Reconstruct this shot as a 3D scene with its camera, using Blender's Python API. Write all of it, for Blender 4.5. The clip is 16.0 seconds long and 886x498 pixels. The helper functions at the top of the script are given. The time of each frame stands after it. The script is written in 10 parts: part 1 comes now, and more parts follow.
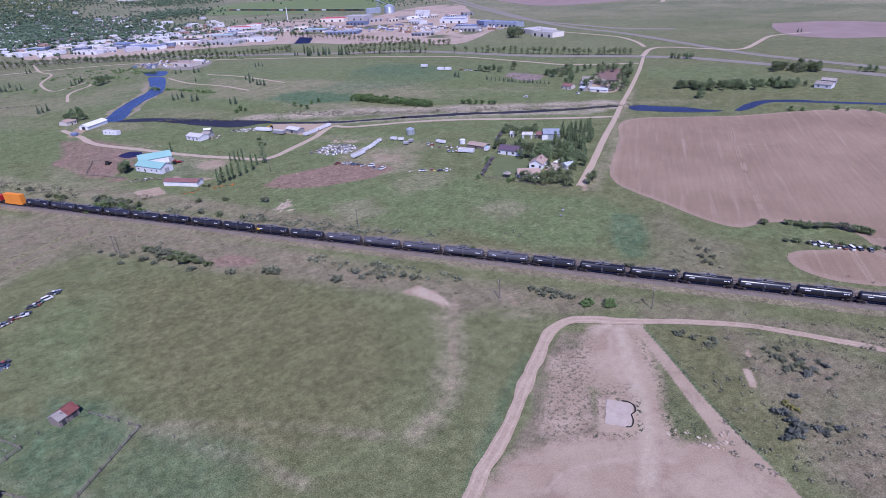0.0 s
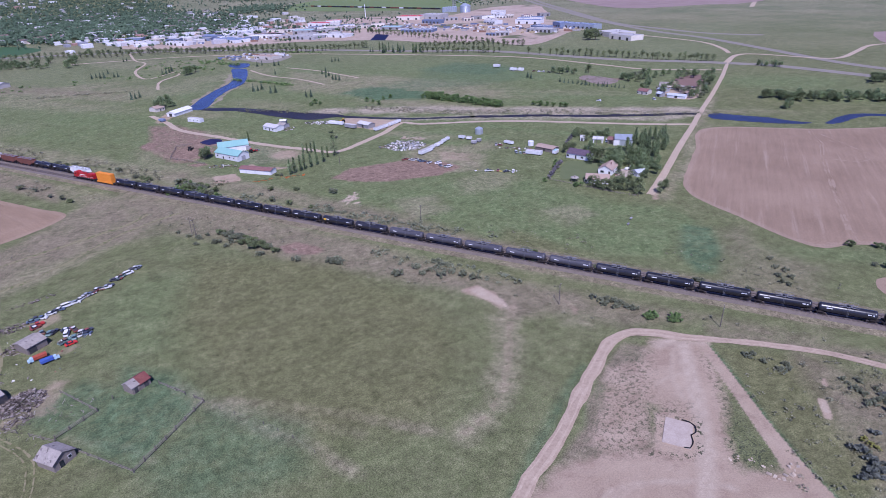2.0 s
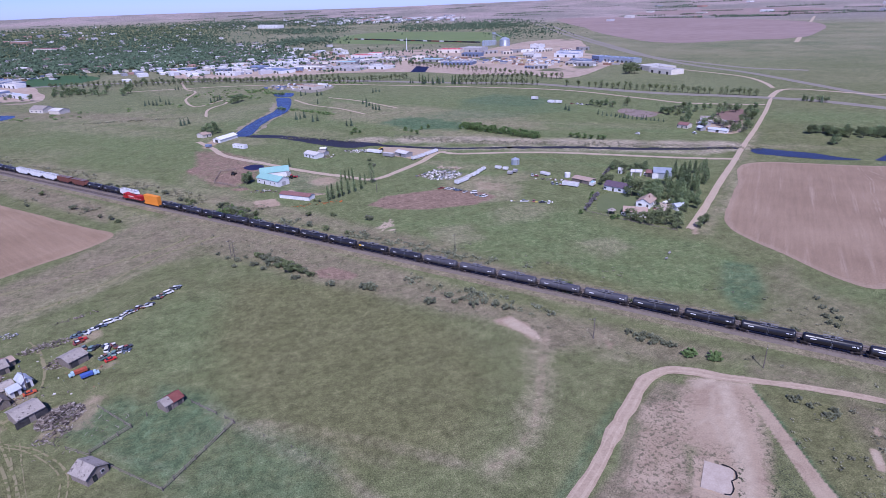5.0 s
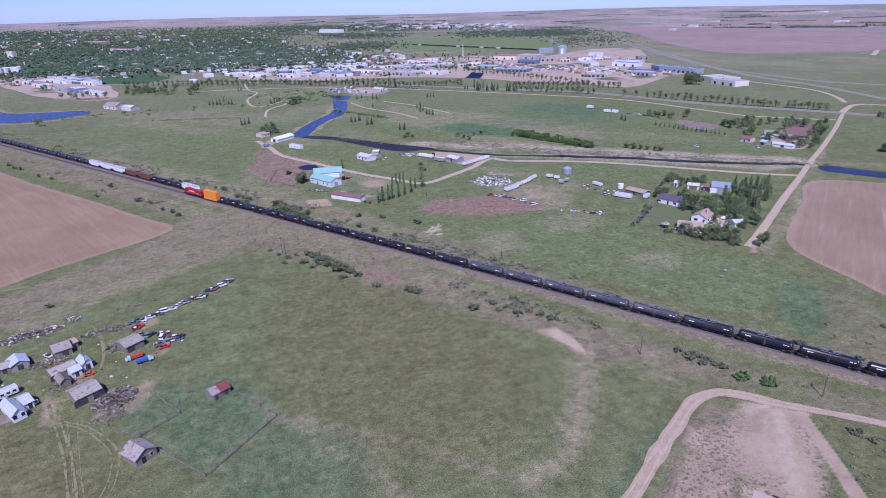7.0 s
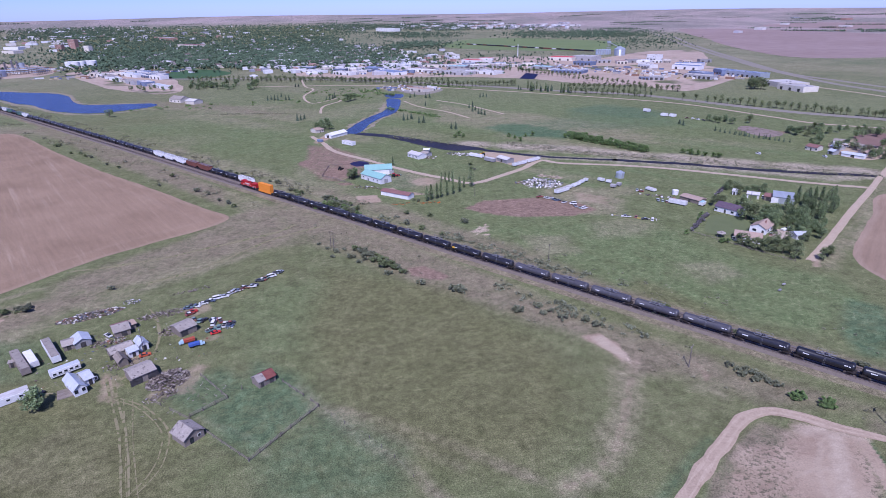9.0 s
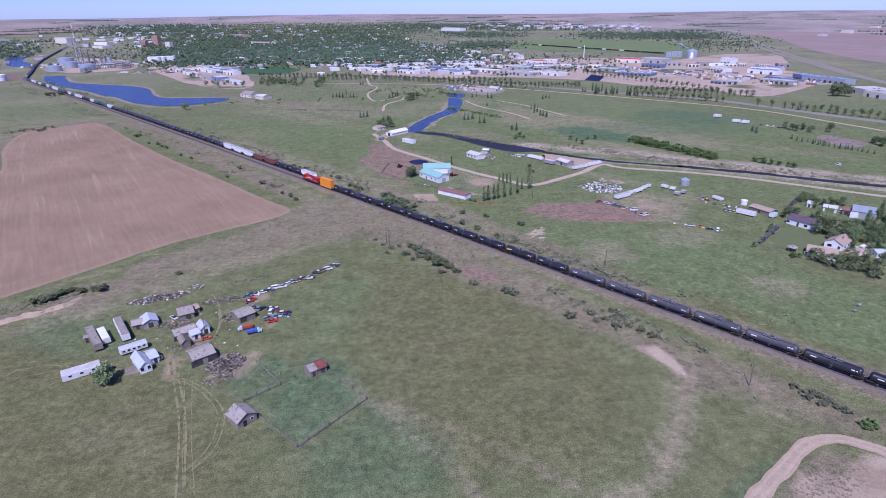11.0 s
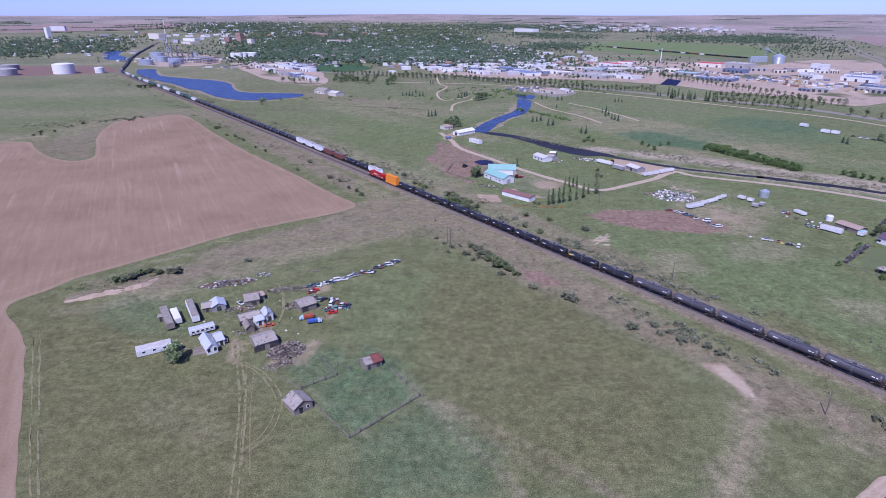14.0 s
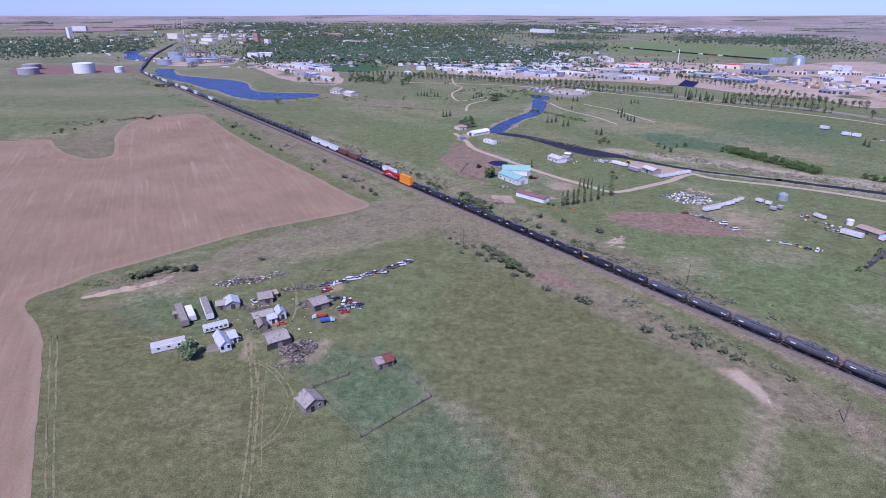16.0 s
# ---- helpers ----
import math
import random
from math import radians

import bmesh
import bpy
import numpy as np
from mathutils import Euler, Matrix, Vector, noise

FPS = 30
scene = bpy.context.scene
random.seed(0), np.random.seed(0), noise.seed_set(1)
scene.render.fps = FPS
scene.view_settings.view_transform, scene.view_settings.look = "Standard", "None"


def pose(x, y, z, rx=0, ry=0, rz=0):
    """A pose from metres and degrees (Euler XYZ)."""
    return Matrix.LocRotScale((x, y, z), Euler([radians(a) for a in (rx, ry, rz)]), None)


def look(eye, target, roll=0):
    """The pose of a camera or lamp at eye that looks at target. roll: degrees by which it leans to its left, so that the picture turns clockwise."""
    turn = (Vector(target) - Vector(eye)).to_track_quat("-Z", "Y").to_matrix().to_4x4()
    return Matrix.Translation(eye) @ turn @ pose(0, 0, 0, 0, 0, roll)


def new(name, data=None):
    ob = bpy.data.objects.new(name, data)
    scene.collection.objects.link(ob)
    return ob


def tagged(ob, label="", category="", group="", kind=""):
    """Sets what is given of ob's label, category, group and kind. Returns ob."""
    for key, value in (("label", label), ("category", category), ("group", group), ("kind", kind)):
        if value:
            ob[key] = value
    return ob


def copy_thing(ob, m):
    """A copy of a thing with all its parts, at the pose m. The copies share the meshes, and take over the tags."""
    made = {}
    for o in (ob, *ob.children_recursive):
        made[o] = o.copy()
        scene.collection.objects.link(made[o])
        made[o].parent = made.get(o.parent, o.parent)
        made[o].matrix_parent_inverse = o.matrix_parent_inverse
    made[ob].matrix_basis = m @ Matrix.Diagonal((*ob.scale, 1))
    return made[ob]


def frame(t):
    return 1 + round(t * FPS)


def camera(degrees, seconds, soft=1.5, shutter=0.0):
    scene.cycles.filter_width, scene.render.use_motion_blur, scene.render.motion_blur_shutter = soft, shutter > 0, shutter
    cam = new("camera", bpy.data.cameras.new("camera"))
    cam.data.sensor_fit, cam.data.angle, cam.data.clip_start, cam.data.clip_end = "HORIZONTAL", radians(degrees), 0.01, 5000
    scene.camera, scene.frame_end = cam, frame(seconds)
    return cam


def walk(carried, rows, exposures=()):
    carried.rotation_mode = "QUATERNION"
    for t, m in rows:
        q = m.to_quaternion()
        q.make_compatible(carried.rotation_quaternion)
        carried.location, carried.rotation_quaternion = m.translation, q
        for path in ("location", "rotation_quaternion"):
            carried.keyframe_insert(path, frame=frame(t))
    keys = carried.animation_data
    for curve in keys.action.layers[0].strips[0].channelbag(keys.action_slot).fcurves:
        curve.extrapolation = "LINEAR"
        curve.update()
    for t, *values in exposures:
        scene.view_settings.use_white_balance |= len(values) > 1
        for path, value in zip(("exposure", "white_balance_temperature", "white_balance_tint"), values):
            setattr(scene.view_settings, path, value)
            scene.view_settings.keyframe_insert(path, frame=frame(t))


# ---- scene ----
cam = camera(75.41, 16.0, soft=0.6)
PATH = [
    (0, look((-1.25, -1.87, 106.19), (48.096, 72.678, 61.389), -2.797)),
    (0.5, look((-1.32, -1.66, 106.13), (46.361, 74.019, 61.427), -2.667)),
    (1, look((-1.34, -1.54, 106.06), (42.563, 76.494, 61.525), -2.386)),
    (1.5, look((-1.34, -1.52, 106.00), (41.483, 77.114, 61.473), -2.273)),
    (2, look((-1.39, -1.43, 105.93), (38.954, 78.553, 61.482), -2.130)),
    (2.5, look((-1.39, -1.34, 105.86), (36.955, 79.672, 61.497), -1.978)),
    (3, look((-1.38, -1.28, 105.81), (35.692, 80.340, 61.489), -1.873)),
    (5.5, look((-1.22, -1.21, 105.59), (33.860, 84.081, 66.934), -1.656)),
    (6, look((-1.13, -1.16, 105.56), (30.503, 85.506, 66.984), -1.464)),
    (6.5, look((-1.01, -1.10, 105.51), (28.991, 86.152, 66.961), -1.423)),
    (7, look((-0.95, -1.03, 105.45), (27.685, 86.696, 66.925), -1.345)),
    (7.5, look((-0.89, -0.97, 105.38), (25.931, 87.332, 66.870), -1.245)),
    (8, look((-0.86, -0.92, 105.34), (24.507, 87.833, 66.883), -1.156)),
    (8.5, look((-0.84, -0.94, 105.35), (22.473, 88.372, 66.887), -1.037)),
    (9, look((-0.76, -0.95, 105.36), (20.087, 88.983, 66.936), -0.896)),
    (11.5, look((-0.16, -0.96, 105.43), (8.993, 90.949, 67.110), -0.425)),
    (12, look((-0.15, -0.86, 105.41), (6.848, 91.247, 67.111), -0.301)),
    (12.5, look((-0.11, -0.69, 105.35), (4.876, 91.551, 67.038), -0.227)),
    (13, look((-0.06, -0.51, 105.27), (3.178, 91.809, 66.973), -0.151)),
    (13.5, look((-0.02, -0.33, 105.18), (1.799, 92.036, 66.898), -0.078)),
    (14, look((-0.03, -0.16, 105.06), (0.753, 92.234, 66.822), -0.032)),
    (14.5, look((0.00, 0.00, 105.00), (-0.002, 92.409, 66.782), -0.023)),
    (15, look((0.03, 0.12, 104.95), (-0.547, 92.529, 66.735), -0.036)),
    (15.5, look((0.03, 0.19, 104.88), (-1.005, 92.609, 66.710), -0.006)),
    (16, look((0.06, 0.25, 104.87), (-1.478, 92.673, 66.710), 0.017)),
]
walk(cam, PATH, exposures=[(0, 0.40, 5430, 28), (16, 0.40, 5430, 28)])

# ---- sky and sun ----
SUN_TO = Vector((-0.34, -0.94, 0)).normalized()
SUN_EL = radians(53)
world = bpy.data.worlds.new("sky")
scene.world = world
world.use_nodes = True
wn = world.node_tree.nodes
sky = wn.new("ShaderNodeTexSky")
sky.sky_type, sky.sun_disc = "NISHITA", False
sky.sun_elevation, sky.sun_rotation = SUN_EL, math.atan2(SUN_TO.x, SUN_TO.y)
sky.altitude, sky.air_density, sky.dust_density, sky.ozone_density = 500, 0.7, 0.3, 4.0
wn["Background"].inputs[1].default_value = 0.15
tone = wn.new("ShaderNodeMix")
tone.data_type, tone.blend_type = "RGBA", "MULTIPLY"
tone.inputs[0].default_value, tone.inputs[7].default_value = 1.0, (0.44, 0.46, 0.77, 1)
world.node_tree.links.new(sky.outputs[0], tone.inputs[6])
world.node_tree.links.new(tone.outputs[2], wn["Background"].inputs[0])
sun = new("sun", bpy.data.lights.new("sun", "SUN"))
sun.data.energy, sun.data.angle, sun.data.color = 3.85, radians(0.5), (1.0, 0.95, 0.88)
sun.matrix_world = look(SUN_TO * math.cos(SUN_EL) * 100 + Vector((0, 0, math.sin(SUN_EL) * 100)), (0, 0, 0))

# ---- materials ----
def material(name, low, high, scale=1.0, fine=0.0, rough=0.9, metal=0.0, bump=0.0, bump_scale=None, spec=0.12,
             islands=0.0, objects=0.0, stretch=None, local=False, wear=None, leafy=0.0):
    """A surface whose colour goes from low to high by noise at two sizes (scale: pieces per metre), with bump and random shifts."""
    m = bpy.data.materials.new(name)
    m.use_nodes = True
    n, k = m.node_tree.nodes, m.node_tree.links
    b = n["Principled BSDF"]
    b.inputs["Roughness"].default_value, b.inputs["Metallic"].default_value = rough, metal
    b.inputs["Specular IOR Level"].default_value = spec
    if local:
        where = n.new("ShaderNodeTexCoord").outputs["Object"]
    else:
        where = n.new("ShaderNodeNewGeometry").outputs["Position"]
    if stretch:
        mp = n.new("ShaderNodeMapping")
        mp.vector_type = "TEXTURE"
        mp.inputs["Rotation"].default_value[2], mp.inputs["Scale"].default_value = -stretch[0], (1 / stretch[1], 1 / stretch[2], 1)
        k.new(where, mp.inputs[0])
        where = mp.outputs[0]
    a = n.new("ShaderNodeTexNoise")
    a.inputs["Scale"].default_value, a.inputs["Detail"].default_value, a.inputs["Roughness"].default_value = scale, 6, 0.6
    k.new(where, a.inputs["Vector"])
    value = a.outputs["Fac"]
    if fine:
        c = n.new("ShaderNodeTexNoise")
        c.inputs["Scale"].default_value, c.inputs["Detail"].default_value = fine, 4
        k.new(where, c.inputs["Vector"])
        mixv = n.new("ShaderNodeMix")
        mixv.inputs[0].default_value = 0.5
        k.new(a.outputs["Fac"], mixv.inputs[2]), k.new(c.outputs["Fac"], mixv.inputs[3])
        value = mixv.outputs[0]
    ramp = n.new("ShaderNodeValToRGB")
    ramp.color_ramp.elements[0].position, ramp.color_ramp.elements[1].position = 0.33, 0.67
    ramp.color_ramp.elements[0].color, ramp.color_ramp.elements[1].color = (*low, 1), (*high, 1)
    k.new(value, ramp.inputs[0])
    colour = ramp.outputs[0]
    if wear:
        w = n.new("ShaderNodeTexNoise")
        w.inputs["Scale"].default_value, w.inputs["Detail"].default_value = wear[1], 5
        k.new(where, w.inputs["Vector"])
        wr = n.new("ShaderNodeValToRGB")
        wr.color_ramp.elements[0].position, wr.color_ramp.elements[1].position = wear[2], wear[2] + 0.08
        k.new(w.outputs["Fac"], wr.inputs[0])
        wm = n.new("ShaderNodeMix")
        wm.data_type = "RGBA"
        k.new(wr.outputs[0], wm.inputs[0]), k.new(colour, wm.inputs[6])
        wm.inputs[7].default_value = (*wear[0], 1)
        colour = wm.outputs[2]
    for amount, source in ((islands, ("ShaderNodeNewGeometry", "Random Per Island")), (objects, ("ShaderNodeObjectInfo", "Random"))):
        if amount:
            r = n.new(source[0])
            span = n.new("ShaderNodeMapRange")
            span.inputs["To Min"].default_value, span.inputs["To Max"].default_value = 1 - amount, 1 + amount
            k.new(r.outputs[source[1]], span.inputs[0])
            hsv = n.new("ShaderNodeHueSaturation")
            k.new(span.outputs[0], hsv.inputs["Value"]), k.new(colour, hsv.inputs["Color"])
            colour = hsv.outputs[0]
    k.new(colour, b.inputs["Base Color"])
    if leafy:
        tr = n.new("ShaderNodeBsdfTranslucent")
        mixs = n.new("ShaderNodeMixShader")
        mixs.inputs[0].default_value = leafy
        k.new(colour, tr.inputs[0]), k.new(b.outputs[0], mixs.inputs[1]), k.new(tr.outputs[0], mixs.inputs[2])
        k.new(mixs.outputs[0], n["Material Output"].inputs[0])
    if bump:
        bn = n.new("ShaderNodeTexNoise")
        bn.inputs["Scale"].default_value, bn.inputs["Detail"].default_value = bump_scale or scale * 4, 5
        k.new(where, bn.inputs["Vector"])
        bu = n.new("ShaderNodeBump")
        bu.inputs["Strength"].default_value, bu.inputs["Distance"].default_value = 0.8, bump
        k.new(bn.outputs["Fac"], bu.inputs["Height"]), k.new(bu.outputs[0], b.inputs["Normal"])
    return m


def mixed(name, colours, rough=0.7, metal=0.0, objects=False, spec=0.3):
    """Each island (or object) takes one of the colours by chance."""
    m = bpy.data.materials.new(name)
    m.use_nodes = True
    n, k = m.node_tree.nodes, m.node_tree.links
    b = n["Principled BSDF"]
    b.inputs["Roughness"].default_value, b.inputs["Metallic"].default_value = rough, metal
    b.inputs["Specular IOR Level"].default_value = spec
    r = n.new("ShaderNodeObjectInfo").outputs["Random"] if objects else n.new("ShaderNodeNewGeometry").outputs["Random Per Island"]
    ramp = n.new("ShaderNodeValToRGB")
    ramp.color_ramp.interpolation = "CONSTANT"
    e = ramp.color_ramp.elements
    for i, c in enumerate(colours):
        el = e[i] if i < 2 else e.new(i / len(colours))
        el.position, el.color = i / len(colours), (*c, 1)
    k.new(r, ramp.inputs[0])
    d = n.new("ShaderNodeTexNoise")
    d.inputs["Scale"].default_value, d.inputs["Detail"].default_value = 1.5, 6
    k.new(n.new("ShaderNodeNewGeometry").outputs["Position"], d.inputs["Vector"])
    span = n.new("ShaderNodeMapRange")
    span.inputs["From Min"].default_value, span.inputs["From Max"].default_value = 0.3, 0.7
    span.inputs["To Min"].default_value, span.inputs["To Max"].default_value = 0.75, 1.15
    k.new(d.outputs["Fac"], span.inputs[0])
    hsv = n.new("ShaderNodeHueSaturation")
    k.new(span.outputs[0], hsv.inputs["Value"]), k.new(ramp.outputs[0], hsv.inputs["Color"]), k.new(hsv.outputs[0], b.inputs["Base Color"])
    return m


def ground_material():
    m = bpy.data.materials.new("prairie_grass")
    m.use_nodes = True
    n, k = m.node_tree.nodes, m.node_tree.links
    b = n["Principled BSDF"]
    b.inputs["Roughness"].default_value, b.inputs["Specular IOR Level"].default_value = 0.95, 0.04
    pos = n.new("ShaderNodeNewGeometry").outputs["Position"]

    def nz(scale, detail=6, rough=0.6, dist=0.0):
        t = n.new("ShaderNodeTexNoise")
        t.inputs["Scale"].default_value, t.inputs["Detail"].default_value = scale, detail
        t.inputs["Roughness"].default_value, t.inputs["Distortion"].default_value = rough, dist
        k.new(pos, t.inputs["Vector"])
        return t.outputs["Fac"]

    def span(v, a, z, lo=0.0, hi=1.0):
        t = n.new("ShaderNodeMapRange")
        for i, x in zip((1, 2, 3, 4), (a, z, lo, hi)):
            t.inputs[i].default_value = x
        k.new(v, t.inputs[0])
        return t.outputs[0]

    def calc(op, x, y):
        t = n.new("ShaderNodeMath")
        t.operation, t.use_clamp = op, op != "SUBTRACT"
        for i, v in enumerate((x, y)):
            if isinstance(v, (int, float)):
                t.inputs[i].default_value = v
            else:
                k.new(v, t.inputs[i])
        return t.outputs[0]

    def blend(f, x, y):
        t = n.new("ShaderNodeMix")
        t.data_type = "RGBA"
        k.new(f, t.inputs[0]) if not isinstance(f, float) else None
        for i, v in ((6, x), (7, y)):
            if isinstance(v, tuple):
                t.inputs[i].default_value = (*v, 1)
            else:
                k.new(v, t.inputs[i])
        return t.outputs[2]

    def attr(name):
        t = n.new("ShaderNodeAttribute")
        t.attribute_name = name
        return t.outputs["Fac"]

    big, mid, small, tiny = nz(0.012, 5), nz(0.07, 7, 0.7, 0.4), nz(0.45, 7, 0.75), nz(2.6, 5, 0.75)
    ragged = calc_mult(n, k, nz(0.25, 8, 0.78, 0.6), 1.0)

    def edged(name, noise_value=None, width=0.10, reach=0.9):
        """A land cover whose rim is broken up by noise."""
        t = n.new("ShaderNodeMath")
        t.operation = "MULTIPLY_ADD"
        k.new(noise_value or ragged, t.inputs[0])
        t.inputs[1].default_value = reach
        k.new(attr(name), t.inputs[2])
        return span(t.outputs[0], 0.5 + reach * 0.5 - width, 0.5 + reach * 0.5 + width)

    grass = blend(span(mid, 0.32, 0.68), (0.106, 0.119, 0.052), (0.150, 0.154, 0.075))
    lush = blend(span(small, 0.32, 0.68), (0.090, 0.127, 0.052), (0.150, 0.184, 0.080))
    dry = blend(span(small, 0.30, 0.70), (0.180, 0.160, 0.098), (0.292, 0.254, 0.168))
    soil = blend(span(mid, 0.30, 0.70), (0.300, 0.225, 0.158), (0.400, 0.318, 0.228))
    soil = blend(calc("MULTIPLY", span(nz(0.11, 7, 0.7, 0.5), 0.50, 0.64), 0.6), soil, (0.232, 0.165, 0.120))
    red = blend(span(small, 0.30, 0.70), (0.172, 0.118, 0.086), (0.246, 0.176, 0.132))
    pale = blend(span(small, 0.30, 0.70), (0.330, 0.262, 0.188), (0.450, 0.370, 0.275))
    reed = blend(span(small, 0.30, 0.70), (0.205, 0.180, 0.125), (0.400, 0.345, 0.255))
    # Fallow brown of the far land, lightened and greyed in place of haze.
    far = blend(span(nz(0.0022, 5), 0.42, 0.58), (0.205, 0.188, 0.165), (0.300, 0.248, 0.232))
    green = calc("ADD", attr("green"), span(big, 0.40, 0.75, 0.0, 0.45))
    green = calc("MULTIPLY", green, span(mid, 0.25, 0.6, 0.25, 1.0))
    c = blend(green, grass, lush)
    tan = calc("MULTIPLY", attr("dry"), span(mid, 0.30, 0.60, 0.2, 1.0))
    patches = calc("MULTIPLY", span(nz(0.16, 8, 0.75, 0.5), 0.53, 0.70), span(nz(0.03, 4), 0.42, 0.62, 0.03, 0.20))
    specks = calc("MULTIPLY", span(nz(1.7, 6, 0.8), 0.55, 0.66), span(mid, 0.35, 0.6, 0.2, 0.9))
    tan = calc("ADD", calc("ADD", tan, patches), specks)
    c = blend(tan, c, dry)
    weeds = calc("MULTIPLY", span(nz(0.9, 6, 0.8), 0.37, 0.30), 0.85)
    c = blend(weeds, c, (0.048, 0.070, 0.036))
    teal = blend(span(small, 0.32, 0.68), (0.058, 0.100, 0.052), (0.104, 0.152, 0.080))
    olive = blend(span(small, 0.32, 0.68), (0.103, 0.103, 0.045), (0.148, 0.140, 0.068))
    brush = blend(span(nz(0.7, 7, 0.8), 0.34, 0.66), (0.122, 0.104, 0.066), (0.246, 0.204, 0.140))
    c = blend(calc("MULTIPLY", attr("olive"), 0.75), c, olive)
    c = blend(calc("MULTIPLY", attr("brush"), span(mid, 0.28, 0.58, 0.35, 1.0)), c, brush)
    c = blend(calc("MULTIPLY", attr("teal"), span(nz(0.22, 7, 0.75), 0.32, 0.55, 0.35, 1.0)), c, teal)
    wisp = n.new("ShaderNodeMath")
    wisp.operation = "PINGPONG"
    wisp.inputs[1].default_value = 0.06
    k.new(nz(0.35, 4, 0.6, 1.6), wisp.inputs[0])
    wisps = calc("MULTIPLY", span(wisp.outputs[0], 0.048, 0.060), span(nz(0.05, 5), 0.45, 0.62, 0.0, 0.5))
    c = blend(wisps, c, (0.235, 0.215, 0.130))
    # Paler grass tones standing in for haze over the middle distance.
    haze_pale = blend(span(nz(0.006, 8, 0.75), 0.40, 0.60), (0.138, 0.152, 0.090), (0.235, 0.218, 0.145))
    c = blend(attr("haze_pale"), c, haze_pale)
    c = blend(edged("reed", width=0.34), c, reed)
    c = blend(edged("red", width=0.16), c, red)
    bare = edged("soil", width=0.2)
    c = blend(bare, c, soil)
    c = blend(edged("pale", width=0.28), c, pale)
    dots = span(nz(0.9, 5, 0.75), 0.52, 0.56)
    c = blend(calc("MULTIPLY", attr("weed"), dots), c, (0.060, 0.066, 0.038))
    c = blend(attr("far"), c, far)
    clump = span(tiny, 0.36, 0.64, 0.53, 1.50)
    clump2 = span(small, 0.33, 0.67, 0.76, 1.26)
    hsv = n.new("ShaderNodeHueSaturation")
    clump3 = span(nz(0.13, 8, 0.78), 0.34, 0.66, 0.76, 1.26)
    rough = calc_mult(n, k, calc_mult(n, k, clump, clump2), clump3)
    even = span(tiny, 0.30, 0.70, 0.80, 1.20)
    level = n.new("ShaderNodeMix")
    k.new(bare, level.inputs[0]), k.new(rough, level.inputs[2]), k.new(even, level.inputs[3])
    k.new(level.outputs[0], hsv.inputs["Value"])
    k.new(c, hsv.inputs["Color"])
    k.new(hsv.outputs[0], b.inputs["Base Color"])
    bu = n.new("ShaderNodeBump")
    bu.inputs["Strength"].default_value, bu.inputs["Distance"].default_value = 0.9, 0.35
    k.new(small, bu.inputs["Height"]), k.new(bu.outputs[0], b.inputs["Normal"])
    return m


def calc_mult(n, k, x, y):
    t = n.new("ShaderNodeMath")
    t.operation = "MULTIPLY"
    k.new(x, t.inputs[0])
    if isinstance(y, float):
        t.inputs[1].default_value = y
    else:
        k.new(y, t.inputs[1])
    return t.outputs[0]


def water_material(name, colour, spec, rough):
    m = bpy.data.materials.new(name)
    m.use_nodes = True
    n, k = m.node_tree.nodes, m.node_tree.links
    b = n["Principled BSDF"]
    b.inputs["Roughness"].default_value, b.inputs["IOR"].default_value, b.inputs["Specular IOR Level"].default_value = rough, 1.33, spec
    pos = n.new("ShaderNodeNewGeometry").outputs["Position"]
    murk = n.new("ShaderNodeTexNoise")
    murk.inputs["Scale"].default_value, murk.inputs["Detail"].default_value = 0.04, 5
    k.new(pos, murk.inputs["Vector"])
    ramp = n.new("ShaderNodeValToRGB")
    ramp.color_ramp.elements[0].position, ramp.color_ramp.elements[1].position = 0.35, 0.65
    ramp.color_ramp.elements[0].color, ramp.color_ramp.elements[1].color = (*colour, 1), (*[c * 1.35 for c in colour], 1)
    k.new(murk.outputs["Fac"], ramp.inputs[0]), k.new(ramp.outputs[0], b.inputs["Base Color"])
    t = n.new("ShaderNodeTexNoise")
    t.inputs["Scale"].default_value, t.inputs["Detail"].default_value = 0.6, 6
    k.new(pos, t.inputs["Vector"])
    bu = n.new("ShaderNodeBump")
    bu.inputs["Strength"].default_value, bu.inputs["Distance"].default_value = 0.6, 0.3
    k.new(t.outputs["Fac"], bu.inputs["Height"]), k.new(bu.outputs[0], b.inputs["Normal"])
    return m


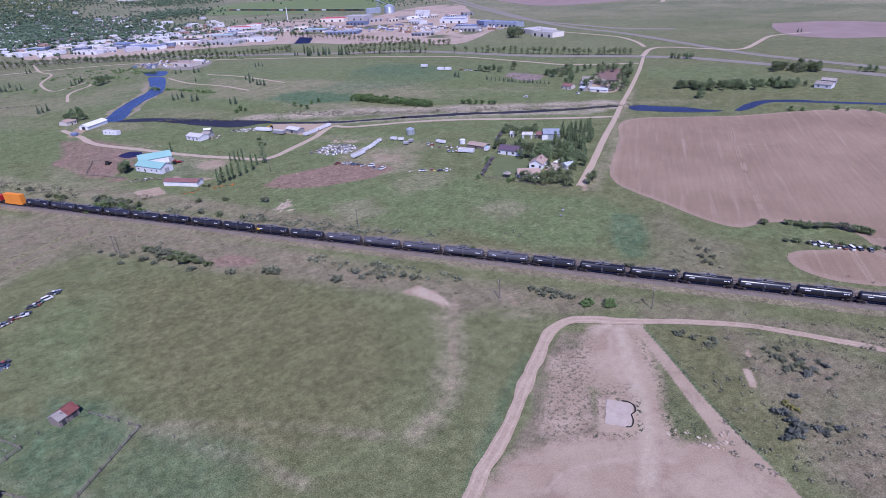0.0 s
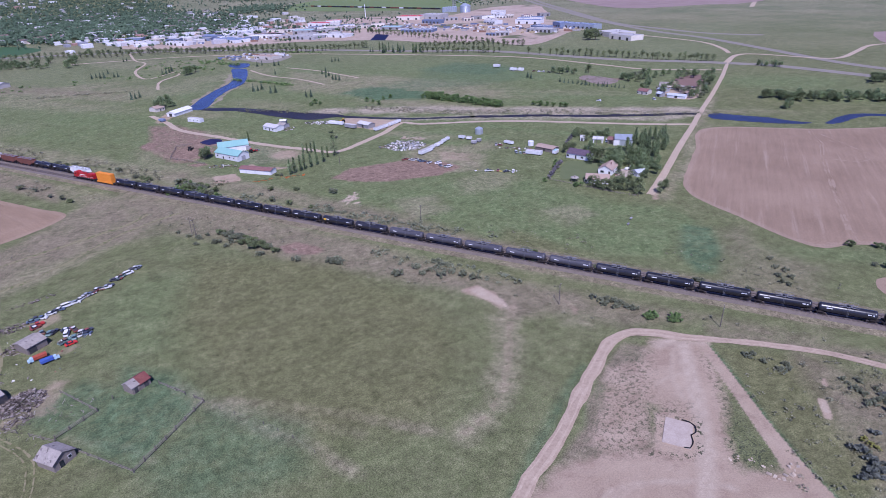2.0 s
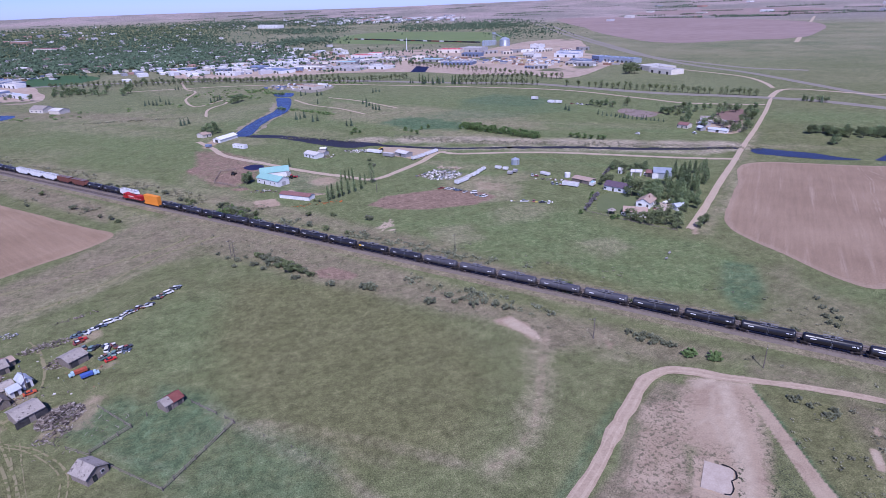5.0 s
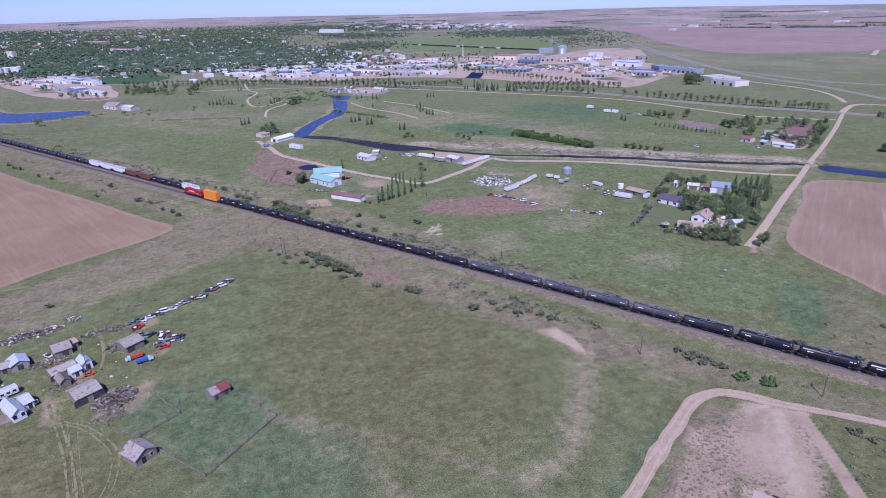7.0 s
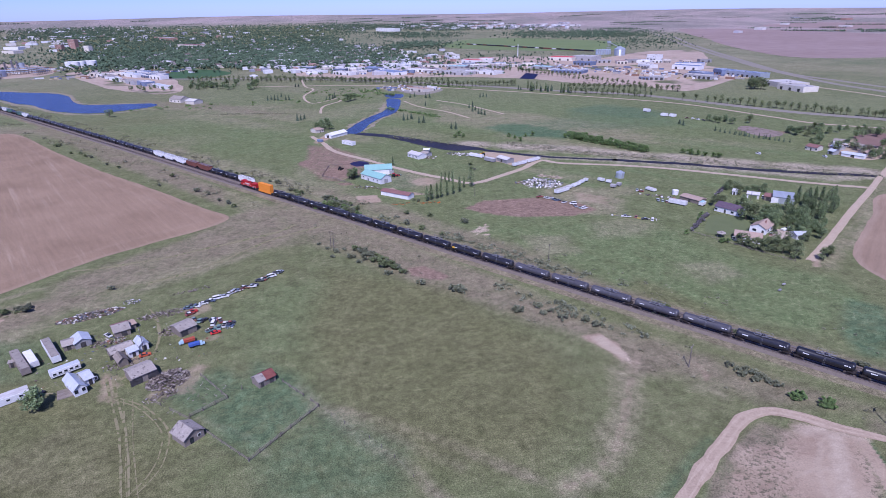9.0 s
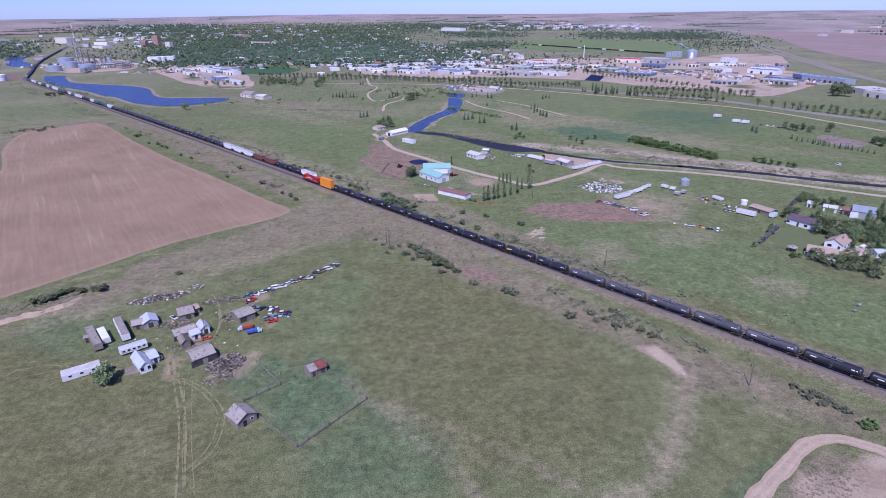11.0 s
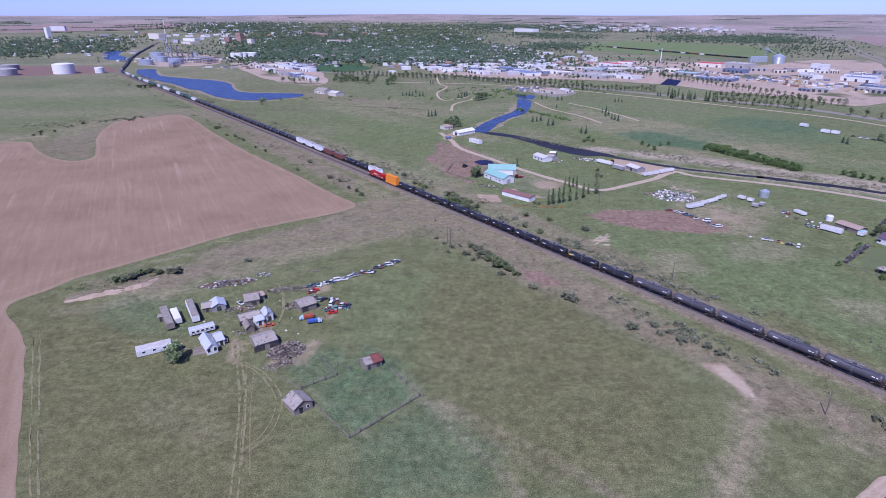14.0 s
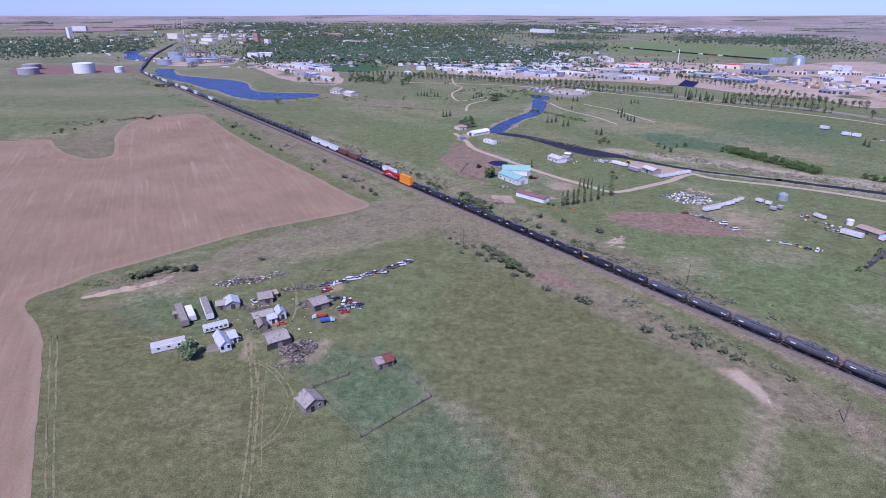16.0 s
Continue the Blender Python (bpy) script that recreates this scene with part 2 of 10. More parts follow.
def field_material(name, low, high, pale, heading, bands):
    """Tilled soil: cloudy patches, faint drill streaks along a heading, and paler rounds along the rim."""
    m = bpy.data.materials.new(name)
    m.use_nodes = True
    n, k = m.node_tree.nodes, m.node_tree.links
    b = n["Principled BSDF"]
    b.inputs["Roughness"].default_value, b.inputs["Specular IOR Level"].default_value = 0.95, 0.08
    pos = n.new("ShaderNodeNewGeometry").outputs["Position"]

    def nz(scale, detail, rough=0.6, stretch=None):
        where = pos
        if stretch:
            mp = n.new("ShaderNodeMapping")
            mp.vector_type = "TEXTURE"
            mp.inputs["Rotation"].default_value[2], mp.inputs["Scale"].default_value = heading, (stretch, 1, 1)
            k.new(pos, mp.inputs[0])
            where = mp.outputs[0]
        t = n.new("ShaderNodeTexNoise")
        t.inputs["Scale"].default_value, t.inputs["Detail"].default_value, t.inputs["Roughness"].default_value = scale, detail, rough
        k.new(where, t.inputs["Vector"])
        return t.outputs["Fac"]

    def span(v, a, z, lo=0.0, hi=1.0):
        t = n.new("ShaderNodeMapRange")
        for i, x in zip((1, 2, 3, 4), (a, z, lo, hi)):
            t.inputs[i].default_value = x
        k.new(v, t.inputs[0])
        return t.outputs[0]

    def blend(f, x, y):
        t = n.new("ShaderNodeMix")
        t.data_type = "RGBA"
        k.new(f, t.inputs[0])
        for i, v in ((6, x), (7, y)):
            if isinstance(v, tuple):
                t.inputs[i].default_value = (*v, 1)
            else:
                k.new(v, t.inputs[i])
        return t.outputs[2]

    c = blend(span(nz(0.018, 7, 0.65), 0.34, 0.66), low, high)
    streaks = calc_mult(n, k, span(nz(0.22, 4, 0.6, 26), 0.55, 0.68), span(nz(0.015, 5), 0.42, 0.60, 0.05, 0.75))
    c = blend(streaks, c, pale)
    rim = n.new("ShaderNodeAttribute")
    rim.attribute_name = "rim"
    shift = n.new("ShaderNodeMath")
    shift.operation = "MULTIPLY_ADD"
    k.new(nz(0.06, 5), shift.inputs[0])
    shift.inputs[1].default_value = 5.0
    k.new(rim.outputs["Fac"], shift.inputs[2])
    rounds = n.new("ShaderNodeMath")
    rounds.operation = "SINE"
    k.new(calc_mult(n, k, shift.outputs[0], 0.50), rounds.inputs[0])
    band = calc_mult(n, k, span(rounds.outputs[0], 0.1, 0.9), span(rim.outputs["Fac"], bands, bands * 0.4, 0.0, 0.34))
    c = blend(band, c, pale)
    tone = calc_mult(n, k, span(nz(1.4, 5, 0.75), 0.3, 0.7, 0.82, 1.18), span(nz(0.5, 3, 0.6, 14), 0.32, 0.68, 0.93, 1.07))
    hsv = n.new("ShaderNodeHueSaturation")
    k.new(tone, hsv.inputs["Value"]), k.new(c, hsv.inputs["Color"]), k.new(hsv.outputs[0], b.inputs["Base Color"])
    bu = n.new("ShaderNodeBump")
    bu.inputs["Strength"].default_value, bu.inputs["Distance"].default_value = 0.6, 0.08
    k.new(nz(1.5, 4), bu.inputs["Height"]), k.new(bu.outputs[0], b.inputs["Normal"])
    return m


GRASS = ground_material()
WATER = water_material("river_water", (0.030, 0.043, 0.084), 0.14, 0.25)
POOLWATER = water_material("pool_water", (0.026, 0.032, 0.062), 0.10, 0.3)
CREEKWATER = water_material("creek_water", (0.026, 0.024, 0.028), 0.05, 0.4)
PLOUGHED = field_material("ploughed_soil", (0.218, 0.152, 0.099), (0.288, 0.205, 0.137), (0.340, 0.258, 0.182), radians(117), 17.0)
PLOUGHED_B = field_material("ploughed_soil_furrows", (0.226, 0.160, 0.110), (0.292, 0.212, 0.148), (0.352, 0.270, 0.200), radians(37), 12.0)
FARFIELD = material("far_fallow", (0.225, 0.165, 0.144), (0.300, 0.228, 0.207), 0.004, 0.03)
FARGREEN = material("far_crop", (0.128, 0.172, 0.068), (0.160, 0.202, 0.086), 0.01, 0.1)
LAWN = material("lawn", (0.108, 0.132, 0.060), (0.135, 0.156, 0.074), 0.15, 1.2, bump=0.05)
CROP = material("dark_crop", (0.045, 0.095, 0.042), (0.065, 0.118, 0.052), 0.2, 1.5, bump=0.08)
DIRT = material("packed_dirt", (0.285, 0.212, 0.150), (0.430, 0.342, 0.250), 0.25, 1.6, bump=0.05, bump_scale=3)
LOTSOIL = material("bare_lot_soil", (0.165, 0.128, 0.105), (0.285, 0.225, 0.200), 0.10, 1.0, bump=0.1, bump_scale=2, wear=((0.10, 0.105, 0.058), 0.22, 0.56))
REDSOIL = material("red_brown_soil", (0.165, 0.105, 0.085), (0.230, 0.155, 0.130), 0.1, 1.0, bump=0.08, wear=((0.10, 0.105, 0.058), 0.2, 0.60))
PALE = material("pale_bank_soil", (0.350, 0.280, 0.205), (0.500, 0.420, 0.330), 0.3, 2.0, bump=0.15)
GRAVEL = material("gravel", (0.340, 0.268, 0.195), (0.465, 0.378, 0.285), 0.25, 2.0, bump=0.03)
YARDSOIL = material("industrial_yard_soil", (0.290, 0.222, 0.172), (0.450, 0.360, 0.285), 0.02, 0.15, wear=((0.115, 0.125, 0.065), 0.012, 0.58))
ASPHALT = material("asphalt", (0.200, 0.181, 0.153), (0.268, 0.244, 0.209), 0.1, 2.0, spec=0.03)
BALLAST = material("ballast", (0.125, 0.104, 0.090), (0.205, 0.172, 0.148), 0.4, 3.0, bump=0.08, bump_scale=5)
REEDS = material("reed_bank", (0.170, 0.145, 0.095), (0.330, 0.285, 0.210), 0.12, 0.9, bump=0.3, bump_scale=0.8)
TRACK = material("worn_grass_track", (0.190, 0.172, 0.092), (0.270, 0.240, 0.140), 0.3, 1.6, wear=((0.128, 0.134, 0.058), 0.6, 0.50))
RUT = material("pale_wheel_rut", (0.335, 0.258, 0.185), (0.465, 0.372, 0.275), 0.4, 2.0)
FIELDLINE = material("pale_field_line", (0.265, 0.192, 0.134), (0.325, 0.246, 0.178), 0.25, 1.5, wear=((0.255, 0.184, 0.127), 0.20, 0.48))

# ---- helpers for shapes ----
def rise(x, y):
    """The plain lifts gently far out, up to the skyline."""
    s = max(0.0, (math.hypot(x, y) - 3000) / 1950)
    return 80 * min(s, 1.05) ** 1.6


class Geo:
    """Gathers boxes, tubes and sheets, and makes one mesh of them."""
    def __init__(self):
        self.v, self.f = [], []

    def add(self, verts, faces):
        o = len(self.v)
        self.v += [tuple(p) for p in verts]
        self.f += [tuple(i + o for i in q) for q in faces]
        return self

    def box(self, x0, y0, z0, x1, y1, z1, m=None):
        p = [Vector(c) for c in ((x0, y0, z0), (x1, y0, z0), (x1, y1, z0), (x0, y1, z0), (x0, y0, z1), (x1, y0, z1), (x1, y1, z1), (x0, y1, z1))]
        if m:
            p = [m @ c for c in p]
        return self.add(p, ((0, 3, 2, 1), (4, 5, 6, 7), (0, 1, 5, 4), (1, 2, 6, 5), (2, 3, 7, 6), (3, 0, 4, 7)))

    def tube(self, a, b, r0, r1=None, n=8, caps=True):
        """A tapered round bar from a to b."""
        r1 = r0 if r1 is None else r1
        a, b = Vector(a), Vector(b)
        d = (b - a).normalized()
        s = d.orthogonal().normalized()
        u = d.cross(s)
        p = [c + (s * math.cos(2 * math.pi * i / n) + u * math.sin(2 * math.pi * i / n)) * r for c, r in ((a, r0), (b, r1)) for i in range(n)]
        q = [(i, (i + 1) % n, n + (i + 1) % n, n + i) for i in range(n)]
        if caps:
            q += [tuple(range(n - 1, -1, -1)), tuple(range(n, 2 * n))]
        return self.add(p, q)

    def lathe(self, rings, n=16, axis="z", at=(0, 0, 0)):
        """Rings of (place along the axis, radius), turned into one closed body."""
        p, q = [], []
        for d, r in rings:
            for i in range(n):
                c, s = r * math.cos(2 * math.pi * i / n), r * math.sin(2 * math.pi * i / n)
                w = (c, s, d) if axis == "z" else ((d, c, s) if axis == "x" else (s, d, c))
                p.append(Vector(w) + Vector(at))
        for j in range(len(rings) - 1):
            q += [(j * n + i, j * n + (i + 1) % n, (j + 1) * n + (i + 1) % n, (j + 1) * n + i) for i in range(n)]
        q += [tuple(range(n - 1, -1, -1)), tuple((len(rings) - 1) * n + i for i in range(n))]
        return self.add(p, q)

    def extrude(self, outline, y0, y1):
        """An outline in x and z, pulled along y."""
        n = len(outline)
        p = [(x, y0, z) for x, z in outline] + [(x, y1, z) for x, z in outline]
        q = [tuple(range(n)), tuple(range(2 * n - 1, n - 1, -1))] + [(i, n + i, n + (i + 1) % n, (i + 1) % n) for i in range(n)]
        return self.add(p, q)

    def mesh(self, name, mat, smooth=False):
        me = bpy.data.meshes.new(name)
        me.from_pydata(self.v, [], self.f)
        me.validate()
        me.materials.append(mat)
        if smooth:
            me.shade_smooth()
        me.update()
        return me


def part(name, geo, mat, parent, label="", smooth=False):
    """One mesh under a thing or under a part."""
    ob = new(name, geo if isinstance(geo, bpy.types.Mesh) else geo.mesh(name, mat, smooth))
    ob.parent = parent
    return tagged(ob, label)


def thing(name, label, category, x=0, y=0, rz=0, z=None, group="", kind=""):
    ob = tagged(new(name), label, category, group, kind)
    ob.matrix_world = pose(x, y, rise(x, y) if z is None else z, 0, 0, rz)
    return ob


def smooth_line(pts, step, closed=False):
    """Points along a soft curve through pts."""
    P = [Vector(p).to_2d() for p in pts]
    n, out = len(P), []
    for i in range(n if closed else n - 1):
        a, b, c, d = (P[(i + j) % n] if closed else P[min(max(i + j, 0), n - 1)] for j in (-1, 0, 1, 2))
        m = max(1, int((c - b).length / step))
        for s in range(m):
            t = s / m
            out.append(0.5 * (2 * b + (c - a) * t + (2 * a - 5 * b + 4 * c - d) * t * t + (3 * b - a - 3 * c + d) * t ** 3))
    if not closed:
        out.append(P[-1])
    return out


def sheet(name, pts, z, mat, label="", category="", step=4.0, ragged=0.8, grain=0.12, soft=True):
    """A flat piece of land with an uneven outline."""
    line = smooth_line(pts, step, True) if soft else [Vector(p).to_2d() for p in pts]
    bm = bmesh.new()
    for p in line:
        w = noise.noise_vector(Vector((p.x * grain, p.y * grain, 3.0))) * ragged + noise.noise_vector(Vector((p.x * grain * 4, p.y * grain * 4, 7.0))) * ragged * 0.4
        bm.verts.new((p.x + w.x, p.y + w.y, 0))
    vs = list(bm.verts)
    edges = [bm.edges.new((vs[i], vs[(i + 1) % len(vs)])) for i in range(len(vs))]
    bmesh.ops.triangle_fill(bm, use_beauty=True, use_dissolve=False, edges=edges, normal=(0, 0, 1))
    for v in bm.verts:
        v.co.z = z + rise(v.co.x, v.co.y)
    for f in bm.faces:
        if f.normal.z < 0:
            f.normal_flip()
    me = bpy.data.meshes.new(name)
    bm.to_mesh(me)
    bm.free()
    me.materials.append(mat)
    return tagged(new(name, me), label, category, kind="structure")


def edge_distance(px, py, pts, closed):
    """Distance of many spots from an outline, or from a line; inside an outline it is positive."""
    best, inside = np.full(len(px), 1e9), np.zeros(len(px), bool)
    for i in range(len(pts) if closed else len(pts) - 1):
        a, b = pts[i], pts[(i + 1) % len(pts)]
        dx, dy = b.x - a.x, b.y - a.y
        u = np.clip(((px - a.x) * dx + (py - a.y) * dy) / max(dx * dx + dy * dy, 1e-9), 0, 1)
        best = np.minimum(best, np.hypot(px - a.x - u * dx, py - a.y - u * dy))
        if closed and a.y != b.y:
            inside ^= ((a.y > py) != (b.y > py)) & (px < a.x + (py - a.y) * dx / dy)
    return np.where(inside, best, -best)


def field(pts, z, mat, label, step=3.0, ragged=0.6, grain=0.12, cell=14.0):
    """Tilled land: a sheet with an inner mesh that knows how far each spot lies from the field's rim."""
    ob = sheet("field", pts, z, mat, label, "field", step, ragged, grain)
    bm = bmesh.new()
    bm.from_mesh(ob.data)
    rim = [v.co.to_2d() for v in ob.data.vertices]
    for size in (80, 40, 20, cell):
        for _ in range(2):
            long = [e for e in bm.edges if e.calc_length() > size and not e.is_boundary]
            if long:
                bmesh.ops.subdivide_edges(bm, edges=long, cuts=1)
                bmesh.ops.triangulate(bm, faces=[f for f in bm.faces if len(f.verts) > 3])
    bm.to_mesh(ob.data)
    bm.free()
    xy = np.array([v.co[:2] for v in ob.data.vertices])
    ob.data.attributes.new("rim", "FLOAT", "POINT").data.foreach_set("value", np.abs(edge_distance(xy[:, 0], xy[:, 1], rim, True)).astype(np.float32))
    return ob


def strip(name, pts, width, z, mat, label="", category="", step=5.0, ragged=0.25, crown=0.0):
    """A road or path of some width along a soft line."""
    line = smooth_line(pts, step)
    g, v, f = Geo(), [], []
    widths = width if isinstance(width, (list, tuple)) else (width, width)
    for i, p in enumerate(line):
        d = (line[min(i + 1, len(line) - 1)] - line[max(i - 1, 0)]).normalized()
        s = Vector((-d.y, d.x))
        u = i / max(1, len(line) - 1)
        w = widths[0] + (widths[1] - widths[0]) * u
        for side, h in ((-0.5, 0), (0, crown), (0.5, 0)):
            j = noise.noise(Vector((p.x * 0.2, p.y * 0.2, side * 9))) * ragged * 2 * abs(side) * 2
            q = p + s * (side * w + (j if side else 0))
            v.append((q.x, q.y, z + h + rise(q.x, q.y)))
    for i in range(len(line) - 1):
        f += [(3 * i + j, 3 * i + 3 + j, 3 * i + 4 + j, 3 * i + 1 + j) for j in (0, 1)]
    g.add(v, [q[::-1] for q in f])
    return tagged(new(name, g.mesh(name, mat)), label, category, kind="structure")


# ---- the plain: one sheet from below the camera to the skyline ----
BLOBS, AREAS = [], []


def blob(kind, x, y, a, b, turn=0, amount=1.0):
    """A soft patch of lush grass, dry grass or bare soil: its middle, half lengths, and turn in degrees."""
    BLOBS.append((kind, x, y, a, b, radians(turn), amount))


def area(kind, outline, amount=1.0, soft=2.0):
    """A land cover inside an outline; soft: metres over which its rim fades."""
    AREAS.append((kind, [Vector(p) for p in outline], True, 0.0, amount, soft))


def lane(kind, line, width, amount=1.0, soft=2.0):
    """A land cover along a line."""
    AREAS.append((kind, [Vector(p) for p in line], False, width / 2, amount, soft))


# broad covers
blob("green", 29, 335, 40, 25, -54, 0.7)
blob("green", 89, 412, 50, 20, -54, 0.8)
blob("green", 175, 341, 60, 25, -50, 0.9)
blob("green", 322, 552, 200, 60, -50, 0.7)
blob("green", -72, 547, 120, 40, -54, 0.55)
blob("green", 194, 594, 140, 50, -60, 0.6)
blob("green", -498, 745, 300, 120, 0, 0.6)
blob("green", 523, 328, 70, 40, -40, 0.9)
blob("green", 502, 278, 60, 40, -40, 0.6)
blob("green", 230, 100, 30, 8, -40, 0.6)
blob("dry", 207, 447, 60, 12, -50, 0.9)
blob("dry", 302, 348, 150, 10, -38, 0.9)
blob("dry", -16, 378, 80, 14, -54, 0.6)
blob("dry", -81, 451, 90, 10, -54, 0.6)
blob("dry", -133, 555, 60, 30, 0, 0.3)
blob("dry", -97, 697, 60, 25, 0, 0.6)
blob("dry", 15, 661, 60, 40, 0, 0.5)
blob("pale", 80, 264, 5, 2.5, 0, 1)
blob("pale", 83, 267, 2, 5, 20, 1)
blob("pale", 82, 258, 2.5, 2, 0, 0.9)
blob("red", 20, 404, 16, 22, 0, 0.95)
blob("red", 32, 423, 18, 10, -40, 0.95)
blob("red", -5, 435, 8, 8, 0, 1)
blob("red", 30, 333, 8, 6, 0, 0.95)
blob("red", 399, 439, 26, 9, -38, 1)
blob("soil", 150, 401, 12, 16, 40, 1)
blob("soil", 12, 525, 6, 22, -20, 1)
blob("soil", 58, 339, 12, 3, -30, 0.9)
blob("soil", 48, 349, 3, 8, 0, 0.9)
blob("soil", 72, 363, 14, 14, 0, 0.6)
blob("green", 296, 712, 120, 45, -55, 0.7)
blob("green", 334, 526, 110, 40, -50, 1.0)
blob("dry", -503, 827, 220, 40, 0, 0.6)
blob("dry", -462, 656, 120, 30, 0, 0.5)
blob("dry", -308, 656, 120, 30, -20, 0.4)
blob("dry", 250, 541, 90, 20, -50, 0.6)
blob("dry", 266, 446, 60, 12, -45, 0.5)
blob("dry", 94, 525, 50, 20, -60, 0.4)
blob("dry", 174, 533, 80, 16, -55, 0.5)
blob("dry", -81, 653, 120, 20, -50, 0.5)
blob("dry", -39, 707, 90, 25, -30, 0.6)
blob("dry", -76, 743, 70, 20, 0, 0.7)
blob("dry", 62, 647, 60, 20, 0, 0.3)
blob("dry", 328, 417, 70, 12, -45, 0.4)
blob("dry", 183, 309, 20, 12, 0, 0.6)
blob("dry", 172, 343, 25, 9, -40, 0.5)
blob("dry", 156, 366, 20, 8, -40, 0.6)
blob("dry", -33, 334, 30, 10, -54, 0.75)
blob("dry", 2, 360, 30, 12, -54, 0.72)
blob("dry", -55, 365, 30, 10, -54, 0.75)
blob("dry", -21, 390, 30, 12, -54, 0.72)
blob("dry", -78, 395, 30, 10, -54, 0.75)
blob("dry", -43, 421, 30, 12, -54, 0.72)
blob("dry", -100, 426, 30, 10, -54, 0.75)
blob("dry", -66, 452, 30, 12, -54, 0.72)
blob("dry", -123, 457, 30, 10, -54, 0.75)
blob("dry", -88, 482, 30, 12, -54, 0.72)
blob("dry", -146, 487, 30, 10, -54, 0.75)
blob("dry", -111, 513, 30, 12, -54, 0.72)
blob("red", 14, 401, 9, 7, 0, 0.95)
blob("red", 20, 372, 8, 4, -30, 0.9)
blob("red", 32, 426, 12, 6, -40, 0.7)
blob("dry", 26, 440, 30, 20, -40, 1.0)
blob("dry", 62, 360, 18, 12, -40, 0.9)
blob("dry", 33, 526, 40, 16, -50, 0.6)
blob("dry", 114, 132, 8, 4, -54, 0.9)
blob("soil", -64, 180, 7, 5, 20, 0.52)
blob("soil", -54, 168, 6, 4, 20, 0.55)
blob("soil", -70, 188, 6, 4, 20, 0.5)
blob("soil", -50, 195, 6, 3, 20, 0.5)
blob("soil", -67, 165, 5, 3, 20, 0.5)
blob("soil", -52, 158, 6, 4, 20, 0.5)
blob("soil", -41, 188, 6, 3, 20, 0.45)
blob("green", 220.9, 343.6, 14, 7, -59, 1.0)
blob("green", 228.4, 331.4, 14, 7, -59, 1.0)
blob("green", 235.9, 319.1, 14, 7, -50, 1.0)
blob("green", 247.3, 305.6, 14, 7, -50, 1.0)
blob("green", 258.7, 292.0, 14, 7, -34, 1.0)
blob("green", 269.5, 284.6, 14, 7, -34, 1.0)
blob("green", 280.3, 277.3, 14, 7, -34, 1.0)
blob("green", 235.3, 507.8, 30, 16, -47, 1.0)
blob("green", 257.9, 483.9, 30, 16, -47, 1.0)
blob("green", 280.5, 460.0, 30, 16, -53, 1.0)
blob("green", 301.6, 432.2, 30, 16, -53, 1.0)
blob("green", 322.6, 404.4, 30, 16, -49, 1.0)
blob("green", 341.0, 383.5, 30, 16, -49, 1.0)
blob("green", 359.3, 362.7, 30, 16, -49, 1.0)
blob("dry", 243.8, 197.9, 8, 4, 33, 1.0)
blob("dry", 250.0, 202.0, 8, 4, 33, 1.0)
blob("dry", 256.1, 206.0, 8, 4, 33, 1.0)
blob("dry", 262.3, 210.1, 8, 4, 33, 1.0)
blob("dry", 268.4, 214.1, 8, 4, 33, 1.0)
blob("dry", 274.6, 218.2, 8, 4, 33, 1.0)
blob("dry", 280.7, 222.2, 8, 4, 33, 1.0)
blob("dry", 286.9, 226.3, 8, 4, 33, 1.0)
blob("dry", 293.0, 230.3, 8, 4, 33, 1.0)
blob("dry", 299.2, 234.4, 8, 4, 33, 1.0)
blob("dry", 306.3, 239.0, 8, 4, 33, 1.0)
blob("dry", 313.3, 243.7, 8, 4, 33, 1.0)
blob("dry", 320.4, 248.3, 8, 4, 33, 1.0)
blob("dry", 327.4, 253.0, 8, 4, 33, 1.0)
blob("dry", 334.5, 257.6, 8, 4, 33, 1.0)
blob("reed", 134.3, 463.7, 22, 15, -28, 0.95)
blob("reed", 166.2, 446.5, 22, 15, -32, 0.95)
blob("reed", 186.2, 434.2, 22, 15, -32, 0.95)
blob("reed", 206.2, 421.9, 22, 15, -42, 0.95)
blob("reed", 223.2, 406.8, 22, 15, -42, 0.95)
blob("reed", 240.3, 391.7, 22, 15, -34, 0.95)
blob("reed", 268.3, 372.8, 22, 15, -40, 0.95)
blob("reed", 285.1, 358.7, 22, 15, -40, 0.95)
blob("reed", 301.9, 344.6, 22, 15, -34, 0.95)
blob("reed", 333.1, 323.7, 22, 15, -35, 0.95)
blob("reed", 359.3, 305.2, 22, 15, -35, 0.95)
blob("reed", 170.7, 408.1, 20, 7, -33, 0.8)
blob("reed", 188.9, 396.2, 20, 7, -33, 0.8)
blob("reed", 207.1, 384.4, 20, 7, -33, 0.8)
blob("reed", 224.3, 373.1, 20, 7, -33, 0.8)
blob("reed", 241.6, 361.9, 20, 7, -36, 0.8)
blob("reed", 257.4, 350.5, 20, 7, -36, 0.8)
blob("reed", 273.3, 339.2, 20, 7, -38, 0.8)
blob("reed", 287.8, 327.9, 20, 7, -38, 0.8)
blob("reed", 302.2, 316.5, 20, 7, -33, 0.8)
blob("reed", 319.8, 305.1, 20, 7, -33, 0.8)
blob("reed", 337.4, 293.8, 20, 7, -5, 0.8)
blob("reed", 359.5, 291.9, 20, 7, -5, 0.8)
blob("dry", -5.7, 139.3, 6, 2.2, -27, 0.95)
blob("dry", 2.6, 135.1, 6, 2.2, -37, 0.95)
blob("dry", 7.2, 131.6, 6, 2.2, -37, 0.95)
blob("dry", 11.9, 128.2, 6, 2.2, -41, 0.95)
blob("dry", 16.1, 124.6, 6, 2.2, -41, 0.95)
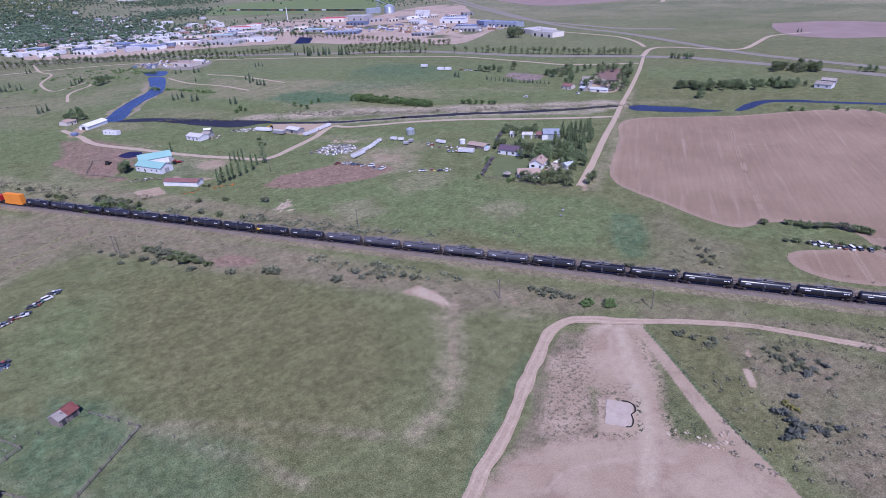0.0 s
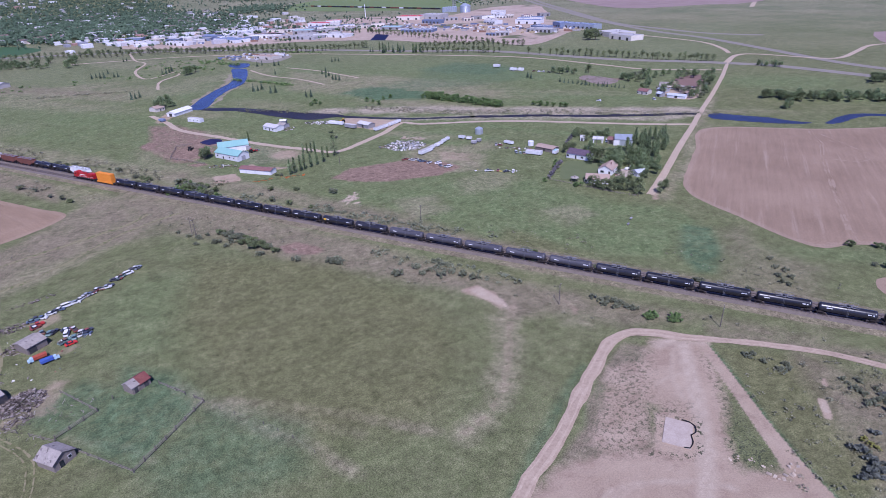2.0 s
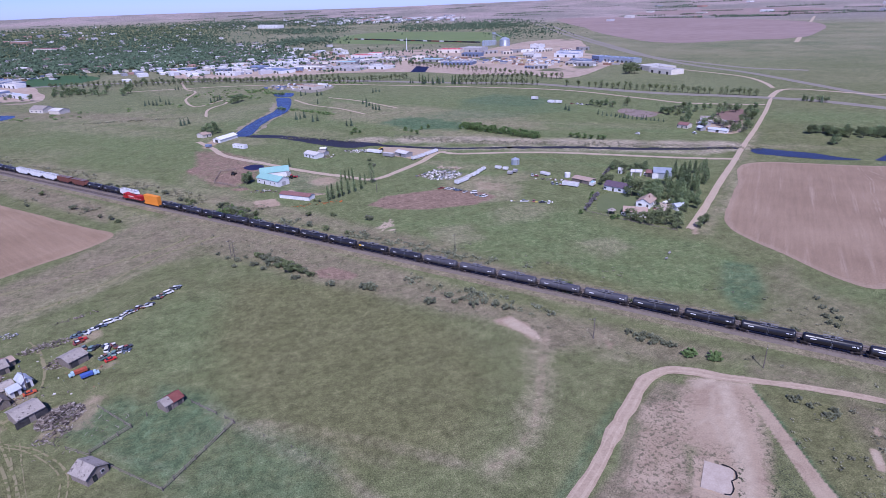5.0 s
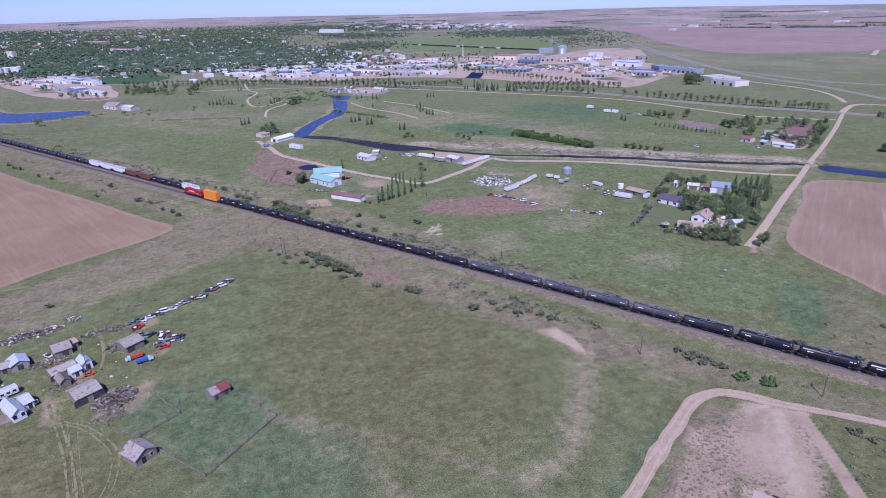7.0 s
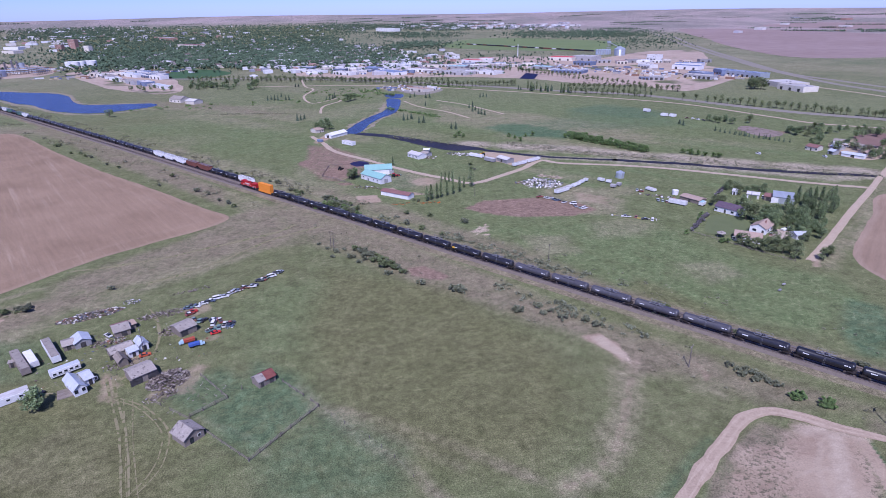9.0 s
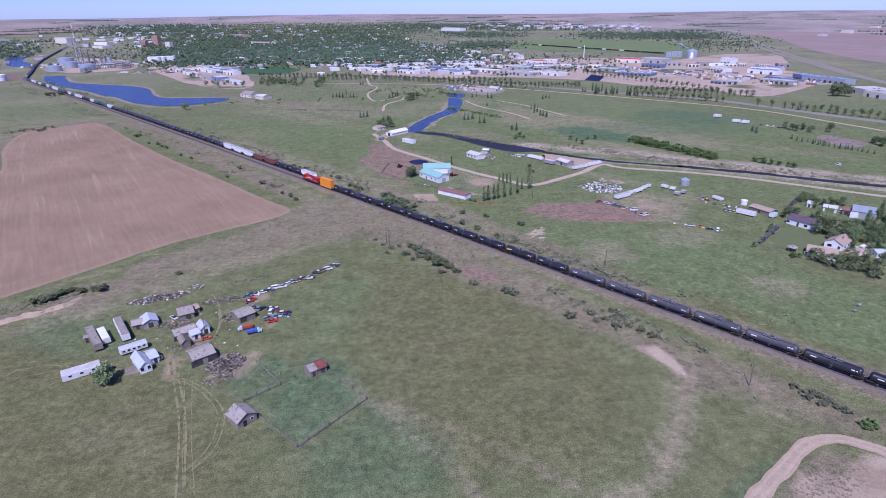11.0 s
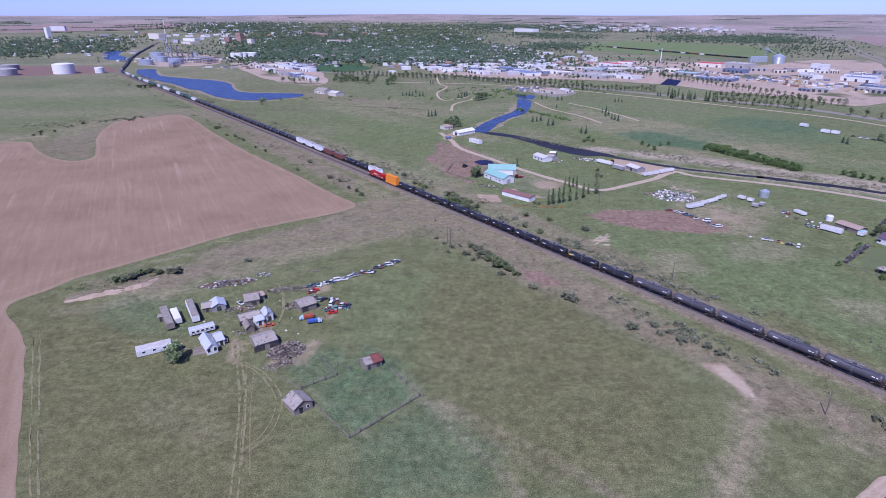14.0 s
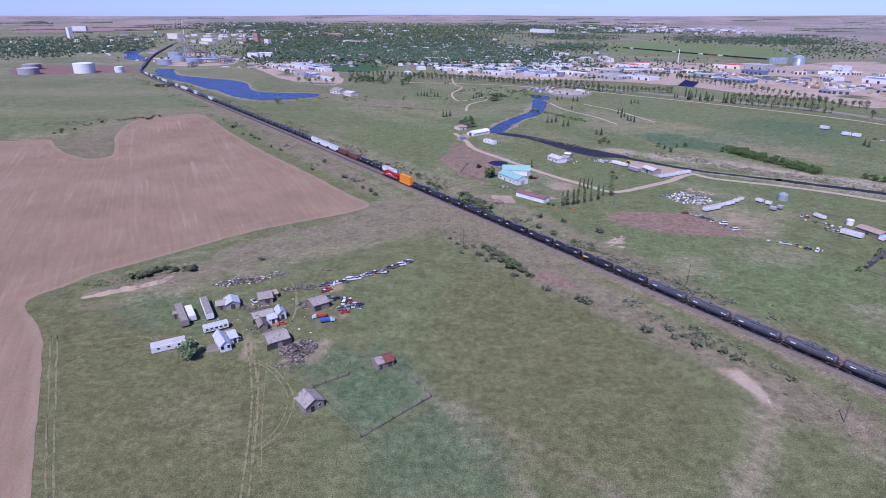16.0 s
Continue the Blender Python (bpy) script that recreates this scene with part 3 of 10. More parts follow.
blob("dry", 20.3, 121.0, 6, 2.2, -41, 0.95)
blob("dry", 24.6, 117.3, 6, 2.2, -41, 0.95)
blob("dry", 28.8, 113.7, 6, 2.2, -44, 0.95)
blob("dry", 33.1, 109.5, 6, 2.2, -44, 0.95)
blob("dry", 37.4, 105.3, 6, 2.2, -44, 0.95)
blob("dry", 42.6, 100.2, 6, 2.2, -44, 0.95)
blob("soil", 97.3, 140.6, 5, 2.4, -131, 0.40)
blob("soil", 94.0, 136.8, 5, 2.4, -131, 0.40)
blob("soil", 90.8, 133.0, 5, 2.4, -126, 0.40)
blob("soil", 87.1, 127.9, 5, 2.4, -126, 0.40)
blob("soil", 83.4, 122.8, 5, 2.4, -125, 0.40)
blob("soil", 80.8, 119.1, 5, 2.4, -125, 0.40)
blob("soil", 78.1, 115.4, 5, 2.4, -125, 0.40)
blob("soil", 75.5, 111.7, 5, 2.4, -128, 0.40)
blob("soil", 72.5, 107.8, 5, 2.4, -128, 0.40)
blob("soil", 69.5, 104.0, 5, 2.4, -138, 0.40)
blob("soil", 64.2, 99.2, 5, 2.4, -151, 0.40)
blob("soil", 57.3, 95.4, 5, 2.4, -165, 0.40)
blob("soil", 51.0, 93.7, 5, 2.4, -165, 0.40)
blob("dry", 97.3, 140.6, 5, 4.5, -131, 0.7)
blob("dry", 94.0, 136.8, 5, 4.5, -131, 0.7)
blob("dry", 90.8, 133.0, 5, 4.5, -126, 0.7)
blob("dry", 87.1, 127.9, 5, 4.5, -126, 0.7)
blob("dry", 83.4, 122.8, 5, 4.5, -125, 0.7)
blob("dry", 80.8, 119.1, 5, 4.5, -125, 0.7)
blob("dry", 78.1, 115.4, 5, 4.5, -125, 0.7)
blob("dry", 75.5, 111.7, 5, 4.5, -128, 0.7)
blob("dry", 72.5, 107.8, 5, 4.5, -128, 0.7)
blob("dry", 69.5, 104.0, 5, 4.5, -138, 0.7)
blob("dry", 64.2, 99.2, 5, 4.5, -151, 0.7)
blob("dry", 57.3, 95.4, 5, 4.5, -165, 0.7)
blob("dry", 51.0, 93.7, 5, 4.5, -165, 0.7)
# lot, railway verges, meadow and homestead
area("brush", [(111.9, 103.0), (117.6, 96.8), (105.1, 87.1), (95.4, 76.7), (88.6, 64.7), (93.4, 59.6), (82.7, 50.7), (52.1, 70.0), (67.5, 76.1), (79.0, 81.1), (85.4, 88.5), (96.9, 95.5)], 1.0, 2.0)
lane("pale", [(126.5, 92.7), (115.7, 80.2), (106.8, 69.4), (98.3, 60.7), (91.6, 54.6), (84.8, 49.7)], 4.6, 0.86, 3.0)
lane("pale", [(123.2, 93.1), (113.0, 85.0), (108.0, 76.6), (105.9, 70.0)], 2.0, 0.62, 2.0)
lane("pale", [(67.1, 60.2), (74.1, 62.3), (81.8, 59.3), (91.3, 53.9), (94.7, 49.8)], 2.0, 0.66, 2.0)
lane("pale", [(120.1, 96.9), (128.2, 95.2), (133.9, 91.4)], 5.0, 0.7, 3.0)
area("weed", [(127.3, 88.0), (127.1, 83.7), (120.5, 72.7), (114.1, 61.0), (111.8, 55.4), (108.7, 48.8), (102.9, 49.9), (100.3, 55.2), (106.4, 62.3), (116.0, 71.4), (122.1, 80.6)], 0.8, 3.0)
area("green", [(75.3, 76.5), (82.9, 86.1), (92.3, 93.1), (93.7, 88.7), (85.2, 80.8), (76.2, 75.9)], 1.0, 3.0)
area("teal", [(93.6, 100.8), (95.2, 99.7), (77.5, 88.3), (61.3, 77.9), (51.1, 70.6), (49.3, 71.7), (60.6, 80.5), (79.0, 92.6)], 0.7, 3.0)
lane("soil", [(138.1, 57.6), (136.3, 55.6), (133.7, 53.4)], 2.2, 0.9, 1.5)
lane("pale", [(137.8, 57.3), (135.2, 54.7)], 1.6, 1.0, 1.0)
lane("soil", [(147.0, 62.8), (144.8, 60.7)], 1.6, 0.9, 1.5)
area("brush", [(152.0, 75.1), (155.6, 60.2), (165.6, 47.7), (171.4, 32.9), (117.5, 12.2), (115.4, 27.1), (125.3, 39.3), (131.9, 48.3), (138.7, 56.7), (142.7, 65.6)], 0.9, 8.0)
area("brush", [(142.4, 97.3), (145.8, 90.3), (179.5, 54.3), (187.8, 39.2), (174.0, 33.8), (173.1, 51.3), (163.1, 66.1), (150.9, 78.0), (135.9, 90.8)], 0.9, 4.0)
area("olive", [(134.3, 87.5), (155.5, 68.4), (131.9, 48.3), (117.5, 32.7), (111.3, 36.5), (114.4, 46.2), (123.0, 64.1)], 0.8, 6.0)
area("brush", [(-44.8, 326.0), (-22.8, 342.8), (28.1, 277.8), (67.5, 211.6), (95.2, 162.8), (120.3, 131.9), (155.7, 88.4), (164.5, 74.9), (155.5, 69.1), (149.4, 83.6), (143.0, 100.4), (118.2, 108.9), (110.0, 124.1), (89.9, 131.0), (90.8, 154.6), (73.6, 164.8), (57.7, 188.8), (41.7, 207.6), (25.9, 226.0), (9.0, 253.7), (-5.8, 270.1), (-26.6, 270.3), (-61.9, 259.5), (-89.5, 238.5), (-106.1, 230.1), (-113.4, 252.1), (-95.5, 269.7), (-66.9, 292.5)], 0.78, 7.0)
area("dry", [(-44.8, 326.0), (-22.8, 342.8), (28.1, 277.8), (67.5, 211.6), (95.2, 162.8), (108.3, 146.4), (95.0, 132.6), (88.0, 149.5), (76.0, 170.5), (58.4, 191.1), (42.3, 210.2), (27.5, 236.8), (9.9, 264.4), (-5.4, 281.8), (-26.9, 277.8), (-62.4, 262.8), (-91.0, 244.1), (-107.8, 235.3), (-112.4, 249.2), (-94.3, 265.0), (-66.3, 288.5)], 0.75, 8.0)
area("dry", [(-19.8, 369.2), (31.8, 304.2), (54.6, 263.8), (87.0, 228.8), (108.1, 186.6), (133.1, 148.2), (146.2, 135.1), (161.3, 114.8), (172.2, 101.0), (162.6, 93.7), (137.0, 125.0), (113.9, 154.9), (80.3, 211.3), (29.9, 290.5), (-23.1, 361.7)], 0.75, 6.0)
area("brush", [(59.3, 284.1), (92.0, 241.9), (112.0, 193.8), (137.2, 153.4), (155.4, 131.9), (176.6, 104.3), (165.3, 95.7), (139.5, 127.8), (116.3, 158.5), (82.5, 216.9), (54.6, 263.8)], 0.7, 6.0)
area("brush", [(215.5, 140.2), (204.2, 125.3), (208.5, 100.2), (167.3, 74.0), (168.0, 97.8), (162.1, 109.4), (177.6, 118.3), (205.4, 143.8)], 0.55, 8.0)
area("green", [(85.2, 265.3), (116.0, 262.9), (151.0, 259.3), (177.1, 235.5), (183.3, 208.3), (193.3, 186.6), (205.8, 170.9), (201.7, 155.8), (166.9, 138.4), (140.1, 157.1), (121.1, 181.9), (107.3, 211.1), (94.6, 241.0)], 0.95, 10.0)
area("dry", [(98.7, 251.6), (121.1, 245.9), (118.3, 224.6), (96.3, 224.0)], 0.6, 5.0)
area("dry", [(150.9, 202.0), (172.8, 198.9), (172.9, 184.1), (151.9, 179.4)], 0.5, 5.0)
area("olive", [(128.4, 193.9), (140.0, 167.1), (144.5, 153.2), (124.8, 160.2), (115.4, 181.2)], 0.8, 6.0)
area("teal", [(195.8, 155.2), (203.5, 147.1), (189.9, 130.3), (171.6, 118.5), (166.7, 122.8), (173.0, 136.3)], 0.85, 4.0)
area("green", [(171.4, 205.2), (179.5, 184.9), (205.2, 167.4), (203.8, 155.1), (187.2, 150.3), (163.5, 169.5), (154.6, 190.7)], 1.1, 6.0)
area("green", [(40.3, 366.0), (59.3, 284.1), (85.0, 274.5), (109.8, 279.9), (79.0, 246.7), (54.6, 263.8), (31.8, 304.2), (10.4, 351.3)], 0.6, 6.0)
area("pale", [(86.9, 154.7), (91.9, 154.6), (94.3, 141.7), (92.5, 136.9), (88.8, 147.0)], 1.0, 1.6)
area("soil", [(23.4, 343.9), (36.9, 341.2), (38.2, 326.4), (25.1, 328.0)], 0.9, 2.0)
area("dry", [(84.8, 136.1), (91.6, 133.7), (84.6, 117.6), (73.2, 103.6), (64.3, 99.9), (65.7, 108.4), (77.0, 117.4)], 0.85, 6.0)
area("dry", [(109.5, 138.2), (118.5, 129.6), (109.9, 114.7), (102.9, 120.1)], 0.8, 6.0)
area("red", [(112.7, 133.5), (115.3, 125.5), (107.8, 118.5), (108.3, 124.6)], 0.5, 4.0)
area("teal", [(-38.1, 143.0), (-27.4, 158.1), (-25.0, 168.4), (-12.7, 158.2), (-5.7, 139.9), (-15.7, 130.1), (-22.5, 122.0), (-31.7, 131.3)], 0.78, 6.0)
area("teal", [(-51.3, 158.0), (-36.4, 167.6), (-25.6, 158.1), (-31.3, 148.2), (-40.7, 143.0)], 0.7, 5.0)
area("teal", [(-22.5, 122.0), (-4.9, 139.1), (16.2, 116.9), (12.0, 101.7), (-18.3, 101.5)], 0.55, 8.0)
area("teal", [(-102.7, 201.4), (-88.9, 194.4), (-89.8, 175.6), (-107.8, 175.5), (-128.7, 187.6), (-127.6, 206.2)], 0.4, 6.0)
area("green", [(-102.8, 157.7), (-89.9, 157.8), (-61.8, 140.1), (-62.9, 125.2), (-90.3, 140.0), (-117.5, 157.7)], 0.8, 8.0)
area("green", [(-41.5, 197.0), (-22.2, 228.5), (2.5, 222.8), (-1.8, 172.2), (-25.4, 172.1)], 0.5, 12.0)
area("olive", [(2.6, 234.7), (47.9, 207.0), (71.7, 158.6), (69.3, 125.9), (47.7, 101.8), (15.4, 109.1), (-1.6, 143.2), (-10.4, 188.2)], 0.9, 14.0)
area("olive", [(-187.6, 216.4), (-131.8, 201.2), (-106.2, 164.5), (-108.9, 134.6), (-87.0, 101.1), (-104.2, 101.0)], 0.7, 12.0)
area("dry", [(-83.2, 142.8), (-73.5, 148.6), (-60.1, 134.9), (-57.5, 118.6), (-74.2, 122.9), (-87.7, 134.7)], 0.65, 6.0)
area("dry", [(-88.5, 250.7), (-26.6, 281.7), (-15.0, 287.8), (-14.6, 277.6), (-50.3, 247.4), (-79.2, 228.3), (-87.8, 216.8), (-103.8, 234.2)], 0.7, 5.0)
lane("dry", [(-136.8, 234.0), (-119.3, 247.1), (-92.3, 254.2), (-64.2, 263.1), (-32.3, 279.1), (-18.1, 287.8)], 2.4, 0.9, 3.0)
area("dry", [(-141.6, 219.3), (-124.1, 234.1), (-103.6, 240.5), (-97.3, 216.8), (-109.4, 201.4), (-134.4, 206.2)], 0.7, 5.0)
area("brush", [(-353.8, 501.3), (-338.7, 526.4), (-328.9, 635.5), (-301.9, 674.8), (-261.5, 654.7), (-282.3, 628.3), (-330.0, 607.0), (-325.7, 565.6), (-305.2, 511.2), (-271.9, 445.7), (-278.5, 432.5), (-304.1, 445.6), (-333.7, 474.1)], 0.9, 6.0)
area("dry", [(-375.0, 568.4), (-360.0, 635.4), (-310.9, 696.2), (-255.9, 674.9), (-323.7, 600.3), (-312.6, 526.4), (-328.8, 501.4)], 0.6, 8.0)
area("brush", [(-263.6, 696.3), (-58.1, 381.3), (-52.7, 341.9), (-93.9, 404.1), (-155.9, 490.2), (-229.4, 600.6), (-274.3, 654.7)], 0.9, 4.0)
area("dry", [(-415.6, 531.4), (-362.7, 539.7), (-344.9, 511.1), (-393.7, 501.2)], 0.8, 5.0)
area("dry", [(41.5, 719.6), (150.2, 743.9), (141.3, 697.2), (39.1, 675.6)], 0.5, 10.0)

area("red", [(35.1, 228.9), (44.1, 229.4), (53.3, 214.9), (47.4, 211.2), (35.8, 220.0)], 0.75, 4.0)
area("soil", [(-73.8, 175.6), (-66.7, 171.9), (-63.2, 154.7), (-69.7, 157.9)], 0.55, 4.0)
area("green", [(-62.9, 402.4), (12.1, 278.2), (71.9, 221.0), (128.5, 183.7), (183.2, 203.6), (219.6, 223.1), (342.2, 298.3), (669.4, 496.9), (937.9, 708.5), (682.0, 746.1), (407.2, 981.3), (18.4, 984.0), (-149.6, 985.1), (-145.7, 588.1)], 0.5, 60.0)
area("green", [(-4.2, 657.5), (94.8, 750.0), (229.4, 746.0), (341.0, 641.5), (320.0, 505.5), (199.8, 478.5), (103.9, 516.5), (37.1, 572.4)], 0.8, 30.0)
area("teal", [(216.2, 548.3), (272.6, 561.1), (368.5, 540.1), (360.3, 488.9), (289.6, 485.7), (211.9, 507.9)], 0.5, 20.0)
area("green", [(42.7, 437.1), (86.1, 393.8), (69.3, 354.2), (35.9, 380.7)], 0.9, 12.0)
area("green", [(-650.8, 856.5), (-523.6, 927.0), (-414.4, 795.9), (-366.2, 635.4), (-421.5, 539.5)], 0.5, 40.0)
area("green", [(-197.7, 654.9), (-57.5, 655.2), (52.3, 479.7), (4.1, 404.4), (-71.5, 479.3)], 0.7, 40.0)
area("soil", [(120.5, 99.6), (132.7, 91.5), (125.8, 79.7), (115.6, 69.0), (105.7, 60.5), (100.5, 52.6), (107.6, 48.1), (107.5, 32.0), (89.4, 28.3), (41.5, 58.1), (52.5, 69.4), (65.2, 73.4), (80.1, 70.2), (89.4, 66.4), (97.2, 63.6), (101.0, 73.2), (96.8, 81.1), (104.3, 90.7)], 1.0, 9.0)
area("soil", [(120.8, 96.4), (130.1, 90.3), (122.3, 78.9), (110.7, 66.9), (101.4, 58.7), (87.1, 47.6), (82.5, 50.5), (96.9, 61.6), (108.0, 76.6), (113.0, 88.1)], 1.0, 4.0)
area("soil", [(99.4, 97.0), (114.4, 93.8), (88.3, 67.1), (76.5, 70.3), (74.4, 76.0), (84.9, 83.5)], 0.66, 4.0)
area("soil", [(63.0, 74.8), (82.0, 72.2), (93.7, 61.5), (82.5, 50.5), (52.5, 69.4)], 0.72, 6.0)
area("soil", [(132.0, 91.9), (133.1, 89.4), (127.2, 75.7), (118.9, 58.4), (113.5, 45.1), (110.9, 36.8), (107.3, 27.3), (100.9, 28.3), (104.6, 36.9), (109.4, 49.4), (117.1, 64.1), (124.5, 78.1), (129.8, 88.4)], 1.0, 1.0)
area("weed", [(106.0, 61.5), (111.7, 58.5), (109.6, 52.4), (104.3, 50.2), (100.4, 54.7)], 1.6, 2.0)
# Edge shadow along the dirt strip, painted as a thin line of teal grass.
lane("teal", [(132.8, 88.5), (127.1, 75.2), (118.8, 58.0), (113.4, 44.8), (110.4, 36.0)], 0.9, 1.3, 1.0)
area("soil", [(84.6, 157.1), (91.7, 156.3), (94.8, 148.0), (93.1, 139.5), (90.3, 137.7), (87.9, 147.3), (84.3, 154.0)], 0.8, 3.0)
area("soil", [(-57.5, 214.3), (-45.0, 217.0), (-42.5, 209.1), (-51.8, 204.1)], 0.5, 4.0)
area("soil", [(-52.3, 154.8), (-45.5, 173.9), (-38.8, 170.2), (-41.5, 154.9)], 0.5, 5.0)
area("olive", [(-96.5, 145.5), (-69.3, 151.6), (-55.2, 125.2), (-54.0, 101.3), (-84.4, 101.1), (-95.3, 125.0)], 0.9, 10.0)
lane("dry", [(-5.7, 139.9), (4.9, 130.2), (16.4, 119.0), (27.6, 107.3)], 3.0, 0.9, 3.0)
lane("dry", [(-11.9, 150.0), (-4.3, 138.4), (5.6, 122.2), (16.2, 108.7), (22.6, 94.5)], 3.2, 0.95, 3.0)
lane("dry", [(-39.0, 143.0), (-23.6, 130.1), (-19.6, 123.2)], 1.6, 0.7, 2.0)
area("dry", [(-25.6, 364.2), (-7.0, 343.6), (3.1, 320.1), (-10.0, 314.1), (-24.3, 339.3)], 0.6, 8.0)
area("red", [(82.6, 301.5), (96.8, 312.5), (131.9, 309.2), (150.4, 292.3), (154.9, 278.8), (136.5, 272.5), (108.4, 278.6), (90.5, 290.2)], 0.95, 7.0)
area("dry", [(149.6, 296.3), (167.0, 285.0), (161.1, 267.7), (142.5, 273.7)], 0.7, 6.0)
area("teal", [(305.0, 612.4), (347.6, 543.7), (302.7, 524.8), (269.0, 574.2)], 0.55, 10.0)
area("teal", [(-3.3, 504.1), (61.6, 399.5), (69.9, 355.1), (53.4, 344.0), (30.7, 372.4), (5.4, 439.7)], 0.4, 10.0)
area("olive", [(-154.0, 187.5), (-118.1, 187.6), (-67.9, 157.9), (-41.4, 125.3), (-31.5, 85.3), (-85.5, 85.0)], 1.0, 14.0)
area("soil", [(97.4, 76.0), (108.6, 69.6), (95.8, 59.1), (86.0, 65.3)], 0.95, 3.0)
area("weed", [(104.5, 100.2), (116.5, 95.8), (100.0, 79.1), (108.1, 73.8), (104.8, 68.2), (91.1, 69.8), (86.3, 66.2), (73.1, 72.5), (80.9, 81.1)], 0.7, 5.0)
area("weed", [(104.2, 68.6), (106.2, 68.5), (96.4, 59.8), (94.8, 60.4)], 1.2, 1.0)
area("weed", [(86.4, 67.2), (95.1, 61.0), (93.2, 59.7), (85.0, 65.8)], 1.0, 1.0)
lane("pale", [(65.0, 61.5), (71.1, 62.7), (77.0, 61.6), (83.9, 58.0)], 0.9, 0.72, 1.6)
lane("pale", [(66.5, 60.6), (72.6, 61.7), (78.5, 60.6), (85.4, 57.0)], 0.9, 0.72, 1.6)
lane("pale", [(67.9, 59.7), (74.1, 60.8), (80.0, 59.7), (86.9, 56.1)], 0.9, 0.72, 1.6)
lane("pale", [(120.7, 93.0), (117.8, 88.2), (111.6, 84.4), (105.3, 83.5)], 0.8, 0.75, 1.4)
lane("pale", [(124.9, 90.2), (122.7, 86.6), (117.1, 83.9), (112.7, 83.7)], 0.8, 0.75, 1.4)
lane("pale", [(74.9, 264.9), (81.5, 267.5), (87.3, 270.3)], 1.0, 0.9, 1.4)
lane("pale", [(77.2, 259.2), (82.5, 265.8), (86.5, 273.7)], 1.0, 0.9, 1.4)
lane("pale", [(82.9, 267.4), (86.7, 262.3)], 0.8, 0.9, 1.4)
lane("soil", [(234.3, 202.5), (218.0, 192.8), (209.3, 183.5)], 3.4, 0.85, 4.0)
lane("dry", [(214.8, 182.6), (260.0, 214.9), (323.5, 258.6), (418.0, 321.2)], 4.5, 0.9, 6.0)
lane("soil", [(242.1, 203.6), (294.3, 238.6), (365.9, 286.7)], 1.6, 0.5, 4.0)
area("dry", [(-149.2, 196.1), (-132.1, 200.6), (-112.8, 211.8), (-107.6, 205.2), (-124.5, 194.5), (-145.0, 189.4)], 0.8, 4.0)
area("brush", [(-148.9, 218.5), (-123.1, 229.6), (-97.1, 240.5), (-89.3, 232.3), (-110.9, 212.8), (-139.3, 205.5)], 0.9, 6.0)
area("dry", [(158.1, 694.2), (194.6, 633.4), (237.3, 597.9), (272.4, 523.9), (301.8, 445.0), (274.1, 435.8), (223.9, 472.4), (179.0, 525.0), (127.2, 576.7)], 0.75, 14.0)
area("teal", [(166.5, 535.7), (202.0, 546.4), (230.7, 499.5), (245.4, 467.9), (215.6, 464.0), (181.3, 486.1)], 1.3, 6.0)
area("teal", [(282.6, 607.5), (340.9, 628.0), (366.0, 596.4), (379.5, 544.3), (337.7, 528.4), (296.5, 562.6)], 1.0, 12.0)
area("dry", [(93.0, 741.6), (136.7, 766.6), (137.2, 673.2), (108.4, 599.4), (80.3, 634.8)], 0.5, 20.0)
area("red", [(-3.8, 504.8), (17.9, 498.7), (37.0, 456.4), (32.3, 400.9), (17.6, 374.6), (3.7, 384.4), (-7.0, 421.5)], 0.62, 10.0)
area("dry", [(40.0, 417.7), (64.8, 399.9), (80.7, 364.3), (73.0, 349.3), (48.4, 371.5), (33.3, 396.9)], 0.8, 8.0)
area("dry", [(147.4, 340.2), (172.4, 316.8), (177.5, 290.8), (161.7, 269.1), (140.6, 288.2), (132.7, 309.4)], 0.85, 8.0)
area("soil", [(156.6, 318.2), (174.1, 298.7), (165.9, 282.0), (147.2, 293.3)], 0.5, 8.0)
area("dry", [(140.9, 262.3), (167.8, 263.6), (171.9, 247.0), (157.0, 236.4), (134.6, 239.7)], 0.5, 10.0)
area("dry", [(2.6, 372.7), (38.7, 323.5), (74.5, 264.8), (93.8, 227.9), (89.6, 219.2), (58.3, 266.8), (23.8, 318.5), (-1.4, 358.6)], 0.7, 8.0)
area("brush", [(2.6, 372.7), (38.7, 323.5), (74.5, 264.8), (99.3, 227.4), (93.6, 215.9), (58.3, 266.8), (23.8, 318.5), (-1.4, 358.6)], 0.6, 8.0)
area("dry", [(-11.8, 430.3), (20.1, 372.2), (29.9, 330.6), (9.7, 326.6), (-15.7, 378.3)], 0.5, 12.0)
area("dry", [(-209.0, 831.0), (-101.3, 761.0), (-4.5, 639.2), (-10.4, 617.3), (-102.8, 718.4), (-197.5, 779.4)], 0.8, 8.0)
area("dry", [(-51.8, 1017.5), (63.7, 886.3), (137.1, 927.3), (126.1, 857.4), (41.7, 801.1), (-47.9, 903.3)], 0.5, 15.0)
area("brush", [(-215.2, 859.3), (-104.0, 785.7), (-10.2, 652.5), (-105.3, 740.4), (-203.1, 804.4)], 0.8, 6.0)


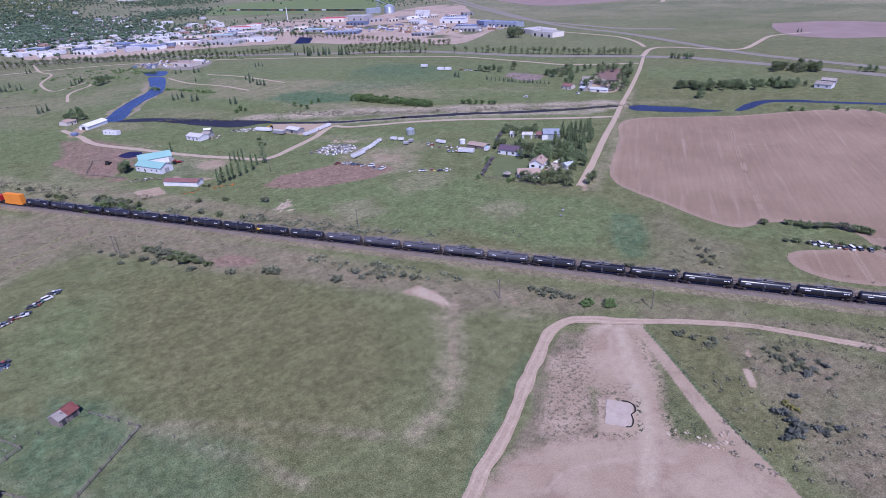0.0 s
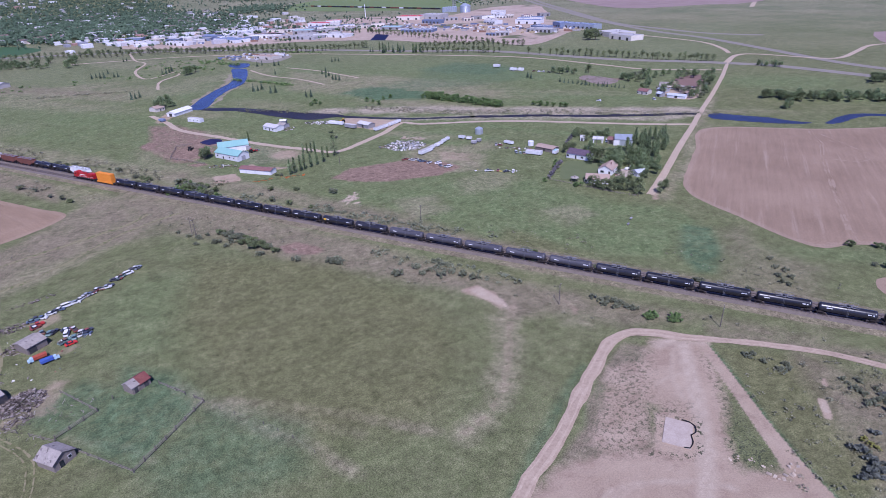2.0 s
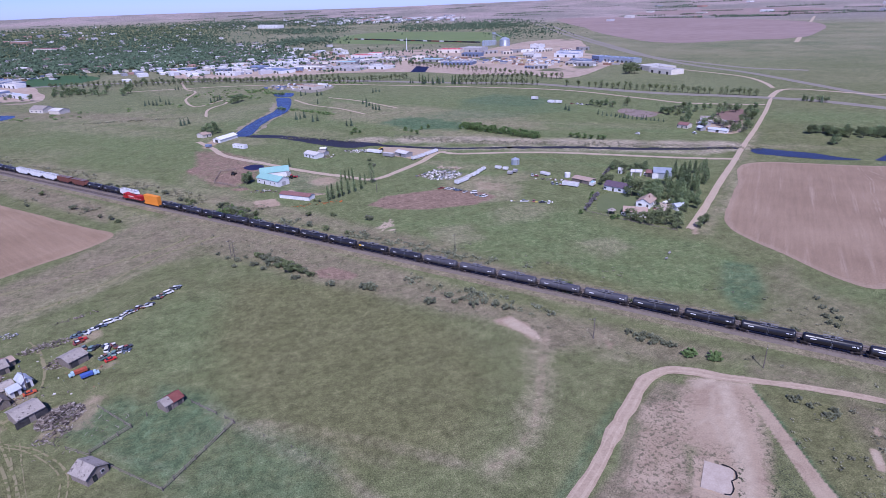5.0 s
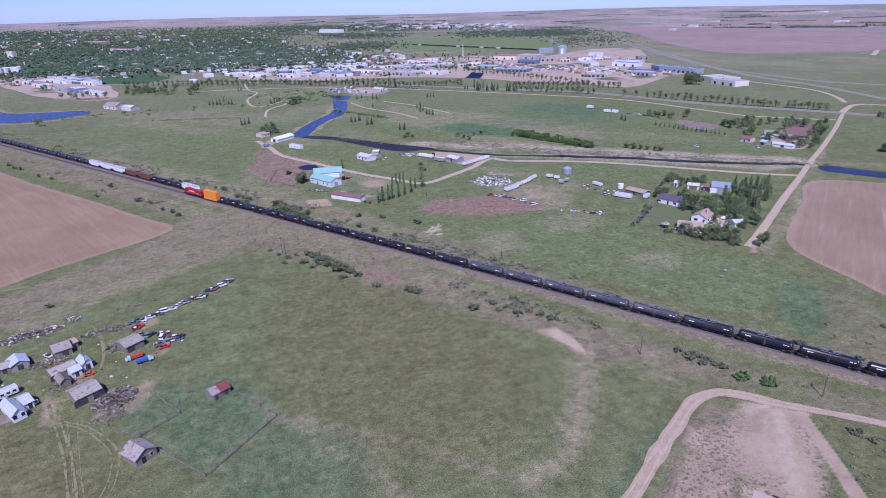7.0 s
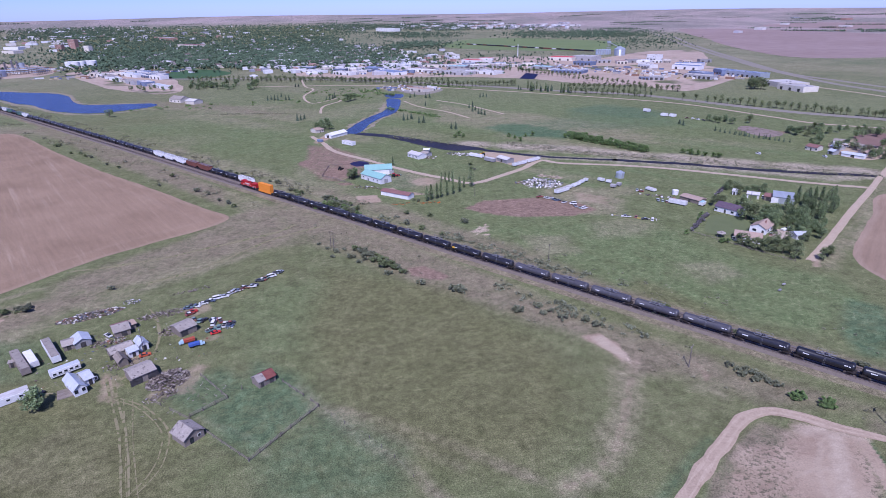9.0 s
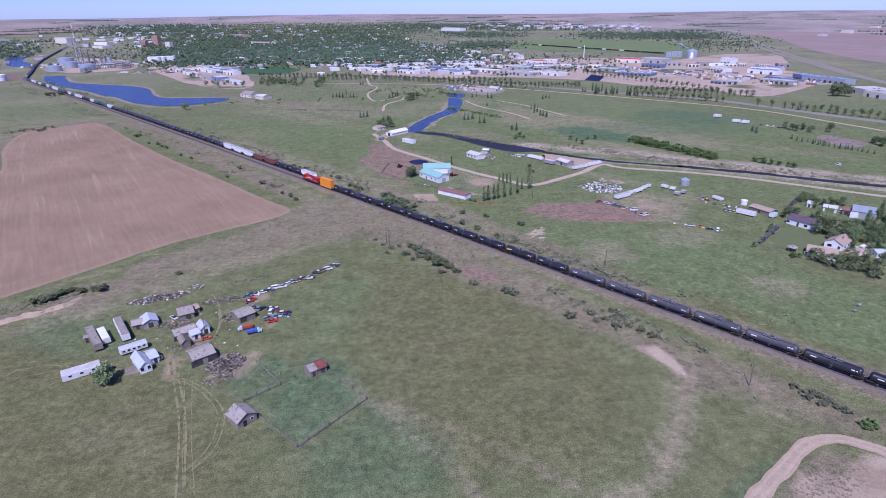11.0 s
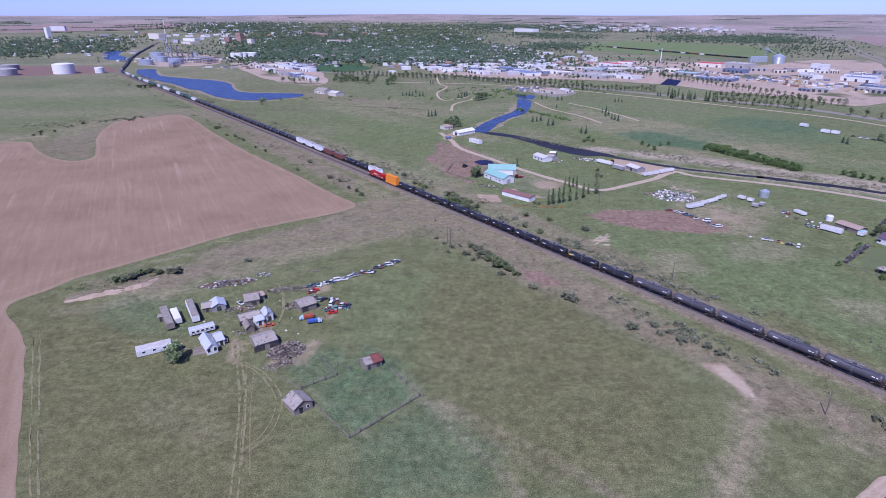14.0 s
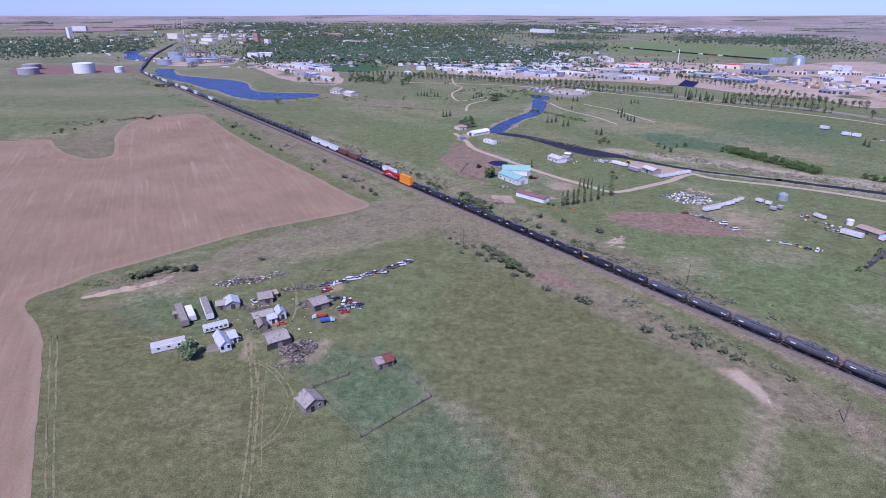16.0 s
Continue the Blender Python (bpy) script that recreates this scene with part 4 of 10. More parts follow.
def plain():
    az = [radians(a) for a in list(np.arange(-82, 52, 0.3)) + list(np.arange(52, 278, 4.0))]
    rad, r = [0.0], 12.0
    while r < 4985:
        rad.append(r)
        r *= 1.04 if r < 60 else (1.009 if r < 420 else 1.022)
    rad.append(4990)
    rr, aa = np.meshgrid(rad[1:], az, indexing="ij")
    x, y = (-np.sin(aa) * rr).ravel(), (np.cos(aa) * rr).ravel()
    s = np.clip((rr.ravel() - 3000) / 1950, 0, 1.05)
    z = 80 * s ** 1.6 + np.where(rr.ravel() > 3300, 5 * np.sin(aa.ravel() * 9 + 1) * s, 0)
    v = [(0, 0, 0)] + list(zip(x, y, z))
    n = len(az)
    f = [(0, 1 + (i + 1) % n, 1 + i)[::-1] for i in range(n)]
    for j in range(len(rad) - 2):
        f += [(1 + j * n + i, 1 + j * n + (i + 1) % n, 1 + (j + 1) * n + (i + 1) % n, 1 + (j + 1) * n + i)[::-1] for i in range(n)]
    me = bpy.data.meshes.new("ground")
    me.from_pydata(v, [], f)
    X, Y = np.r_[0, x], np.r_[0, y]
    for kind in ("green", "dry", "soil", "red", "pale", "reed", "haze_pale", "far", "brush", "olive", "teal", "weed"):
        w = np.zeros(len(X))
        for k, cx, cy, a, b, t, amount in BLOBS:
            if k == kind:
                dx, dy = X - cx, Y - cy
                u, o = (dx * math.cos(t) + dy * math.sin(t)) / a, (-dx * math.sin(t) + dy * math.cos(t)) / b
                w = np.maximum(w, amount * np.clip(1.6 - 1.3 * np.sqrt(u * u + o * o), 0, 1))
        for k, pts, closed, half, amount, soft in AREAS:
            if k == kind:
                reach = half + soft + 1
                near = np.flatnonzero((X > min(p.x for p in pts) - reach) & (X < max(p.x for p in pts) + reach) & (Y > min(p.y for p in pts) - reach) & (Y < max(p.y for p in pts) + reach))
                w[near] = np.maximum(w[near], amount * np.clip(0.5 + (half + edge_distance(X[near], Y[near], pts, closed)) / soft, 0, 1))
        # Haze painted as paling that grows with range, kept off the wooded town.
        if kind == "haze_pale":
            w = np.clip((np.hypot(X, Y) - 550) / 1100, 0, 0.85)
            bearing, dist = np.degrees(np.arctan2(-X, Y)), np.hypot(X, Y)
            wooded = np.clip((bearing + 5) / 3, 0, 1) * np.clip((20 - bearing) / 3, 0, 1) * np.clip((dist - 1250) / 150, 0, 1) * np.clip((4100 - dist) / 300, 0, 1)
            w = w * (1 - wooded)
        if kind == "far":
            # Haze-toned fallow land sets in nearer towards the right.
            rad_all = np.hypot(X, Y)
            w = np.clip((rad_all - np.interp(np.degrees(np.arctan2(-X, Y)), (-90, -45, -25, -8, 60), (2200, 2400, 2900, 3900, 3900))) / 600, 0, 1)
        layer = me.attributes.new(kind, "FLOAT", "POINT")
        layer.data.foreach_set("value", w.astype(np.float32))
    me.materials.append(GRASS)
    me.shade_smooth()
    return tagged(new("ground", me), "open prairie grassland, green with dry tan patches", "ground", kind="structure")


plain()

# ---- fields, bare ground, roads and water ----
field([(-390.3, 496.4), (-373.7, 501.2), (-356.3, 501.3), (-333.7, 474.1), (-304.1, 445.6), (-278.5, 432.5), (-270.4, 443.9), (-285.4, 476.2), (-305.7, 513.2), (-325.7, 565.6), (-331.8, 608.5), (-311.4, 626.6), (-280.1, 640.6), (-208.9, 538.5), (-152.8, 458.8), (-106.6, 399.8), (-64.8, 343.4), (-48.6, 321.9), (-59.3, 306.5), (-80.8, 292.4), (-103.1, 276.1), (-121.5, 256.9), (-139.5, 237.9), (-153.9, 222.9), (-160.1, 210.5), (-166.4, 202.0), (-165.0, 193.6), (-153.7, 183.2), (-141.2, 168.6), (-126.6, 146.0), (-113.6, 125.5), (-104.6, 110.9), (-97.1, 98.6), (-75, 60), (-170, 0), (-420, 80), (-520, 330), (-440, 490)], 0.05, PLOUGHED, "ploughed pinkish-brown bare field beside the railway")
field([(334.6, 258.8), (387.8, 219.5), (466.8, 149.5), (261.0, 64.4), (253.7, 79.5), (251.6, 93.9), (237.7, 105.7), (224.6, 110.6), (220.9, 123.9), (223.3, 145.8), (225.5, 170.5), (231.0, 184.5), (242.6, 196.1), (288.2, 228.5)], 0.05, PLOUGHED_B, "ploughed pale brown field with furrow lines beside the gravel road")
field([(215.8, 86.1), (226.2, 81.8), (244.8, 64.4), (224.4, 51.1), (213.8, 57.3), (206.8, 70.6), (208.4, 80.2)], 0.05, PLOUGHED_B, "small rounded ploughed brown field below a row of shrubs")
strip("road", [(28, 56), (40, 63.5), (49.4, 69.4), (56.6, 73.9), (64.6, 77.9), (74.7, 83.9), (85.6, 91.1), (94.8, 96.8), (105.1, 103.3), (112.2, 105.8), (118.8, 105.2), (124.7, 101.2), (129.1, 96.1), (134.4, 91.8)], (4.0, 3.8), 0.14, DIRT, "curving dirt road with pale wheel ruts", "road", step=2.0, ragged=0.35, crown=0.05)
strip("road", [(131.0, 94.6), (134.4, 91.8), (147.2, 81.2), (158.1, 70.1), (166.4, 58.2), (170.9, 50.2), (176.4, 41.0), (181.2, 31.0)], 2.9, 0.13, DIRT, "narrow dirt road running along the railway", "road", step=2.0, ragged=0.2, crown=0.04)
strip("road", [(211.3, 189.2), (236.3, 204.9), (282.5, 236.0), (330.7, 267.5), (366.9, 291.9), (430.9, 333.3), (499.8, 379.6), (555.2, 418.7), (587.6, 441.0)], (3.9, 3.4), 0.16, GRAVEL, "straight pale gravel road across the creek", "road", ragged=0.2, crown=0.08)
strip("road", [(337.3, 269.2), (303.7, 294.3), (248.6, 343.3), (215.1, 365.2), (177.7, 383.4), (168.1, 395.3), (145.3, 375.7), (125.6, 362.6), (101.4, 350.1), (86.4, 366.8), (67.8, 390.5), (41.6, 433.3), (19.3, 470.8), (11.5, 505.5), (2.0, 539.6)], 4.6, 0.12, GRAVEL, "winding gravel farm lane between paddocks", "road", ragged=0.3)
strip("wheel_rut", [(27.5, 56.8), (39.5, 64.3), (48.9, 70.2), (56.1, 74.8), (64.1, 78.8), (74.2, 84.7), (85.1, 91.9), (94.3, 97.6), (104.6, 104.2), (112.1, 106.8), (119.1, 106.1), (125.4, 101.9), (129.8, 96.8), (135.0, 92.6)], 0.6, 0.205, RUT, "pale wheel rut worn into the road", "track", ragged=0.2, step=1.5)
strip("wheel_rut", [(28.5, 55.2), (40.5, 62.7), (49.9, 68.6), (57.0, 73.1), (65.0, 77.1), (75.2, 83.1), (86.1, 90.3), (95.3, 96.0), (105.5, 102.5), (112.3, 104.9), (118.5, 104.4), (124.1, 100.5), (128.5, 95.5), (133.8, 91.1)], 0.7, 0.205, RUT, "pale wheel rut worn into the road", "track", ragged=0.2, step=1.5)
strip("wheel_rut", [(131.5, 95.2), (134.9, 92.4), (147.7, 81.8), (158.7, 70.6), (167.0, 58.6), (171.5, 50.6), (177.1, 41.4), (181.9, 31.3)], 0.45, 0.185, RUT, "pale wheel rut worn into the road", "track", ragged=0.2, step=1.5)
strip("wheel_rut", [(130.6, 94.1), (134.0, 91.3), (146.7, 80.7), (157.6, 69.7), (165.8, 57.8), (170.3, 49.8), (175.8, 40.7), (180.6, 30.7)], 0.45, 0.185, RUT, "pale wheel rut worn into the road", "track", ragged=0.2, step=1.5)
strip("wheel_rut", [(210.9, 187.8), (237.0, 203.9), (283.2, 235.0), (331.4, 266.5), (367.6, 290.9), (431.6, 332.3), (500.5, 378.6)], 0.7, 0.25, RUT, "pale wheel rut worn into the road", "track", ragged=0.2, step=1.5)
strip("wheel_rut", [(209.7, 189.8), (235.6, 205.9), (281.8, 237.0), (330.0, 268.5), (366.2, 292.9), (430.2, 334.3), (499.1, 380.6)], 0.7, 0.25, RUT, "pale wheel rut worn into the road", "track", ragged=0.2, step=1.5)
strip("highway", [(-241, 1140), (0.1, 1046.1), (197.9, 904.5), (343.9, 757.8), (423.4, 687.1), (494.1, 532.0), (545.0, 462.0), (571.0, 424.0), (590.0, 385.0), (600.0, 320.0), (606.0, 255.0), (612.0, 150.0)], 15, 0.2, ASPHALT, "grey divided highway between rows of trees", "road", ragged=0.1)
strip("highway", [(-76.6, 958.8), (67.3, 927.1), (187.9, 856.7), (262.0, 790.0), (350.0, 700.0), (428.6, 604.2), (461.7, 499.2), (476.6, 453.2), (529.0, 403.5)], 5, 0.19, GRAVEL, "grey frontage road beside the highway", "road", ragged=0.1)
strip("highway", [(1821, 3069), (1414, 2190), (1129, 1620), (860, 1030), (790, 857), (742, 698), (727, 590), (690.0, 470.0), (655.0, 360.0), (648.0, 270.0), (645.0, 150.0)], 13, 0.21, ASPHALT, "one carriageway of the far diagonal highway", "road", ragged=0.1)
strip("highway", [(1856, 3030), (1441, 2158), (1134, 1574), (865, 1010), (789, 834), (778, 733), (774, 630), (808, 559)], 13, 0.22, ASPHALT, "second carriageway of the far diagonal highway", "road", ragged=0.1)
strip("road", [(570.6, 431.1), (622.3, 458.7), (646.4, 447.9), (666.0, 391.4), (686.0, 377.9), (736.7, 391.3), (790.6, 408.4), (821, 408), (861, 390)], 6, 0.23, GRAVEL, "pale curved slip road joining the highway", "road", ragged=0.2)
strip("road", [(687, 696), (692, 602), (685, 554), (657.3, 506.6), (630.9, 475.7)], 5.5, 0.24, GRAVEL, "pale slip road to the crossing", "road", ragged=0.2)
strip("road", [(1232, 894), (1750, 1245), (2450, 1720)], 10, 0.2, GRAVEL, "straight far gravel road", "road")
strip("footpath", [(161.9, 726.4), (184.4, 685.0), (197.9, 643.4), (209.1, 601.7)], 3, 0.13, GRAVEL, "narrow pale path across the park", "path")
strip("footpath", [(-2.4, 1034.3), (2.7, 934.6), (13.6, 893.4), (-1.1, 820.0), (8.9, 751.5), (41.8, 786.8), (43.3, 759.3), (20.9, 721.8), (15.2, 669.0)], 3, 0.13, GRAVEL, "winding pale path through the park", "path", step=8)
strip("footpath", [(121.2, 735.4), (131.6, 680.6), (154.2, 634.1), (167.1, 588.0)], 3, 0.13, GRAVEL, "pale path beside the river", "path")
strip("wheel_track", [(-70.3, 170.4), (-64.6, 155.1), (-59.0, 140.4), (-53.7, 121.0), (-50.3, 107.1), (-48.3, 98.6)], 0.7, 0.12, TRACK, "worn pale wheel track in the grass", "track", ragged=0.12, step=2.0)
strip("wheel_track", [(-64.9, 158.3), (-56.8, 151.9), (-50.1, 143.2), (-47.1, 135.2), (-47.4, 124.3), (-51.1, 116.8)], 0.42, 0.10, TRACK, "faint curved wheel track in the grass", "track", ragged=0.12, step=2.0)
strip("wheel_track", [(-68.5, 170.4), (-62.8, 155.1), (-57.2, 140.4), (-51.9, 121.0), (-48.5, 107.1), (-46.5, 98.6)], 0.7, 0.12, TRACK, "worn pale wheel track in the grass", "track", ragged=0.12, step=2.0)
strip("wheel_track", [(-63.1, 158.3), (-55.0, 151.9), (-48.3, 143.2), (-45.3, 135.2), (-45.6, 124.3), (-49.3, 116.8)], 0.42, 0.10, TRACK, "faint curved wheel track in the grass", "track", ragged=0.12, step=2.0)
strip("wheel_track", [(-78.6, 165.0), (-93.2, 167.8), (-108.9, 172.2), (-117.7, 170.4), (-122.1, 158.3)], 0.4, 0.06, TRACK, "faint wheel track through the grass", "track", ragged=0.3)
strip("wheel_track", [(-142.8, 176.1), (-120.3, 140.5), (-95.6, 101.9), (-85.0, 85.4)], 0.34, 0.05, TRACK, "worn wheel track along the field fence", "track", ragged=0.25, step=2.0)
strip("wheel_track", [(-140.6, 176.1), (-118.1, 140.5), (-93.8, 101.9), (-83.2, 85.4)], 0.34, 0.05, TRACK, "worn wheel track along the field fence", "track", ragged=0.25, step=2.0)
strip("wheel_track", [(-112.8, 166.2), (-105.7, 167.9), (-98.3, 168.6)], 0.35, 0.064, TRACK, "faint curved wheel track beside the mobile home", "track", ragged=0.12, step=2.0)
strip("wheel_track", [(-109.4, 159.6), (-104.8, 163.6), (-97.3, 164.9)], 0.35, 0.068, TRACK, "faint curved wheel track beside the mobile home", "track", ragged=0.12, step=2.0)
strip("wheel_track", [(-106.8, 154.7), (-104.1, 159.2), (-99.4, 163.1)], 0.35, 0.072, TRACK, "faint curved wheel track beside the mobile home", "track", ragged=0.12, step=2.0)
strip("wheel_track", [(-62.0, 157.1), (-57.3, 139.8), (-53.7, 125.3), (-49.2, 109.1)], 0.34, 0.09, TRACK, "worn pale wheel track in the grass", "track", ragged=0.12, step=2.0)
strip("wheel_track", [(-59.5, 156.9), (-55.4, 139.7), (-50.7, 122.9), (-46.5, 108.9)], 0.34, 0.095, TRACK, "worn pale wheel track in the grass", "track", ragged=0.12, step=2.0)
strip("wheel_track", [(-109.1, 263.6), (-90.7, 265.2), (-69.6, 270.8), (-46.8, 279.9), (-21.4, 290.9), (-13.0, 300.6)], 1.8, 0.06, TRACK, "dusty field track beside the ploughed field", "track", ragged=0.8)
strip("wheel_track", [(222.4, 506.8), (270.9, 463.1), (298.5, 428.1)], 1.6, 0.06, TRACK, "faint track across the hay meadow", "track", ragged=0.6)
strip("wheel_track", [(151.4, 623.0), (175.9, 576.3), (192.0, 550.9)], 1.6, 0.06, TRACK, "faint track across the park", "track", ragged=0.6)
strip("wheel_track", [(1.8, 293.2), (-13.2, 286.1), (-27.5, 277.6), (-50.0, 254.6), (-73.6, 241.1)], 1.4, 0.06, TRACK, "faint track from the railway to the homestead", "track", ragged=0.6)
strip("wheel_track", [(-67.5, 217.3), (-61.3, 201.9), (-58.9, 188.2), (-60.8, 176.0), (-66.5, 168.5)], 1.3, 0.06, TRACK, "worn grass track between the sheds", "track", ragged=0.5, step=2)
strip("drill_line", [(383.1, 219.3), (370.6, 208.3), (357.2, 195.2), (331.6, 177.9), (305.0, 158.0), (279.9, 139.5), (262.9, 126.6), (246.5, 113.7), (239.1, 106.6)], 0.72, 0.061, FIELDLINE, "tractor wheel line across the field", "track", ragged=0.45, step=4)
strip("drill_line", [(384.7, 218.1), (372.2, 207.1), (358.7, 194.1), (333.0, 176.9), (306.3, 157.1), (281.1, 138.7), (264.0, 125.9), (247.6, 112.9), (240.2, 105.9)], 0.72, 0.066, FIELDLINE, "tractor wheel line across the field", "track", ragged=0.45, step=4)
strip("drill_line", [(381.4, 212.7), (374.4, 196.5), (366.8, 179.8), (360.7, 168.9), (351.2, 163.6), (342.2, 164.7), (337.8, 171.2), (335.2, 177.8)], 0.88, 0.071, FIELDLINE, "curved turning line of a tractor", "track", ragged=0.45, step=4)
strip("drill_line", [(376.5, 208.9), (368.8, 193.2), (361.9, 178.2), (357.0, 169.1), (349.8, 165.6), (343.8, 166.7)], 0.55, 0.076, FIELDLINE, "curved turning line of a tractor", "track", ragged=0.45, step=4)
sheet("water", [(105.5, 762.8), (118.4, 750.8), (114.0, 714.0), (101.7, 661.9), (88.6, 633.6), (76.8, 618.2), (66.5, 596.3), (59.6, 579.9), (47.1, 544.3), (39.7, 539.8), (33.0, 547.9), (36.3, 561.4), (46.1, 588.3), (63.2, 622.8), (83.2, 657.9), (93.2, 686.7), (98.5, 728.3)], 0.1, WATER, "blue river reach with a smooth surface", "river", ragged=1.0, grain=0.05)
sheet("water", [(108.0, 805.7), (130.4, 796.2), (121.8, 762.8), (107.3, 773.5)], 0.1, WATER, "blue river reach above the footbridge", "river", ragged=1.0, grain=0.05)
sheet("water", [(40.7, 538.8), (47.1, 542.3), (65.4, 531.8), (84.7, 510.6), (108.0, 481.1), (125.8, 461.6), (139.3, 445.7), (137.4, 440.1), (127.1, 443.8), (115.8, 443.9), (104.9, 452.6), (92.1, 472.3), (79.1, 494.8), (65.1, 516.4), (53.1, 526.2)], 0.115, CREEKWATER, "dark broad mouth of the creek", "creek", ragged=1.0, grain=0.06)
strip("water", [(134.6, 444.4), (151.1, 426.6), (171.6, 407.7), (186.3, 398.0), (209.5, 386.0), (223.0, 379.5)], (4.5, 5), 0.11, CREEKWATER, "dark narrow creek between reed banks", "creek", ragged=1.0)
strip("water", [(219.1, 380.8), (258.5, 357.6), (290.4, 334.2), (321.8, 313.2), (354.5, 295.6), (363.9, 288.0)], (6.0, 7.0), 0.11, CREEKWATER, "dark narrow creek between reed banks", "creek", ragged=1.0)
sheet("water", [(365.8, 284.2), (375.5, 282.4), (381.2, 271.1), (392.4, 254.3), (396.0, 240.3), (402.5, 228.6), (389.9, 234.0), (376.2, 247.8), (365.1, 264.0), (359.4, 274.9)], 0.1, POOLWATER, "dark blue creek pool beside the gravel road", "creek", ragged=0.6)
sheet("water", [(407.9, 223.2), (420.0, 226.0), (435.7, 228.6), (451.3, 226.3), (466.8, 212.9), (476.5, 197.1), (486.0, 181.8), (499.8, 162.2), (540, 110), (531, 105), (494.3, 160.1), (480.6, 179.4), (468.5, 197.3), (451.4, 217.7), (436.1, 220.0), (422.2, 218.6), (409.6, 219.0)], 0.1, POOLWATER, "dark blue creek pool in a bend", "creek", ragged=0.8)
sheet("water", [(-591.4, 1188.4), (-558.8, 1188.3), (-536.5, 1141.5), (-493.9, 1067.5), (-427.2, 1020.0), (-366.2, 984.7), (-331.9, 944.0), (-300.0, 871.5), (-279.0, 839.1), (-240.9, 826.7), (-194.4, 820.5), (-184.8, 791.6), (-223.1, 759.4), (-257.5, 759.5), (-302.6, 797.5), (-345.9, 858.4), (-370.4, 878.5), (-422.9, 944.3), (-478.3, 1002.4), (-532.4, 1067.7), (-572.2, 1141.6)], 0.1, WATER, "wide blue oxbow lake", "lake", ragged=2.0, grain=0.03, step=10)
sheet("water", [(-944.9, 1732.7), (-925.8, 1784.5), (-848.8, 1614.4), (-776.0, 1511.0), (-730.5, 1419.8), (-781.1, 1437.4), (-855.6, 1551.1)], 0.1, WATER, "distant blue bend of the river", "river", ragged=3, grain=0.02, step=20)
strip("reed_bank", [(31.5, 549.4), (44.3, 588.4), (61.5, 624.4), (82.2, 660.9), (96.8, 720.8)], (4, 5), 0.05, REEDS, "pale dry bank along the river bend", "reed bank", ragged=3)
strip("reed_bank", [(50.0, 547.1), (61.9, 579.0), (79.0, 617.6), (91.1, 634.8), (105.5, 665.1)], (4, 4), 0.05, REEDS, "pale dry bank along the river bend", "reed bank", ragged=3)
strip("reed_bank", [(-184.9, 775.1), (-220.2, 749.2), (-254.2, 749.3), (-298.6, 786.4), (-340.9, 845.6), (-365.0, 865.0), (-416.3, 928.9), (-470.4, 985.1)], (7, 5), 0.05, REEDS, "pale dry shore of the oxbow lake", "reed bank", ragged=2)
strip("reed_bank", [(-539.4, 1152.8), (-496.3, 1077.5), (-430.9, 1029.1), (-369.3, 993.3), (-332.7, 951.8), (-300.6, 878.3), (-280.1, 845.4), (-242.6, 832.8), (-195.7, 826.5)], (9, 5), 0.05, REEDS, "pale dry shore of the oxbow lake", "reed bank", ragged=2)
sheet("lawn", [(189.9, 230.8), (210.2, 253.5), (222.0, 239.1), (207.8, 225.4)], 0.05, LAWN, "mown yellow-green lawn behind a hedge", "lawn", ragged=0.6)
sheet("crop_field", [(437, 1830), (726, 2328), (1029, 1884), (778, 1465)], 0.3, FARGREEN, "bright yellow-green far crop field", "field", ragged=5, step=40, grain=0.01)
sheet("industrial_yard", [(-14.8, 1128.0), (78, 1249), (221, 1334), (354, 1365), (534, 1364), (642, 1246), (873, 1394), (982, 1330), (607, 806), (514, 768), (423, 807), (362, 911), (241, 991), (111.3, 1008.9)], 0.12, YARDSOIL, "wide bare dirt yards of an industrial park", "yard", ragged=6, step=25, grain=0.02)
sheet("industrial_yard", [(709, 1050), (757, 987), (710, 848), (606, 759), (503, 699), (480, 764), (531, 901)], 0.1, YARDSOIL, "wide bare dirt storage yard", "yard", ragged=6, step=25, grain=0.02)
sheet("industrial_yard", [(-458, 1337), (-374, 1401), (-264, 1251), (-186.1, 1010.0), (-195.1, 913.1), (-292, 1010), (-382, 1175)], 0.12, YARDSOIL, "bare dirt depot yard near the lake", "yard", ragged=6, step=20, grain=0.02)
sheet("industrial_yard", [(-908, 1227), (-864, 1267), (-689, 1252), (-612, 1130), (-699, 1078), (-787, 1059)], 0.12, REDSOIL, "reddish dirt ground of a tank farm", "yard", ragged=4, step=20, grain=0.02)
sheet("industrial_yard", [(-666, 1338), (-750, 1658), (-601, 1591), (-483, 1337), (-536, 1252), (-601, 1266)], 0.12, YARDSOIL, "bare dirt ground of a processing plant", "yard", ragged=4, step=20, grain=0.02)
sheet("fallow_field", [(1878, 2706), (2134, 2212), (2040, 1456), (1392, 984), (1230, 1017), (1056, 1082), (1131, 1363), (1393, 1864)], 0.3, FARFIELD, "distant fallow brown field", "field", ragged=8, step=60, grain=0.005)
sheet("fallow_field", [(940, 481), (995, 448), (1024, 363), (863.6, 301.7), (817, 392)], 0.2, FARFIELD, "distant tilled brown field beside the highway", "field", ragged=4, step=40, grain=0.01)
sheet("fallow_field", [(1959, 3497), (2428, 2954), (3022, 2176), (2603, 1867), (2262, 2536), (1946, 3080)], 0.6, FARFIELD, "distant fallow brown fields below the skyline", "field", ragged=8, step=100, grain=0.003)
sheet("fallow_field", [(-2440, 3388), (-1975, 3684), (-1624, 3900), (-1562, 3508), (-1837, 3143), (-2142, 2961)], 0.6, FARFIELD, "distant fallow brown fields below the skyline", "field", ragged=8, step=100, grain=0.003)

